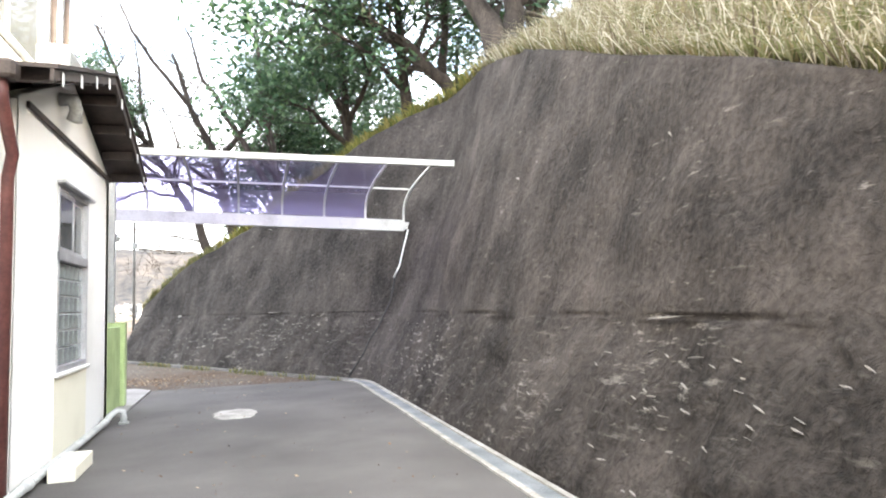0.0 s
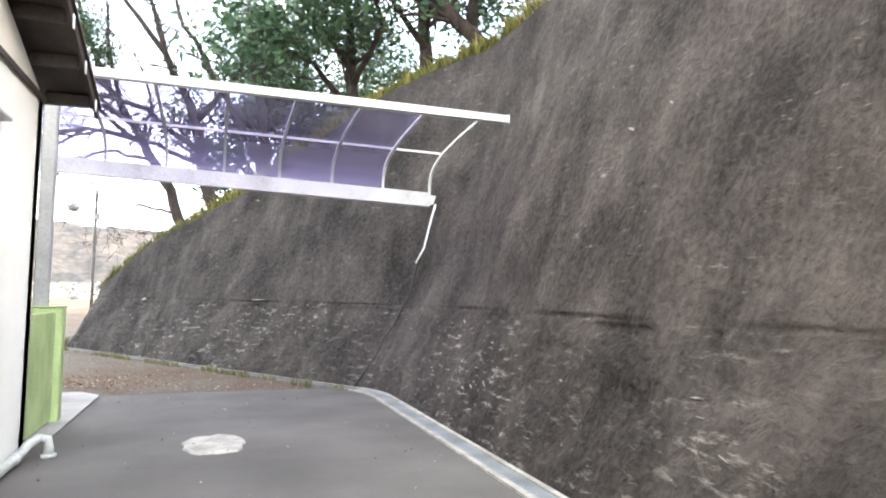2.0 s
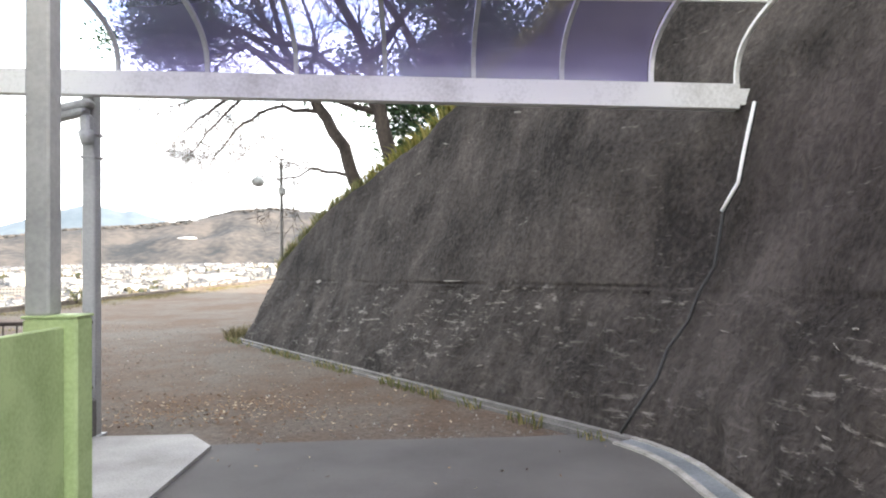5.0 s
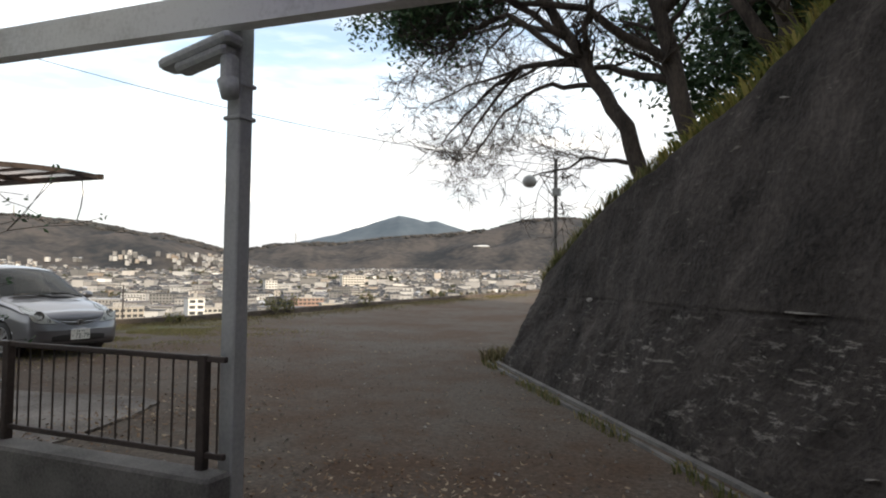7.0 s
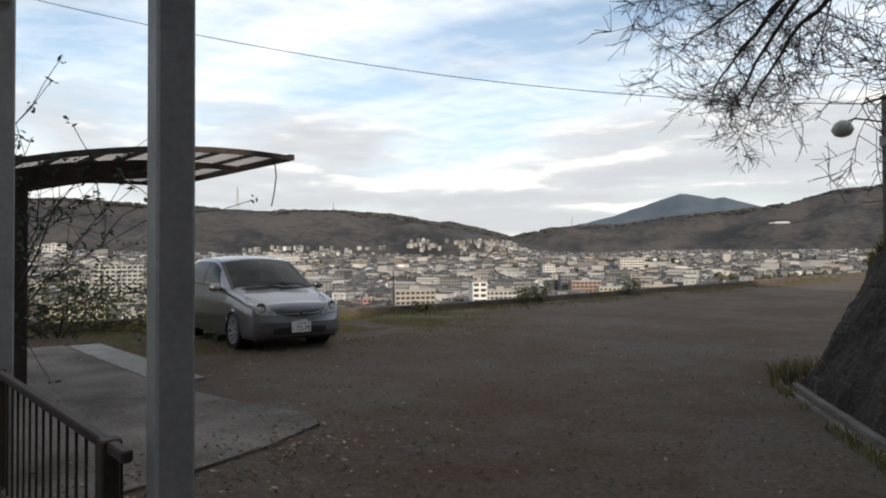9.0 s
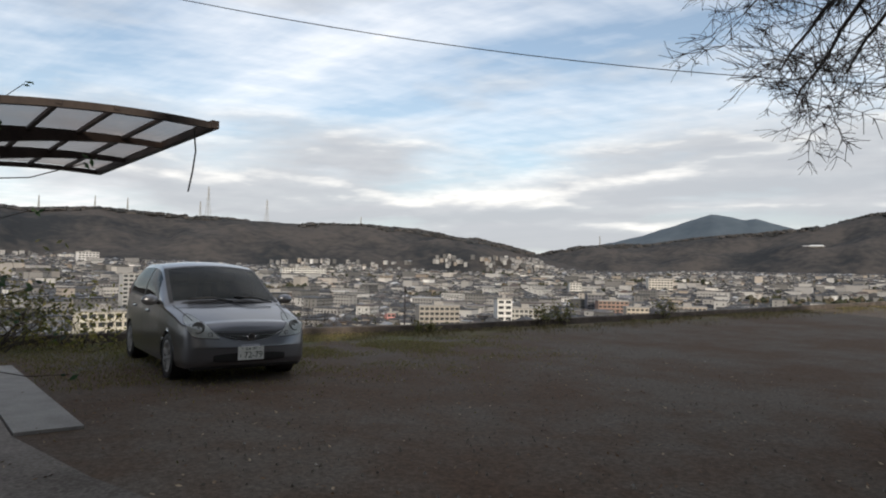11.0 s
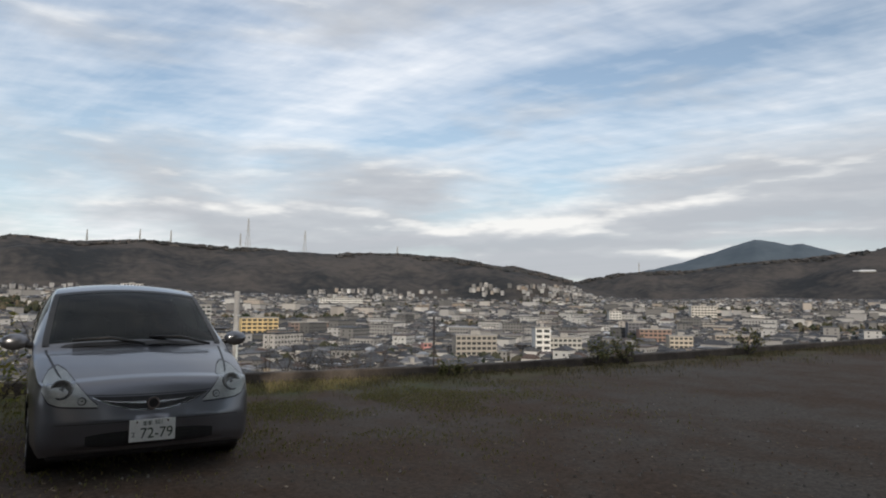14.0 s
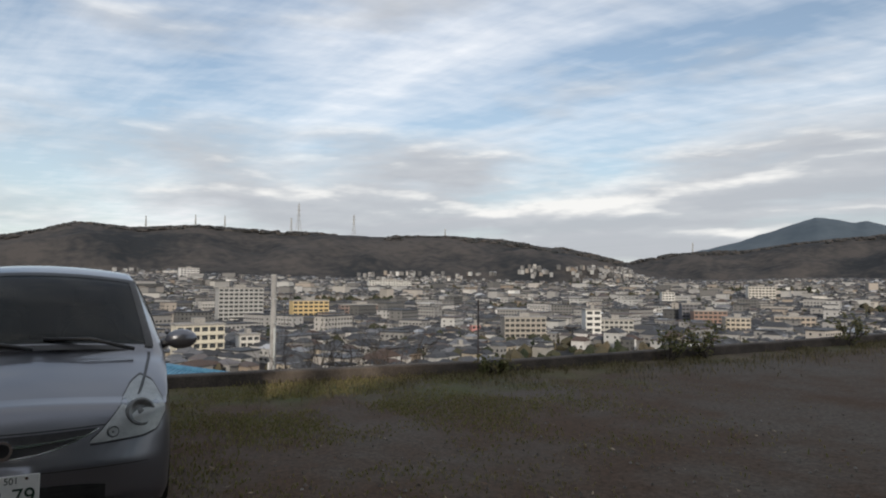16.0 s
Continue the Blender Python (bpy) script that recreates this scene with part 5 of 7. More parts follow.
for z in (0.285, 0.312, 0.339):
    g = Geo()
    g.grid(front_strip(z, z + 0.008, -0.44, 0.44, 30, 0.012))
    part("intake_bar", g, M_BLACK, car)
g = Geo()
g.grid(front_patch(lambda u: (-0.60 + 1.20 * u, 0.238 + 0.012 * abs(2 * u - 1) ** 4, 0.252 + 0.018 * abs(2 * u - 1) ** 4), 40, 2, 0.022))
part("bumper_lip", g, M_PAINT, car, "silver lip along the bumper", True)
# dark line painted for the shade where the bumper turns downward
g = Geo()
g.grid(front_strip(0.437, 0.4405, -0.66, 0.66, 40, 0.003))
part("crease_shade_line", g, M_TRIM, car)
g = Geo()
g.grid(front_strip(0.640, 0.646, -0.45, 0.45, 30, 0.003, 0.012))
part("bonnet_edge", g, M_TRIM, car)
# plain badge: a chrome rounded shape on the grille
g = Geo()
g.tube([(0.0, 0, 0.572), (0.022, 0, 0.572)], 0.046, 18)
part("badge", g, M_CHROME, car, "round chrome badge")
g = Geo()
g.tube([(0.021, 0, 0.572), (0.025, 0, 0.572)], 0.034, 18)
part("badge_field", g, M_TRIM, car)
# number plate
g = Geo()
g.box(0.020, 0.028, -0.165, 0.165, 0.285, 0.450, 0.004)
pl = part("number_plate", g, M_PLATE, car, "white number plate with dark green figures")


def lettering(text, size, y, z, parent):
    cu = bpy.data.curves.new("lettering", "FONT")
    cu.body, cu.size, cu.extrude, cu.align_x, cu.align_y = text, size, 0.001, "CENTER", "CENTER"
    tmp = bpy.data.objects.new("lettering", cu)
    scene.collection.objects.link(tmp)
    me = bpy.data.meshes.new_from_object(tmp.evaluated_get(bpy.context.evaluated_depsgraph_get()))
    bpy.data.objects.remove(tmp)
    me.materials.clear()
    me.materials.append(M_INK)
    ob = new("lettering", me)
    ob.parent = parent
    ob.matrix_basis = Matrix.Translation((0.0295, y, z)) @ Euler((radians(90), 0, radians(90))).to_matrix().to_4x4() @ Matrix.Diagonal((0.92, 1, 1, 1))
    return ob


lettering("72-79", 0.112, 0.03, 0.343, pl)
lettering("501", 0.045, 0.045, 0.424, pl)
g = Geo()
for y in (-0.055, -0.02):
    g.box(0.0285, 0.030, y - 0.014, y + 0.014, 0.409, 0.413)
    g.box(0.0285, 0.030, y - 0.014, y + 0.014, 0.421, 0.425)
    g.box(0.0285, 0.030, y - 0.003, y + 0.003, 0.405, 0.438)
    g.box(0.0285, 0.030, y - 0.014, y + 0.014, 0.432, 0.436)
g.box(0.0285, 0.030, -0.148, -0.122, 0.325, 0.329)
g.box(0.0285, 0.030, -0.148, -0.122, 0.352, 0.356)
g.box(0.0285, 0.030, -0.137, -0.132, 0.329, 0.352)
part("small_characters", g, M_INK, pl)
for y in (-0.11, 0.11):
    g = Geo()
    g.tube([(0.028, y, 0.433), (0.031, y, 0.433)], 0.008, 10)
    part("bolt", g, M_CHROME, pl)
# wipers and cowl
g = Geo()
rows = []
for i in range(21):
    y = -0.70 + 1.40 * i / 20
    x_ = 1.04 - 0.10 * (1 - (y / 0.72) ** 2)
    rows.append([Vector((-x_ + 0.012, y, cat(6, 1.02) - 0.035 * (y / 0.70) ** 2 + 0.004)), Vector((-x_ - 0.03, y, cat(6, 1.06) - 0.04 * (y / 0.70) ** 2 + 0.006))])
g.grid(rows)
part("cowl", g, M_TRIM, car, "black cowl below the windscreen", True)
for y0_, y1_ in ((0.05, -0.52), (0.62, 0.10)):
    g = Geo()
    za_ = 1.06
    g.tube([(-0.93, y0_, 0.975 - 0.03 * abs(y0_)), (-0.985, (y0_ + y1_) / 2, 1.025), (-1.02, y1_, 1.03 - 0.05 * abs(y1_))], 0.013, 6)
    part("wiper", g, M_TRIM, car, "", True)
# wheels
for k, (wx, wy) in enumerate(WHEELS):
    sgn = 1 if wy > 0 else -1
    g = Geo()
    pr = [(-0.09, 0.20), (-0.09, 0.27), (-0.075, 0.287), (0.075, 0.287), (0.09, 0.27), (0.09, 0.205)]
    g.lathe((wx, wy, 0.287), (0, sgn, 0), pr)
    wh = part("wheel", g, M_BLACK, car, "black tyre on a silver rim", True)
    g = Geo()
    pr = [(0.085, 0.205), (0.07, 0.19), (0.03, 0.18), (0.02, 0.02)]
    g.lathe((wx, wy, 0.287), (0, sgn, 0), pr)
    part("rim_dish", g, M_TRIM, wh, "", True)
    g = Geo()
    for i in range(9):
        a_ = 2 * math.pi * i / 9
        c_ = Vector((math.cos(a_), 0, math.sin(a_)))
        g.bar(Vector((wx, wy + sgn * 0.07, 0.287)) + c_ * 0.03, Vector((wx, wy + sgn * 0.075, 0.287)) + c_ * 0.195, 0.035, 0.03)
    pr = [(0.075, 0.205), (0.088, 0.208), (0.088, 0.190), (0.07, 0.188)]
    g.lathe((wx, wy, 0.287), (0, sgn, 0), pr)
    g.tube([(wx, wy + sgn * 0.05, 0.287), (wx, wy + sgn * 0.085, 0.287)], 0.035, 12)
    part("rim", g, M_ALU, wh, "silver spoked rim")
    g = Geo()
    g.tube([(wx, wy - sgn * 0.16, 0.29), (wx, wy + sgn * 0.085, 0.29)], WR + 0.001, 28)
    g.f = [q[::-1] for q in g.f[:-1]]
    part("wheel_well", g, M_TRIM, car)
g = Geo()
g.box(-3.75, -0.10, -0.70, 0.70, 0.17, 0.24, 0.02)
part("underbody", g, M_TRIM, car)
# interior seen through the glass
g = Geo()
g.box(-3.3, -1.15, -0.68, 0.68, 0.5, 0.90, 0.05)
part("cabin_floor", g, M_SEAT, car)
g = Geo()
g.box(-1.5, -1.1, -0.66, 0.66, 0.75, 0.93, 0.05)
part("dashboard", g, M_SEAT, car)
for y in (-0.36, 0.36):
    for x_ in (-2.15, -2.95):
        g = Geo()
        g.box(x_ - 0.08, x_ + 0.08, y - 0.24, y + 0.24, 0.85, 1.18, 0.06)
        g.box(x_ - 0.05, x_ + 0.04, y - 0.12, y + 0.12, 1.2, 1.36, 0.04)
        part("seat", g, M_SEAT, car)
g = Geo()
g.tube([(-1.52 + 0.05 * math.sin(a_) , 0.36 + 0.18 * math.cos(a_), 1.0 + 0.17 * math.sin(a_)) for a_ in [2 * math.pi * i / 20 for i in range(21)]], 0.014, 6, caps=False)
part("steering_wheel", g, M_TRIM, car, "", True)


# ---- valley and mountains ----
CX, CY = -4.0, 18.0
RIDGES = [
    (1900, 820, [(112, .05), (90.5, .058), (88, .068), (86, .080), (84, .079), (82, .075), (77, .082), (72, .078), (68, .076), (60.6, .073), (55.6, .073), (50.8, .067), (46, .056), (43, .044), (40.8, .034), (37, .012), (32, -.018)]),
    (2350, 820, [(47, -.014), (43, .022), (40, .036), (37, .046), (33.9, .049), (31.3, .050), (27, .060), (22.8, .066), (18, .076), (15.5, .088), (12.5, .092), (8, .088), (0, .08), (-14, .06)]),
]
PLAIN = -33.0
FAR_RIDGE = (3900, 1100, [(42, .02), (36, .045), (32, .062), (29, .079), (26.5, .093), (25, .088), (24, .083), (23.2, .085), (21, .073), (18, .055), (10, .03)])


def ridge_tan(table, yaw):
    t_ = table[::-1]
    return float(np.interp(yaw, [r[0] for r in t_], [r[1] for r in t_], left=-.02, right=-.02))


def terrain_z(r, yaw):
    x, y = CX - r * math.sin(radians(yaw)), CY + r * math.cos(radians(yaw))
    f = min(max((r - 480) / 1000, 0), 1)
    z = PLAIN + 56 * f * f * (3 - 2 * f) * (0.75 + 0.25 * fbm(x * 0.002, y * 0.002, 6, 2))
    for D, W, table in RIDGES:
        top = 1.4 + ridge_tan(table, yaw) * D - PLAIN
        u = 1 - abs(r - D) / W
        if u > 0 and top > 5:
            rough = fbm(x * 0.0042, y * 0.0042, D, 5)
            q = u * u * (3 - 2 * u)
            zz = PLAIN + top * q + rough * 46 * q * (1 - q) * 3 + 7 * q * fbm(x * 0.02, y * 0.02, 1, 4)
            z = max(z, min(zz, 1.4 + ridge_tan(table, yaw) * r - 3 + 3 * fbm(x * 0.03, y * 0.03, 5, 3)))
    return z


def lot_edge(yaw):
    """Distance from the middle of the lot to the parapet along a bearing."""
    dx, dy = -math.sin(radians(yaw)), math.cos(radians(yaw))
    k = dx - 0.17 * dy
    if k > -0.05:
        return 62.0
    return min(max((parapet_x(CY) - CX) / k, 5), 62.0)


g = Geo()
yaws = [-16 + 0.28 * i for i in range(460)]
rad = [0, 4, 12, 30, 60, 100, 150] + [200 + 90 * i for i in range(9)] + [1000 + 45 * i for i in range(72)]
rows = []
for yw in yaws:
    e0 = lot_edge(yw)
    row = []
    for r in rad:
        rr = e0 + r
        if r <= 150:
            f = r / 150
            z = -0.75 + (PLAIN + 0.75) * (f ** 0.55) if r else -0.75
        else:
            z = terrain_z(rr, yw)
        row.append((CX - rr * math.sin(radians(yw)), CY + rr * math.cos(radians(yw)), z))
    rows.append(row)
g.grid([r[::-1] for r in rows])
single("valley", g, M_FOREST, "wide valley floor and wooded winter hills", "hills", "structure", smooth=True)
g = Geo()
rows = []
for yw in [112 + 4 * i for i in range(59)]:
    rows.append([(CX - r * math.sin(radians(yw)), CY + r * math.cos(radians(yw)), z) for r, z in ((4800, -20), (2500, 90), (1200, -30), (300, -33), (75, -6), (30, -0.7))])
g.grid(rows)
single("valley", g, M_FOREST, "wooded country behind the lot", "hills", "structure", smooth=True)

# far mountain, its aerial haze painted into the blue-grey colour
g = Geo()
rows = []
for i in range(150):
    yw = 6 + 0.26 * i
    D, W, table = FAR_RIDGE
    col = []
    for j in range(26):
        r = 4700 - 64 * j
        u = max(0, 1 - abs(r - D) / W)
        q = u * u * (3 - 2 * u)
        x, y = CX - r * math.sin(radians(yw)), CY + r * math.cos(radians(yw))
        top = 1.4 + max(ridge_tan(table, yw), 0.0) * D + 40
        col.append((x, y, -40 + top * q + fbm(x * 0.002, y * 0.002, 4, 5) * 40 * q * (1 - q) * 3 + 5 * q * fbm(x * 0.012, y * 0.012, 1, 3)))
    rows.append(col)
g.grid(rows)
single("mountain", g, M_HAZY_MOUNTAIN, "distant wooded mountain with blue haze in its colour", "mountain", "structure", smooth=True)

# ---- the town ----
M_TOWN_WALL = island_material("town_walls", [(0.0, (0.10, 0.10, 0.10)), (0.3, (0.24, 0.235, 0.23)), (0.6, (0.36, 0.355, 0.35)), (0.8, (0.44, 0.44, 0.43)), (0.9, (0.26, 0.21, 0.165)), (1.0, (0.72, 0.72, 0.71))], 0.85)
M_TOWN_ROOF = island_material("town_roofs", [(0.0, (0.022, 0.023, 0.027)), (0.55, (0.05, 0.052, 0.058)), (0.8, (0.10, 0.103, 0.11)), (0.9, (0.08, 0.055, 0.045)), (0.97, (0.22, 0.24, 0.27)), (1.0, (0.5, 0.52, 0.55))], 0.6, 0.4)
M_TOWN_TREE = island_material("town_trees", [(0.0, (0.018, 0.026, 0.014)), (0.6, (0.05, 0.05, 0.03)), (1.0, (0.10, 0.08, 0.055))], 0.95)
M_DARKGLASS = material("dark_window", (0.03, 0.033, 0.036), (0.07, 0.075, 0.08), 0.2, 3, 20, 0.0)
random.seed(11)
gw, gr_, gt, gwin = Geo(), Geo(), Geo(), Geo()


WIN = {}


def near_house(x, y, z, w, d, h, turn, flat):
    """A house of the town near enough to be told apart, with its windows."""
    hs = thing("town_house", random.choice(("small two-storey house with dark tiled roof", "pale rendered town house with grey roof", "plain town house with weathered walls")), "house", x, y, z, math.degrees(turn), group="nearer town houses")
    a_, b_ = w / 2, d / 2
    g_ = Geo()
    g_.box(-a_, a_, -b_, b_, -3, h)
    part("wall", g_, random.choice(NEAR_WALLS), hs)
    g_ = Geo()
    if flat:
        g_.box(-a_ - 0.4, a_ + 0.4, -b_ - 0.4, b_ + 0.4, h, h + 0.5)
    else:
        k, r_ = (a_ + 0.5) * 0.55, d * 0.28
        A, B = a_ + 0.5, b_ + 0.5
        g_.add([(-A, -B, h), (A, -B, h), (A, B, h), (-A, B, h), (-k, 0, h + r_), (k, 0, h + r_), (-A, -B, h - 0.2), (A, -B, h - 0.2), (A, B, h - 0.2), (-A, B, h - 0.2)],
               [(0, 1, 5, 4), (2, 3, 4, 5), (1, 2, 5), (3, 0, 4), (0, 6, 7, 1), (1, 7, 8, 2), (2, 8, 9, 3), (3, 9, 6, 0)])
    part("roof", g_, random.choice(NEAR_ROOFS), hs)
    if not WIN:
        q = Geo()
        q.box(-0.7, 0.7, -0.06, 0.06, 0, 1.2)
        WIN["m"] = mesh("window", q, M_DARKGLASS)
    for fl in range(max(1, int(h / 2.8))):
        for k in range(2):
            for v, rz in ((-b_, 0), (b_, 0)):
                ob = new("window", WIN["m"])
                ob.parent = hs
                ob.location = (-a_ + w * (k + 0.5) / 2, v, fl * 2.8 + 1.0)
        for u in (-a_, a_):
            ob = new("window", WIN["m"])
            ob.parent = hs
            ob.location = (u, 0, fl * 2.8 + 1.0)
            ob.rotation_euler = (0, 0, math.pi / 2)


NEAR_WALLS = [material("near_wall", tuple(c * 0.8 for c in q), q, 0.85, 0.3, 4, 0.0) for q in ((0.6, 0.59, 0.58), (0.32, 0.31, 0.29), (0.42, 0.37, 0.30), (0.2, 0.195, 0.19), (0.76, 0.76, 0.75))]
NEAR_ROOFS = [material("near_roof", tuple(c * 0.7 for c in q), q, 0.7, 0.5, 6, 0.0) for q in ((0.04, 0.041, 0.046), (0.07, 0.072, 0.078), (0.09, 0.06, 0.048), (0.15, 0.155, 0.17))]
near_count = 0


def town_house(x, y, z, w, d, h, turn, flat):
    c_, s_ = math.cos(turn), math.sin(turn)

    def at(u, v, q):
        return (x + u * c_ - v * s_, y + u * s_ + v * c_, z + q)
    a_, b_ = w / 2, d / 2
    gw.add([at(u, v, q) for q in (-3, h) for u, v in ((-a_, -b_), (a_, -b_), (a_, b_), (-a_, b_))], [(0, 1, 5, 4), (1, 2, 6, 5), (2, 3, 7, 6), (3, 0, 4, 7)])
    if math.hypot(x - CX, y - CY) < 800:
        for fl in range(max(1, int(h / 2.8))):
            zz = fl * 2.8 + 1.1
            for k in range(max(2, int(w / 2.6))):
                u = -a_ + w * (k + 0.5) / max(2, int(w / 2.6))
                for v in (-b_ - 0.06, b_ + 0.06):
                    gwin.add([at(u - 0.7, v, zz), at(u + 0.7, v, zz), at(u + 0.7, v, zz + 1.2), at(u - 0.7, v, zz + 1.2)], [(0, 1, 2, 3)])
            for v in (-b_ * 0.5, b_ * 0.5):
                for u in (-a_ - 0.06, a_ + 0.06):
                    gwin.add([at(u, v - 0.6, zz), at(u, v + 0.6, zz), at(u, v + 0.6, zz + 1.2), at(u, v - 0.6, zz + 1.2)], [(0, 1, 2, 3)])
    a_, b_ = a_ + 0.5, b_ + 0.5
    if flat:
        gr_.add([at(u, v, h + q) for q in (0, 0.5) for u, v in ((-a_, -b_), (a_, -b_), (a_, b_), (-a_, b_))], [(4, 5, 6, 7), (0, 1, 5, 4), (1, 2, 6, 5), (2, 3, 7, 6), (3, 0, 4, 7)])
    else:
        k = a_ * 0.55
        gr_.add([at(-a_, -b_, h), at(a_, -b_, h), at(a_, b_, h), at(-a_, b_, h), at(-k, 0, h + d * 0.28), at(k, 0, h + d * 0.28)], [(0, 1, 5, 4), (2, 3, 4, 5), (1, 2, 5), (3, 0, 4)])


made = 0
while made < 15000:
    yw = random.uniform(4, 108)
    r = 215 + 1600 * random.random() ** 0.66
    z = terrain_z(r + 10, yw)
    if z > (40 if 38 < yw < 50 else 24) or r > 1560 or (r > 1200 and random.random() < 0.45):
        continue
    x, y = CX - r * math.sin(radians(yw)), CY + r * math.cos(radians(yw))
    if fbm(x * 0.006, y * 0.006, 8, 3) > 0.32:
        continue
    turn = 0.35 + 0.5 * fbm(x * 0.004, y * 0.004, 3, 2) + random.choice((0, math.pi / 2)) + random.uniform(-0.08, 0.08)
    big = random.random()
    if r < 400 and 22 < yw < 92 and near_count < 170:
        near_house(x, y, z, random.uniform(6, 9.5), random.uniform(5.5, 8), random.uniform(4.6, 7.2), turn, random.random() < 0.2)
        near_count += 1
    elif big < 0.025 and 330 < r < 1150:
        town_house(x, y, z, random.uniform(14, 28), random.uniform(9, 12), random.uniform(9, 15), turn, True)
    elif big < 0.07 and r < 1200:
        town_house(x, y, z, random.uniform(10, 17), random.uniform(8, 11), random.uniform(6, 10), turn, random.random() < 0.7)
    else:
        town_house(x, y, z, random.uniform(4.8, 7.2), random.uniform(4.5, 6.4), random.uniform(4.8, 7.0), turn, random.random() < 0.12)
    made += 1
single("town_houses", gw, M_TOWN_WALL, "crowded walls of small houses across the valley", "houses", "stuff")
single("town_windows", gwin, M_DARKGLASS, "dark windows of the small town houses", "windows", "stuff")
single("town_roofs", gr_, M_TOWN_ROOF, "grey tiled roofs of the town in the valley", "roofs", "stuff")
for _ in range(12000):
    yw = random.uniform(4, 108)
    r = 210 + 1250 * random.random() ** 0.7
    x, y = CX - r * math.sin(radians(yw)), CY + r * math.cos(radians(yw))
    wood = fbm(x * 0.006, y * 0.006, 8, 3) > 0.30
    if not wood and random.random() < 0.4:
        continue
    z = terrain_z(r + 10, yw)
    if z > 5:
        continue
    h, w = random.uniform(3, 8), random.uniform(2.2, 5.0)
    vs = [(x + random.uniform(-1, 1), y + random.uniform(-1, 1), z + h)]
    for q, k in ((0.72, 0.75), (0.4, 1.0), (-0.1, 0.55)):
        for i in range(6):
            a_ = 2 * math.pi * (i + random.random() * 0.6) / 6
            s_ = w * k * random.uniform(0.65, 1.2)
            vs.append((x + s_ * math.cos(a_), y + s_ * math.sin(a_), z + h * (q + random.uniform(-0.08, 0.08))))
    fs = [(0, 1 + i, 1 + (i + 1) % 6) for i in range(6)]
    for q in range(2):
        fs += [(1 + 6 * q + i, 7 + 6 * q + i, 7 + 6 * q + (i + 1) % 6, 1 + 6 * q + (i + 1) % 6) for i in range(6)]
    gt.add(vs, fs)
single("town_trees", gt, M_TOWN_TREE, "bare and evergreen trees between the houses", "trees", "stuff")
# crowns of the woods on the hills
M_WOOD = island_material("far_wood_crowns", [(0.0, (0.028, 0.031, 0.033)), (0.5, (0.046, 0.045, 0.045)), (1.0, (0.074, 0.066, 0.062))], 0.95)
gt = Geo()
for _ in range(6000):
    yw = random.uniform(4, 100)
    D, W, table = RIDGES[0] if yw > 41 else RIDGES[1]
    r = D + 25 - 190 * random.random() ** 1.4
    x, y = CX - r * math.sin(radians(yw)), CY + r * math.cos(radians(yw))
    patchy = fbm(x * 0.004, y * 0.004, 12, 3)
    if patchy < -0.12:
        continue
    z = terrain_z(r, yw)
    if z < 12:
        continue
    h, w = random.uniform(3, 7), random.uniform(7, 13)
    vs = [(x, y, z + h)]
    for q, k in ((0.55, 0.9), (-0.3, 1.0)):
        for i in range(5):
            a_ = 2 * math.pi * (i + random.random() * 0.7) / 5
            s_ = w * k * random.uniform(0.6, 1.25)
            vs.append((x + s_ * math.cos(a_), y + s_ * math.sin(a_), z + h * (q + random.uniform(-0.15, 0.15))))
    gt.add(vs, [(0, 1 + i, 1 + (i + 1) % 5) for i in range(5)] + [(1 + i, 6 + i, 6 + (i + 1) % 5, 1 + (i + 1) % 5) for i in range(5)])
single("hill_woods", gt, M_WOOD, "bare and evergreen winter woods on the hills", "trees", "stuff")


def flats(yaw, r, w, d, h, floors, bays, col, label, face=None):
    """A mid-rise block with its windows."""
    mt = material("flats_paint", tuple(c * 0.82 for c in col), col, 0.85, 0.15, 3, 0.0)
    x, y = CX - r * math.sin(radians(yaw)), CY + r * math.cos(radians(yaw))
    z = terrain_z(r + 10, yaw) - 1.0
    b = thing("apartment_building", label, "building", x, y, z, (face if face is not None else yaw + 180 + 14), group="town blocks")
    g_ = Geo()
    g_.box(-w / 2, w / 2, -d / 2, d / 2, 0, h)
    part("wall", g_, mt, b)
    g_ = Geo()
    g_.box(-w / 2 - 0.4, w / 2 + 0.4, -d / 2 - 0.4, d / 2 + 0.4, h, h + 0.9)
    g_.box(-w * 0.12, w * 0.12, -d * 0.25, d * 0.25, h + 0.9, h + 3.0)
    part("roof", g_, M_CONCRETE, b)
    fh, bw = (h - 1.0) / floors, w / bays
    gq = Geo()
    gq.box(-bw * 0.36, bw * 0.36, -0.08, 0.12, -fh * 0.26, fh * 0.26)
    wm = mesh("window", gq, M_DARKGLASS)
    gs = Geo()
    gs.box(-w / 2, w / 2, -0.5, 0.3, -0.5, 0.35)
    sm_ = mesh("balcony", gs, mt)
    for f in range(floors):
        for k in range(bays):
            ob = new("window", wm)
            ob.parent = b
            ob.location = (-w / 2 + bw * (k + 0.5), d / 2, 1.0 + fh * (f + 0.55))
        ob = new("balcony", sm_)
        ob.parent = b
        ob.location = (0, d / 2 + 0.55, 1.0 + fh * f + 0.1)


def px_yaw(px):
    return 56.4 - math.degrees(math.atan((px - 784) / 1153.0))


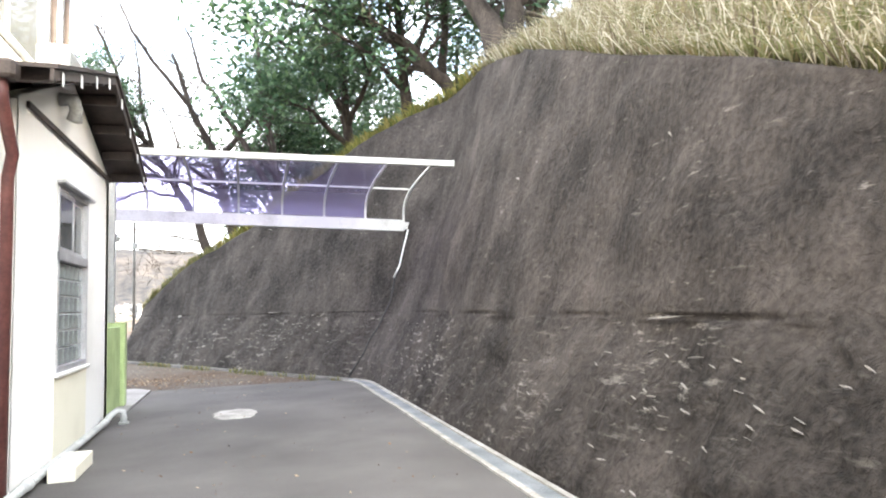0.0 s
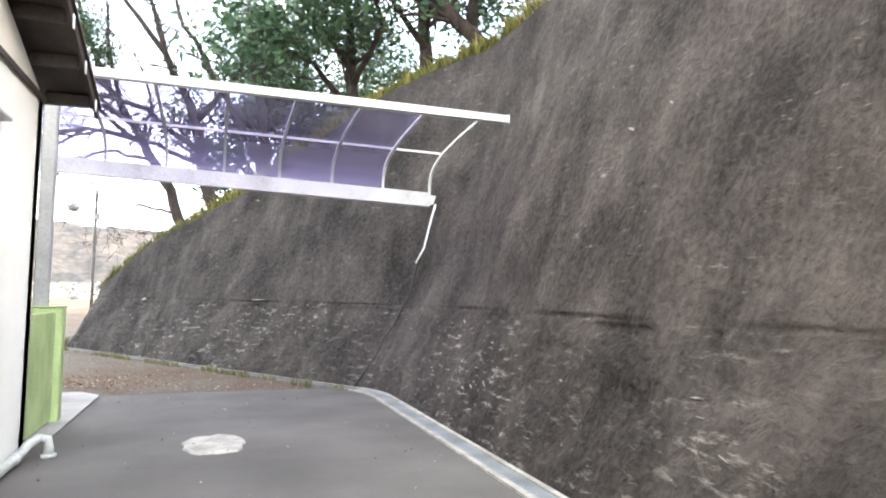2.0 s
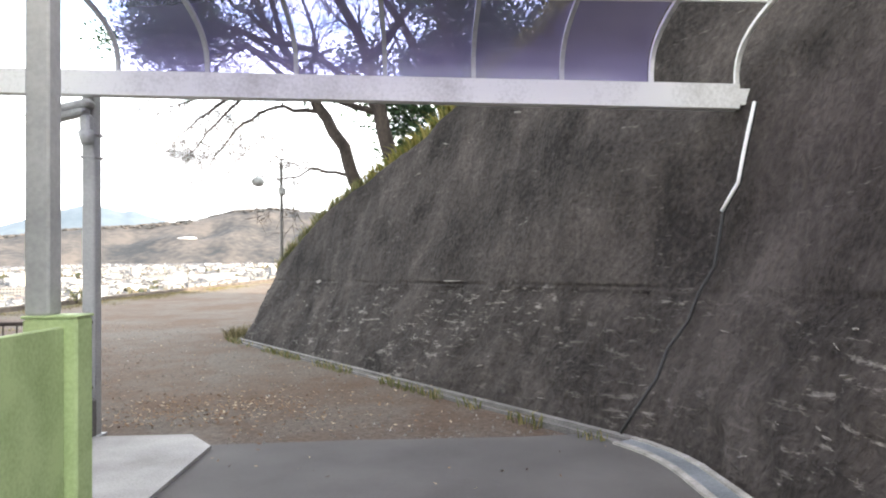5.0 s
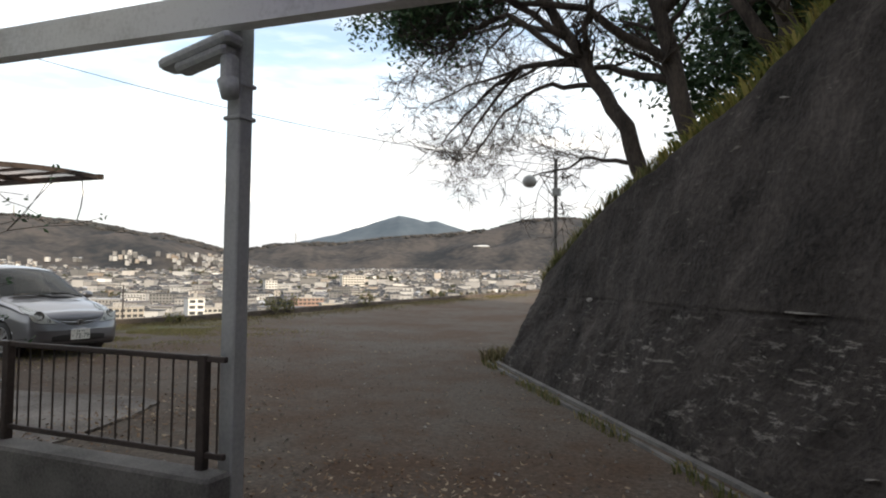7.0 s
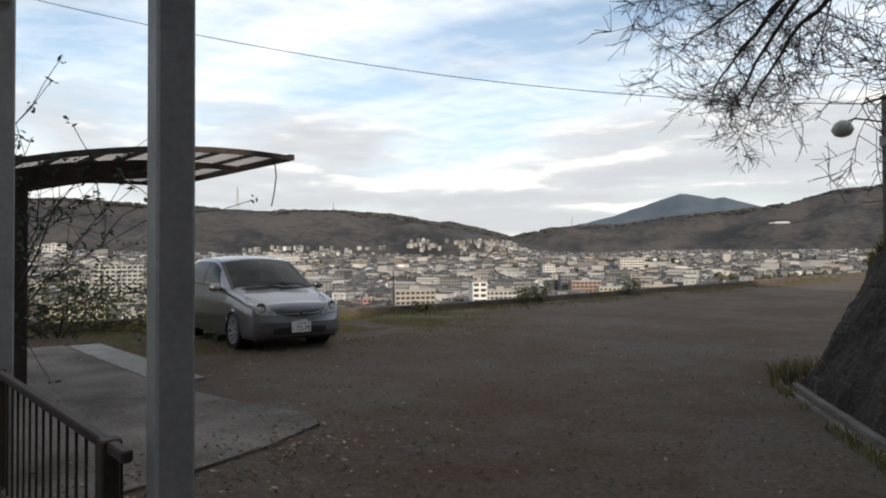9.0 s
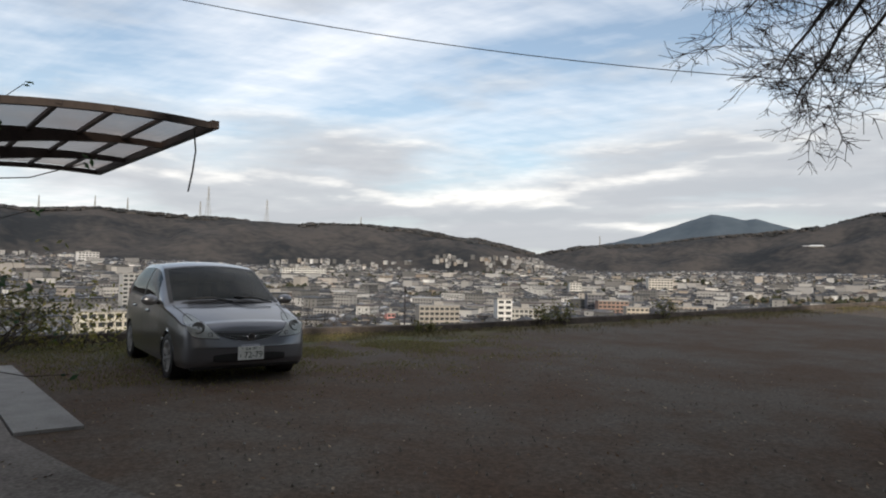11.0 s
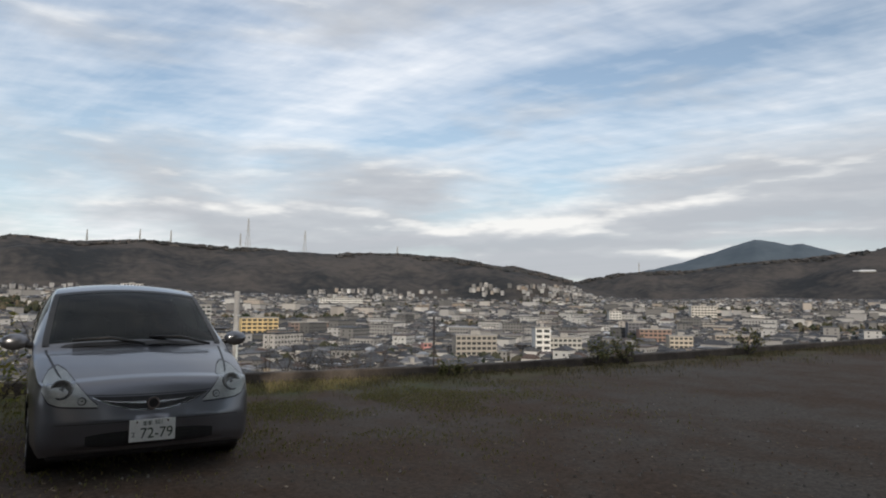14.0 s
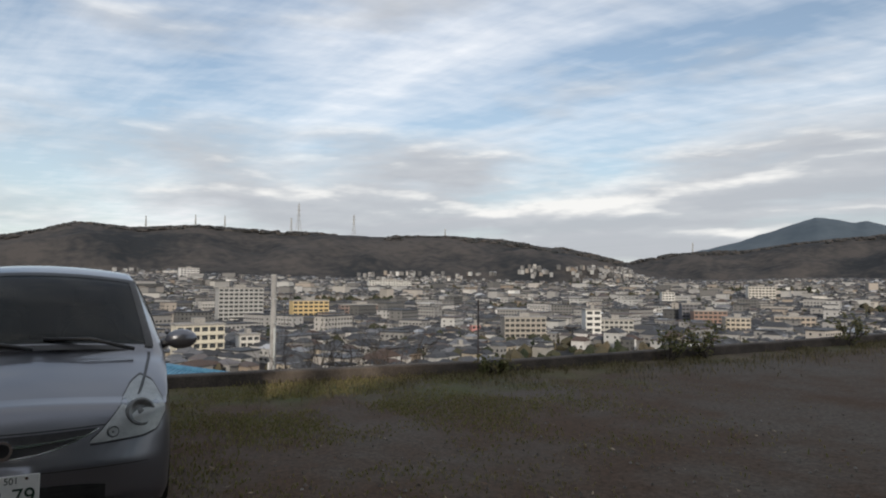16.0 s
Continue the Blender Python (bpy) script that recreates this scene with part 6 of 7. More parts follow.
for px, r, w, d, h, fl, ba, col, lab in (
        (352, 290, 19, 10, 18, 5, 6, (0.62, 0.58, 0.48), "cream five-storey apartment block in the valley"),
        (425, 520, 33, 12, 31, 10, 9, (0.42, 0.42, 0.41), "tall grey apartment slab with pale side"),
        (548, 560, 30, 14, 20, 6, 7, (0.62, 0.47, 0.24), "yellow ochre apartment block in the valley"),
        (440, 310, 8.5, 9, 12, 4, 3, (0.66, 0.64, 0.6), "narrow white town building with dark windows"),
        (640, 620, 41, 12, 13, 4, 11, (0.25, 0.19, 0.17), "dark brick apartment row in the valley"),
        (925, 395, 25, 11, 16, 5, 8, (0.36, 0.33, 0.29), "grey-brown apartment block in the valley"),
        (1045, 396, 9, 10, 21, 6, 2, (0.72, 0.71, 0.68), "slim white apartment tower"),
        (1085, 405, 20, 11, 15, 5, 7, (0.44, 0.43, 0.40), "grey apartment block with balconies"),
        (690, 1090, 72, 14, 15, 4, 16, (0.7, 0.69, 0.66), "long white school building"),
        (335, 1180, 30, 16, 20, 5, 6, (0.72, 0.71, 0.7), "white hospital-like building far off"),
        (840, 415, 5.5, 7, 10, 3, 2, (0.55, 0.27, 0.25), "small pink town building"),
        (813, 293, 7.5, 8, 8, 3, 3, (0.7, 0.69, 0.67), "small white town building"),
        (1300, 465, 15, 10, 15, 5, 5, (0.5, 0.44, 0.36), "beige apartment block in the valley"),
        (1252, 540, 24, 12, 16, 5, 7, (0.3, 0.2, 0.16), "brick-red apartment block in the valley"),
        (1216, 560, 12, 10, 20, 7, 4, (0.16, 0.16, 0.18), "dark grey apartment tower"),
        (1400, 520, 26, 12, 14, 4, 8, (0.42, 0.36, 0.3), "brown apartment row near the hills"),
        (1180, 780, 14, 10, 18, 6, 4, (0.66, 0.65, 0.62), "white apartment block among small houses"),
        (1345, 860, 30, 12, 20, 6, 8, (0.6, 0.57, 0.52), "pale apartment block near the hills"),
        (590, 500, 16, 10, 12, 4, 5, (0.55, 0.5, 0.4), "cream town building among small houses"),
        (745, 470, 18, 10, 9, 3, 6, (0.3, 0.3, 0.3), "low grey town building")):
    flats(px_yaw(px), r, w, d, h, fl, ba, col, lab)


def pylon(px, r, h, base):
    yaw = px_yaw(px)
    x, y = CX - r * math.sin(radians(yaw)), CY + r * math.cos(radians(yaw))
    g_ = Geo()
    for sx, sy in ((-1, -1), (1, -1), (1, 1), (-1, 1)):
        g_.tube([(sx * h * 0.075, sy * h * 0.075, -8), (sx * h * 0.02, sy * h * 0.02, h * 0.6), (sx * 0.5, sy * 0.5, h)], 0.55, 4)
    for q in range(7):
        f, f2 = q / 7, (q + 1) / 7
        w0, w1 = h * 0.075 * (1 - f * 0.9), h * 0.075 * (1 - f2 * 0.9)
        g_.tube([(-w0, -w0, h * f * 0.85), (w1, -w1, h * f2 * 0.85)], 0.3, 3)
        g_.tube([(w0, w0, h * f * 0.85), (-w1, w1, h * f2 * 0.85)], 0.3, 3)
    p0 = thing("power_pylon", "distant steel lattice power pylon on the ridge", "pylon", x, y, base, 20, group="pylons on the ridge")
    part("tower", g_, M_GREY_POST, p0)
    g_ = Geo()
    for f, w in ((0.62, 0.11), (0.76, 0.10), (0.9, 0.085)):
        g_.bar((-h * w, 0, h * f), (h * w, 0, h * f), 0.8, 0.9)
    part("cross_arm", g_, M_GREY_POST, p0)


for px, h in ((257, 38), (345, 36), (397, 38), (515, 45), (528, 90), (626, 66), (788, 30), (1227, 40)):
    yw = px_yaw(px)
    D = 1900 if px < 1100 else 2350
    pylon(px, D, h, terrain_z(D, yw) - 2)


# ---- just below the lot ----
def below(px, r, drop):
    yw = px_yaw(px)
    return -4.5 - r * math.sin(radians(yw)), 17.5 + r * math.cos(radians(yw))


M_BLUETILE = material("blue_glazed_tile", (0.03, 0.10, 0.17), (0.07, 0.2, 0.31), 0.35, 4, 30, 0.1, vary=0.15, dist=0.01)
x, y = below(318, 36, 0)
bh = thing("tiled_house", "house below the lot with a blue glazed tile roof", "house", x, y, -9.0, 20)
g = Geo()
g.box(-4.2, 4.2, -3.0, 3.0, -4, 4.4)
part("wall", g, M_STUCCO, bh)
for sgn in (-1, 1):
    g = Geo()
    rows = []
    for i in range(58):
        u = -4.8 + 9.6 * i / 57
        rows.append([(u, sgn * (3.6 - 3.6 * j / 12), 4.35 + 1.75 * j / 12 + 0.035 * abs(math.sin(i * math.pi / 2)) + 0.03 * (j % 2)) for j in range(13)])
    if sgn > 0:
        rows = [r[::-1] for r in rows]
    g.grid(rows)
    part("roof_half", g, M_BLUETILE, bh, "blue tiled roof half")
g = Geo()
g.tube([(-4.9, 0, 6.13), (4.9, 0, 6.13)], 0.14, 8)
part("ridge_cap", g, M_BLUETILE, bh, "", True)
for sgn in (-1, 1):
    g = Geo()
    g.bar((4.85, sgn * 3.6, 4.3), (4.85, 0, 6.05), 0.08, 0.16)
    part("barge_board", g, M_WHITE, bh)

x, y = below(488, 34, 0)
up = thing("utility_pole", "grey concrete utility pole rising from below the lot", "utility pole", x, y, -10)
g = Geo()
g.tube([(0, 0, -3), (0, 0, 11.85)], [0.19, 0.14], 12)
part("shaft", g, M_CONCRETE, up, "", True)
for z in (10.6, 9.4):
    g = Geo()
    g.bar((-0.5, 0, z), (0.5, 0, z), 0.07, 0.07)
    part("cross_arm", g, M_GREY_POST, up)
g = Geo()
g.tube([(0.22, 0, 6.0), (0.22, 0, 9.2)], 0.06, 8)
part("conduit", g, M_PIPE, up, "", True)
x, y = below(849, 24, 0)
g = Geo()
g.tube([(x, y, -9), (x, y, 0.85)], 0.032, 6)
single("thin_pole", g, M_BROWN, "thin dark pole standing below the lot", "pole", smooth=True)


# white-roofed sheds on the far hillside
yw_, r_ = 19.2, 1960
x, y = CX - r_ * math.sin(radians(yw_)), CY + r_ * math.cos(radians(yw_))
gh = thing("greenhouse", "long white-roofed greenhouse on the far hillside", "greenhouse", x, y, terrain_z(r_, yw_) - 4, yw_)
g = Geo()
g.box(-24, 24, -14, 14, 0, 3)
part("wall", g, M_CONCRETE, gh)
g = Geo()
g.add([(-26, -16, 3), (26, -16, 3), (26, 16, 3), (-26, 16, 3), (-20, 0, 7), (20, 0, 7)], [(0, 1, 5, 4), (2, 3, 4, 5), (1, 2, 5), (3, 0, 4), (3, 2, 1, 0)])
part("roof", g, M_WHITE, gh, "white sheet roof")


# ---- trees ----
def grow(geo, tips, p, d, length, r, level, rng, droop, split=3):
    """A limb with side limbs; tips collect the ends of the twigs."""
    n_ = 5 if level > 1 else 3
    pts, rr = [p], [r]
    for i in range(n_):
        d = (d + Vector((rng.uniform(-1, 1), rng.uniform(-1, 1), rng.uniform(-1, 1) - droop)) * (0.22 if level > 1 else 0.3)).normalized()
        p = p + d * (length / n_)
        pts.append(p)
        rr.append(max(r * (1 - 0.62 * (i + 1) / n_), 0.0038))
    geo.tube(pts, rr, 7 if r > 0.06 else (4 if r > 0.015 else 3), caps=False)
    if level == 0:
        tips.append((pts[-1], d))
        tips.append((pts[1], d))
        return
    for i in range(split + (1 if level < 3 else 0)):
        k = rng.randint(2, n_)
        side = Vector((rng.uniform(-1, 1), rng.uniform(-1, 1), rng.uniform(-0.5, 0.8))).normalized()
        dd = (d * 0.75 + side * 0.75).normalized()
        grow(geo, tips, pts[k], dd, length * rng.uniform(0.42, 0.72), max(rr[k] * 0.6, 0.0055), level - 1, rng, droop, split)


def leaf_quads(geo, spots, per, spread, size, rng):
    for p, d in spots:
        for _ in range(per):
            c = p + Vector((rng.gauss(0, spread), rng.gauss(0, spread), rng.gauss(0, spread * 0.8)))
            a_ = Vector((rng.uniform(-1, 1), rng.uniform(-1, 1), rng.uniform(-0.7, 0.7))).normalized()
            b_ = a_.orthogonal().normalized()
            b_ = (b_ + a_.cross(b_) * rng.uniform(-1, 1)).normalized()
            s_ = size * rng.uniform(0.6, 1.3)
            geo.add([c - a_ * s_, c + b_ * s_ * 0.42, c + a_ * s_, c - b_ * s_ * 0.42], [(0, 1, 2, 3)])


def tree(label, x, y, limbs, seed, level=3, leaf=None, per=3, spread=0.22, size=0.07, droop=0.0, z=None, split=3, name="tree", reach=1.0):
    """limbs: guide points of each main limb relative to the base, its radius, and whether it carries leaves."""
    rng = random.Random(seed)
    z0 = hill(x, y)[0] - 0.15 if z is None else z
    t_ = thing(name, label, "tree", x, y, z0)
    trunk, tips = Geo(), []
    leafy = []
    for pts, r, has in limbs:
        pts = [Vector(q) for q in pts]
        fine = []
        for a_, b_ in zip(pts, pts[1:]):
            for i in range(4):
                fine.append(a_.lerp(b_, i / 4) + Vector((rng.uniform(-1, 1), rng.uniform(-1, 1), rng.uniform(-1, 1))) * 0.05 * (1 if fine else 0))
        fine.append(pts[-1])
        n_ = len(fine)
        rr = [r * (1 - 0.75 * i / (n_ - 1)) for i in range(n_)]
        trunk.tube(fine, rr, 9, caps=True)
        own = []
        for k in range(max(2, n_ // 3), n_):
            for _ in range(2):
                d = (fine[k] - fine[k - 1]).normalized()
                side = Vector((rng.uniform(-1, 1), rng.uniform(-1, 1), rng.uniform(-0.6, 0.8))).normalized()
                grow(trunk, own, fine[k], (d * 0.7 + side * 0.8).normalized(), rng.uniform(0.7, 1.35) * reach * (0.62 + 0.1 * level), max(rr[k] * 0.4, 0.006), level - 1, rng, droop, split)
        tips += own
        if has:
            leafy += own
    part("trunk", trunk, M_BARK, t_, "", True)
    if leaf is not None and leafy:
        gl = Geo()
        leaf_quads(gl, leafy, per, spread, size, rng)
        part("crown", gl, leaf, t_)
    return t_


# spreading tree at the end of the slope: long low limbs reach over the lot
tree("spreading half-bare tree with long drooping limbs over the slope", 0.75, 19.5, [
    ([(0, 0, 0), (-0.5, -0.1, 1.2), (-1.1, 0, 2.3), (-1.9, 0.2, 3.5), (-2.5, 0.3, 5.0), (-3.1, 0.4, 6.6)], 0.14, False),
    ([(-1.1, 0, 2.3), (-2.6, 1.8, 2.9), (-4.2, 3.6, 2.8), (-5.5, 5.0, 2.3)], 0.06, False),
    ([(-1.4, 0, 2.7), (-2.8, 2.0, 3.9), (-4.5, 4.0, 4.4), (-5.9, 5.5, 4.3)], 0.06, False),
    ([(-2.6, 1.8, 2.9), (-3.9, 2.4, 2.9), (-5.2, 3.1, 2.6)], 0.035, False),
    ([(-2.6, 1.8, 2.9), (-4.3, 3.9, 2.3), (-5.4, 5.3, 1.8)], 0.04, False),
    ([(-2.8, 2.0, 3.9), (-3.8, 3.4, 3.9), (-4.9, 5.0, 3.4)], 0.035, False),
    ([(-0.9, 0, 1.9), (-2.0, 0.8, 2.2), (-2.9, 1.4, 1.9), (-3.6, 1.9, 1.2)], 0.045, False),
    ([(-1.2, 0, 2.3), (-2.2, -0.4, 3.0), (-2.8, -0.3, 2.9), (-3.6, -0.4, 2.4)], 0.055, False),
    ([(-1.4, 0, 2.7), (-2.4, -0.2, 3.4), (-3.1, -0.1, 3.6), (-3.9, 0.0, 3.4)], 0.055, True),
    ([(-1.5, 0, 2.8), (-2.0, 0.5, 4.4), (-2.2, 0.8, 6.4)], 0.07, False),
    ([(-1.1, 0, 2.3), (-0.9, -0.6, 3.2), (-1.3, -1.0, 4.2)], 0.05, False),
    ([(-1.9, 0.2, 3.5), (-2.6, -0.4, 3.9), (-3.2, -0.6, 4.3)], 0.05, True),
    ([(-0.3, 0, 0.7), (-1.0, 0.4, 0.9), (-1.9, 0.5, 0.7)], 0.04, False)], 3, 3, M_LEAF, 9, 0.16, 0.05, 0.03, split=5, reach=0.75)
tree("half-bare tree with a leaning trunk and dark leaves high up", 1.35, 19.7, [
    ([(0, 0, 0), (-0.3, 0, 1.5), (-0.6, 0.1, 3.0), (-1.4, 0.2, 4.6), (-1.8, 0.3, 6.0)], 0.18, False),
    ([(-0.5, 0, 2.2), (-1.6, -0.3, 3.0), (-2.9, -0.4, 3.3), (-3.9, -0.5, 3.2)], 0.08, False),
    ([(-0.4, 0, 1.9), (-1.5, 0.8, 2.5), (-2.8, 1.6, 2.9), (-4.2, 2.4, 2.7)], 0.07, False),
    ([(-1.4, 0.2, 4.6), (-2.6, 0.3, 6.2), (-3.4, 0.4, 7.8)], 0.07, False),
    ([(-0.6, 0.1, 3.0), (0.3, 0.3, 4.2), (0.6, 0.4, 5.6)], 0.1, True)], 8, 3, M_LEAF, 6, 0.2, 0.06, split=4, reach=0.8)
tree("tall bare tree above the slope", 2.3, 19.2, [
    ([(0, 0, 0), (0.05, 0.1, 2.0), (-0.3, 0.3, 4.0), (-0.5, 0.5, 6.5)], 0.16, False),
    ([(0, 0.05, 1.6), (-0.9, 0.3, 3.2), (-1.9, 0.5, 4.9), (-2.4, 0.6, 6.4)], 0.1, False)], 21, 3)
tree("tall evergreen tree with dense green crown", 3.5, 22.6, [
    ([(0, 0, 0), (0.1, 0, 2), (0, 0.1, 4.2), (0.1, 0, 7.2)], 0.2, True),
    ([(0, 0, 1.8), (-1.2, 0, 2.8), (-2.2, 0.1, 4.0)], 0.09, True),
    ([(0, 0, 2.4), (1.2, 0.1, 3.3), (2.0, 0, 4.6)], 0.09, True),
    ([(0, 0, 3.2), (-0.9, -0.4, 4.6), (-1.2, -0.5, 6.0)], 0.09, True)], 31, 3, M_LEAF, 15, 0.3, 0.085)
tree("evergreen tree beside the tall one", 5.6, 23.5, [
    ([(0, 0, 0), (-0.1, 0, 2.2), (0.1, 0.1, 5.0), (0, 0, 7.6)], 0.18, True),
    ([(0, 0, 2.0), (-1.3, 0.3, 3.4), (-1.8, 0.3, 5.0)], 0.09, True),
    ([(0, 0, 3.0), (1.0, 0.3, 4.4), (1.4, 0.3, 6.0)], 0.08, True)], 37, 3, M_LEAF, 13, 0.3, 0.085)
tree("bare tree with many upright limbs", 2.9, 25.0, [
    ([(0, 0, 0), (-0.1, 0, 2.5), (-0.6, 0.2, 5.0), (-0.7, 0.1, 8.0)], 0.15, False),
    ([(-0.1, 0, 2.2), (0.7, 0.1, 4.4), (1.0, 0.2, 7.0)], 0.09, False),
    ([(-0.3, 0, 3.2), (-1.4, 0.1, 5.4), (-2.2, 0.1, 7.4)], 0.09, False)], 43, 3)
tree("thick forked trunk on the rim of the slope", 6.15, 11.7, [
    ([(0, 0, 0), (-0.25, 0.3, 1.0), (-0.9, 0.7, 2.3), (-1.5, 1.0, 4.0)], 0.3, False),
    ([(0.1, 0.1, 0), (0.15, 0.1, 1.2), (0.1, 0.3, 2.8), (0.6, 0.4, 5.0)], 0.26, True),
    ([(-0.9, 0.7, 2.3), (-2.0, 1.2, 2.7), (-3.2, 1.8, 2.6)], 0.08, False)], 47, 3, M_LEAF, 5, 0.25, 0.08)
tree("leaning tree with a low mossy limb", 6.4, 14.6, [
    ([(0, 0, 0), (-0.6, 0.2, 0.7), (-1.5, 0.3, 1.6), (-2.6, 0.6, 2.2), (-4.0, 0.8, 2.5)], 0.19, False),
    ([(-0.6, 0.2, 0.7), (-0.5, 0.2, 2.4), (-0.2, 0.3, 4.8)], 0.12, True)], 53, 3, M_LEAF, 5, 0.25, 0.08)
for k, (x, y) in enumerate(((5.2, 15.5), (4.1, 17.2))):
    tree("dense evergreen tree leaning out over the slope", x, y, [
        ([(0, 0, 0), (-0.1, 0, 1.8), (-0.3, 0, 3.8), (-0.3, 0, 6.6)], 0.17, True),
        ([(0, 0, 1.3), (-1.0, -0.7, 2.0), (-2.2, -1.4, 2.3)], 0.08, True),
        ([(-0.1, 0, 2.2), (-1.3, -0.6, 3.4), (-2.7, -1.5, 4.0)], 0.08, True),
        ([(-0.1, 0, 1.9), (0.3, -0.9, 3.0), (-0.4, -1.9, 4.1)], 0.08, True)], 160 + k, 2, M_LEAF, 14, 0.34, 0.10)
# the last five are added out of view to block the low sun
for k, (x, y) in enumerate(((8.2, 15.2), (9.6, 17.6), (7.4, 18.6), (10.5, 13.2), (9.0, 6.2), (12.5, 9.5), (13.5, 4.5), (14.0, -1.5), (15.0, -8.0))):
    tree("dark evergreen tree above the slope, shading the lot", x, y, [
        ([(0, 0, 0), (0.1, 0, 2.2), (0, 0.1, 4.6), (0.1, 0, 7.0)], 0.19, True),
        ([(0, 0, 1.6), (-1.1, 0.2, 2.6), (-1.9, 0.3, 4.0)], 0.09, True),
        ([(0, 0, 2.0), (0.9, -0.6, 3.2), (1.4, -0.9, 4.8)], 0.09, True)], 60 + k, 2, M_LEAF, 12, 0.36, 0.11)

# bushes: behind the carport, bare shrubs under the parapet, weeds on it
def bush(label, x, y, z, w, h, n_, leaf, seed, size=0.05, level=1):
    rng = random.Random(seed)
    b = thing("bush", label, "bush", x, y, z)
    g_, tips = Geo(), []
    for _ in range(n_):
        a_ = rng.uniform(0, 2 * math.pi)
        d = Vector((math.cos(a_) * w / h, math.sin(a_) * w / h, 1.0)) * rng.uniform(0.6, 1.0)
        grow(g_, tips, Vector((math.cos(a_) * w * 0.25 * rng.random(), math.sin(a_) * w * 0.25 * rng.random(), 0)), d.normalized(), h * rng.uniform(0.5, 0.9), 0.018, level, rng, 0.0, 3)
    part("branchwork", g_, M_TWIG, b)
    if leaf is not None:
        gl = Geo()
        leaf_quads(gl, tips, 4, w * 0.12 if size > 0.035 else 0.03, size, rng)
        part("foliage", gl, leaf, b)


for k, (x, y, w, h) in enumerate(((-13.2, 15.2, 1.4, 1.3), (-14.2, 16.6, 1.6, 1.7), (-13.6, 13.4, 1.3, 1.2), (-15.0, 14.6, 1.6, 1.8), (-12.9, 12.2, 1.2, 1.2))):
    bush("unkempt green and brown bush beyond the carport", x, y, -0.05 if x > -13.9 else -0.75, w, h, 26, M_LEAF_Y if k % 2 else M_GRASS_GREEN, 80 + k, 0.06)
for k, (px, r) in enumerate(((535, 13.5), (560, 14.5), (590, 13.2), (620, 14.2), (650, 13.6), (680, 14.6), (700, 13.8))):
    x, y = below(px, r, 0)
    bush("bare twiggy shrub growing below the parapet", x, y, -1.6, 0.5, 2.0, 10, None, 95 + k)
for k, (y, h) in enumerate(((27.6, 0.5), (28.4, 0.65), (32.5, 0.6), (24.0, 0.3))):
    bush("small green weed beside the parapet", parapet_x(y) + 0.3, y, ground_z(0, y) - 0.02, 0.28, h, 9, M_GRASS_GREEN, 110 + k, 0.045)
for k in range(9):
    u = k / 8
    x, y = -0.2 - 1.35 * u + 0.6, 19.0 + 1.5 * u + 0.9
    bush("green leafy plant along the rim of the slope", x + 0.3, y, hill(x + 0.3, y)[0] - 0.1, 0.3, 0.55, 8, M_LEAF, 130 + k, 0.05)
bush("straggly shrub with small dark leaves behind the railing", -6.7, 13.0, 0.0, 0.4, 2.5, 9, M_LEAF, 150, 0.034, 2)
bush("straggly shrub with small dark leaves behind the railing", -7.4, 12.95, 0.0, 0.4, 2.3, 9, M_LEAF, 151, 0.034, 2)

# ---- grass, leaves, stones ----
def blades(spots, hmin, hmax, width, lean, seed):
    rng = random.Random(seed)
    g_ = Geo()
    for x, y, z in spots:
        h = rng.uniform(hmin, hmax)
        a_ = rng.uniform(0, 2 * math.pi)
        ux, uy = math.cos(a_), math.sin(a_)
        l_ = lean * rng.uniform(0.3, 1.2) * h
        b_ = rng.uniform(0, 2 * math.pi)
        lx, ly = math.cos(b_) * l_ - 0.25 * l_, math.sin(b_) * l_
        w = width * rng.uniform(0.6, 1.4)
        g_.add([(x - ux * w, y - uy * w, z - 0.03), (x + ux * w, y + uy * w, z - 0.03), (x + lx * 0.4 + ux * w * 0.8, y + ly * 0.4 + uy * w * 0.8, z + h * 0.6),
                (x + lx * 0.4 - ux * w * 0.8, y + ly * 0.4 - uy * w * 0.8, z + h * 0.6), (x + lx, y + ly, z + h * (1 - 0.3 * lean))], [(0, 1, 2, 3), (3, 2, 4)])
    return g_


rng = random.Random(7)
def rim_spots(n_, s0, s1, dmax, power=1.5):
    out = []
    cols = [p for p in LINE if s0 <= p[2] <= s1]
    while len(out) < n_:
        px, py, s_, nx, ny = rng.choice(cols)
        d = batter(lerp(RIM, s_)) + 0.05 + dmax * rng.random() ** power
        x, y = px + nx * d, py + ny * d
        z, past = hill(x, y)
        out.append((x, y, z if past > 0 else lerp(RIM, s_)))
    return out


single("dry_grass", blades(rim_spots(26000, 0.5, 11.5, 5.0), 0.10, 0.42, 0.006, 1.3, 1), M_GRASS_DRY, "tall dry straw-coloured grass above the slope", "grass", "stuff")
single("rim_grass", blades(rim_spots(9000, 0.5, 12.5, 0.6), 0.05, 0.22, 0.008, 0.7, 2), M_GRASS_GREEN, "short green grass along the rim", "grass", "stuff")
single("rim_plants", blades(rim_spots(6000, 11.0, 18.5, 0.55), 0.1, 0.34, 0.014, 0.8, 3), M_LEAF_Y, "yellow-green plants along the rim of the slope", "plants", "stuff")
single("rim_plants", blades(rim_spots(2600, 18.5, 22.5, 0.5), 0.1, 0.3, 0.010, 0.5, 4), M_GRASS_GREEN, "green plants along the low end of the slope", "plants", "stuff")
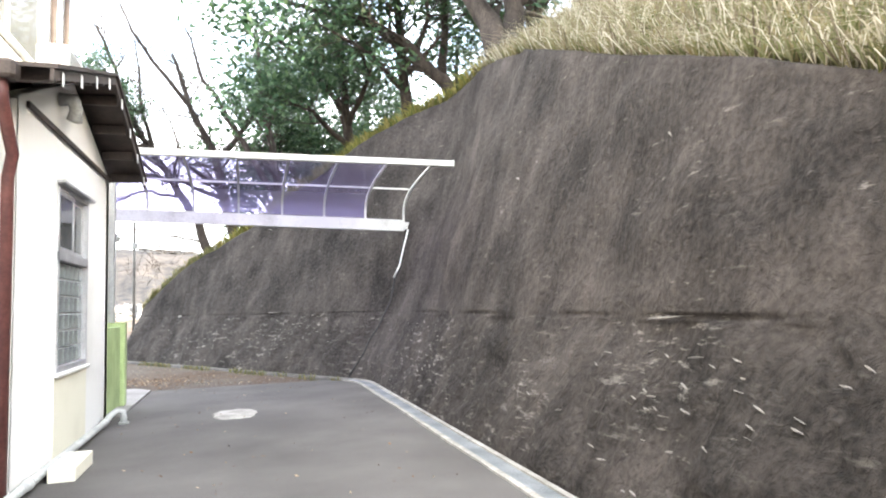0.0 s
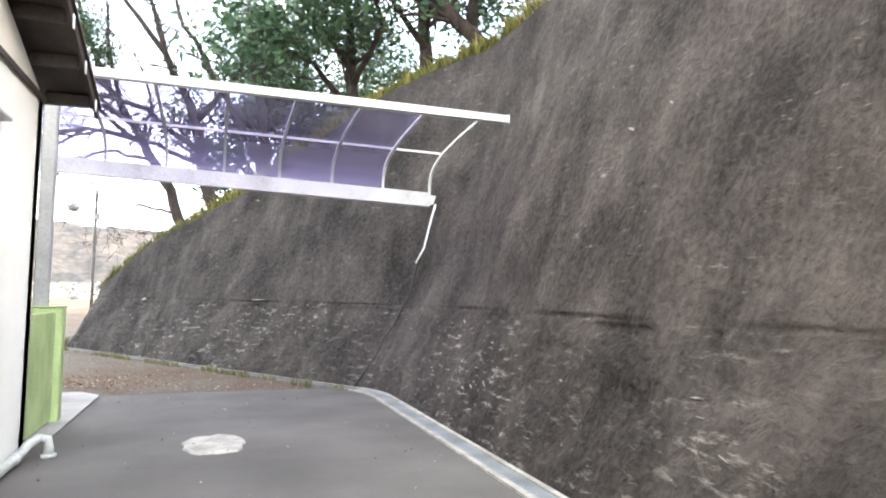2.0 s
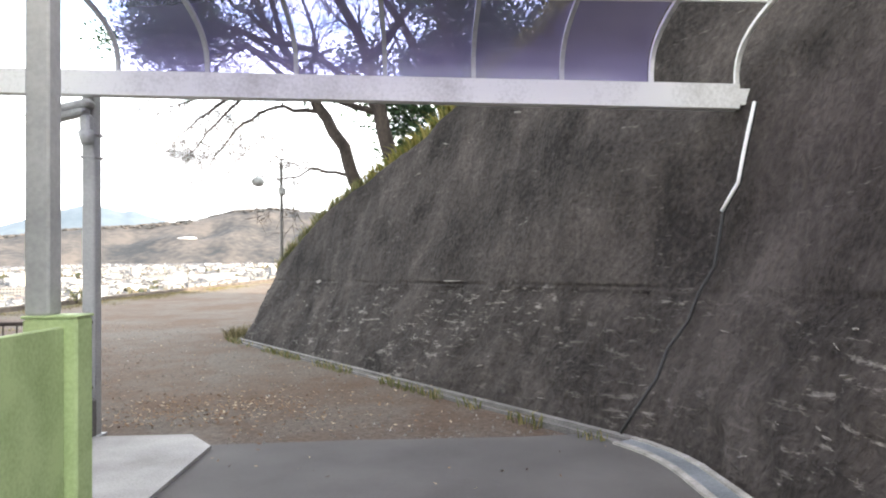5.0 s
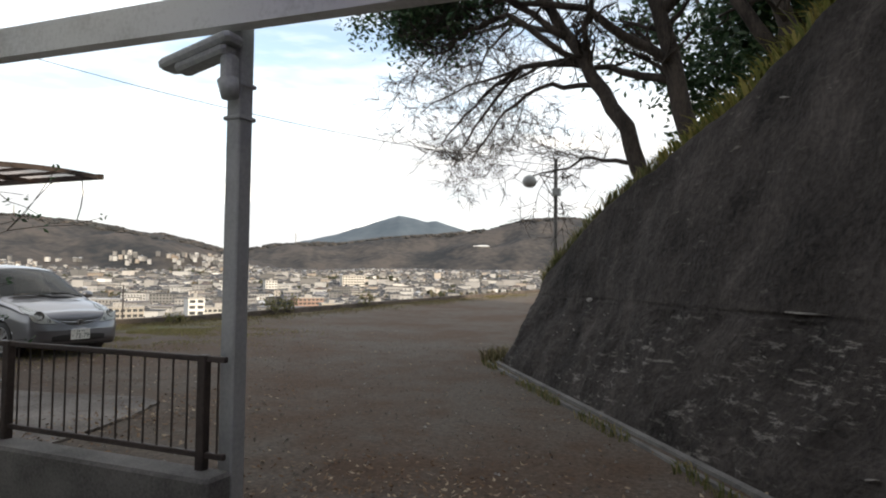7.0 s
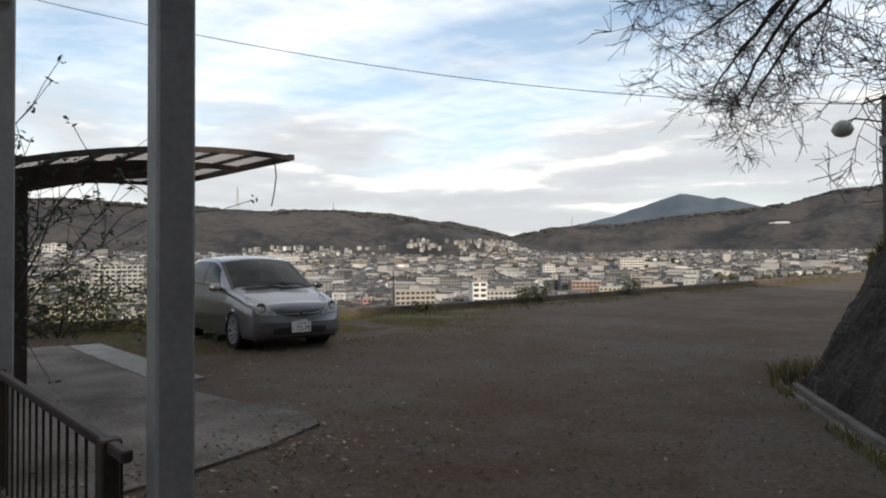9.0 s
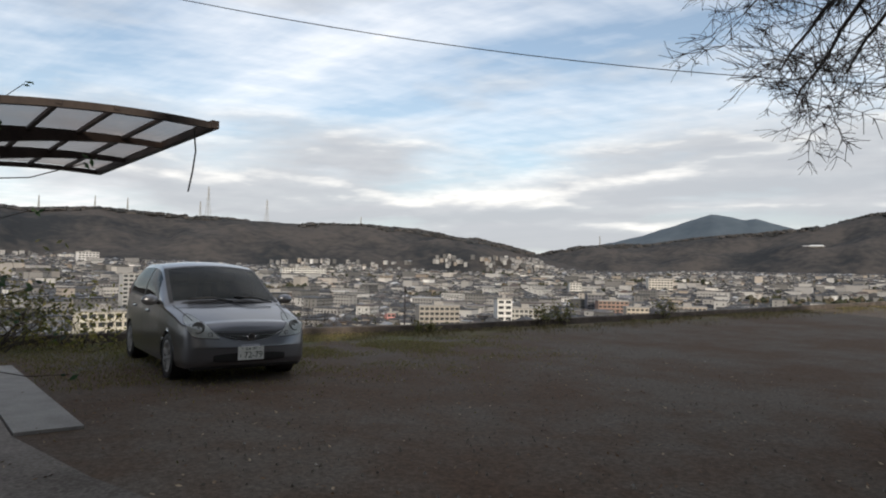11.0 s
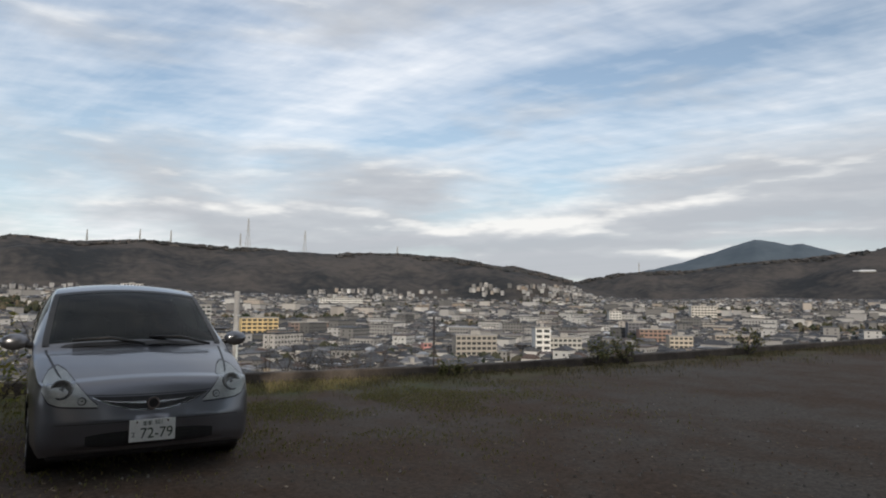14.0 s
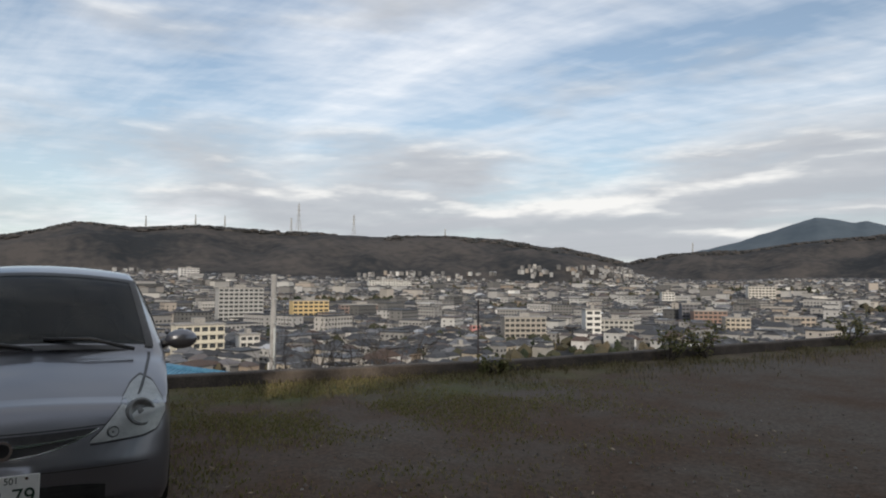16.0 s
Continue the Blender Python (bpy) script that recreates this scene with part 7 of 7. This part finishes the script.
single("nose_weeds", blades([(p[0] - p[3] * rng.uniform(0, 0.35), p[1] - p[4] * rng.uniform(0, 0.35), 0) for p in LINE if 21.6 < p[2] < 25.5 for _ in range(30)], 0.06, 0.32, 0.006, 0.7, 5), M_GRASS_EDGE, "brown weeds at the end of the slope", "weeds", "stuff")
spots = []
for _ in range(15000):
    y = rng.uniform(15.5, 45)
    x = parapet_x(y) + 0.12 + abs(rng.gauss(0, 0.8))
    if fbm(x * 0.9, y * 0.9, 6, 3) < -0.15:
        continue
    spots.append((x, y, ground_z(x, y)))
single("edge_grass", blades(spots, 0.03, 0.11, 0.005, 0.8, 6), M_GRASS_EDGE, "thin dry grass along the parapet", "grass", "stuff")
spots = []
for _ in range(45000):
    x, y = rng.gauss(-11.4, 1.6), rng.gauss(20.4, 2.2)
    if x < parapet_x(y) + 0.15 or fbm(x * 0.8, y * 0.8, 16, 3) < rng.uniform(-0.35, 0.35):
        continue
    spots.append((x, y, 0))
for _ in range(5000):
    x, y = rng.uniform(-13.6, -8.9), rng.uniform(15.5, 18.5)
    if x > parapet_x(y) + 0.15:
        spots.append((x, y, 0))
single("lot_grass", blades(spots, 0.010, 0.026, 0.006, 1.9, 8), M_GRASS_LOT, "worn green grass beside the parked car", "grass", "stuff")
spots = []
for p in LINE:
    if 12.3 < p[2] < 21.5 and fbm(p[2] * 1.2, 0, 5, 2) > -0.1:
        for _ in range(9):
            d = rng.uniform(-0.36, -0.22)
            spots.append((p[0] + p[3] * d, p[1] + p[4] * d, 0))
single("drain_weeds", blades(spots, 0.03, 0.13, 0.007, 0.8, 9), M_GRASS_GREEN, "small weeds along the drain", "weeds", "stuff")

g = Geo()
def litter(n_, fx, fy, size):
    for _ in range(n_):
        x, y = fx(), fy()
        if x > 3.2 or (y < 12.9 and x < 0.1):
            continue
        a_ = rng.uniform(0, 6.28)
        s_ = size * rng.uniform(0.5, 1.3)
        c_, q = math.cos(a_) * s_, math.sin(a_) * s_
        z = ground_z(x, y) + 0.012
        g.add([(x - c_, y - q, z), (x + q * 0.5, y - c_ * 0.5, z + rng.uniform(0, 0.012)), (x + c_, y + q, z + rng.uniform(0, 0.02)), (x - q * 0.5, y + c_ * 0.5, z)], [(0, 1, 2, 3)])
litter(900, lambda: rng.gauss(-0.4, 0.7), lambda: rng.gauss(13.5, 0.5), 0.022)
litter(700, lambda: rng.gauss(-3.6, 0.5), lambda: rng.gauss(14.4, 0.9), 0.025)
litter(1500, lambda: rng.uniform(-10, 2.5), lambda: rng.uniform(12.6, 24), 0.02)
litter(160, lambda: rng.uniform(0.1, 3.1), lambda: rng.uniform(2, 12), 0.015)
single("fallen_leaves", g, M_DEAD_LEAF, "scattered brown fallen leaves on the ground", "leaves", "stuff")
M_PEBBLE = island_material("pebbles", [(0.0, (0.11, 0.095, 0.08)), (0.6, (0.17, 0.15, 0.125)), (0.95, (0.20, 0.185, 0.165)), (1.0, (0.36, 0.34, 0.31))], 0.9)
g = Geo()
for _ in range(5000):
    y = 12.35 + 13 * rng.random() ** 1.6
    x = rng.uniform(-11.5, 3.0)
    n_ = 0.841 * x + 0.542 * y
    if n_ > 9.0 or (y < 15.5 and x < -3.7) or (y < 12.9 and x < 0.1):
        continue
    s_ = rng.uniform(0.005, 0.017)
    a_ = rng.uniform(0, 6.28)
    z = ground_z(x, y)
    vs = [(x + s_ * rng.uniform(0.7, 1.3) * math.cos(a_ + 1.2566 * i), y + s_ * rng.uniform(0.7, 1.3) * math.sin(a_ + 1.2566 * i), z - 0.004) for i in range(5)] + [(x, y, z + s_ * rng.uniform(0.6, 1.1))]
    g.add(vs, [(i, (i + 1) % 5, 5) for i in range(5)])
single("pebbles", g, M_PEBBLE, "loose gravel stones on the ground", "gravel", "stuff")
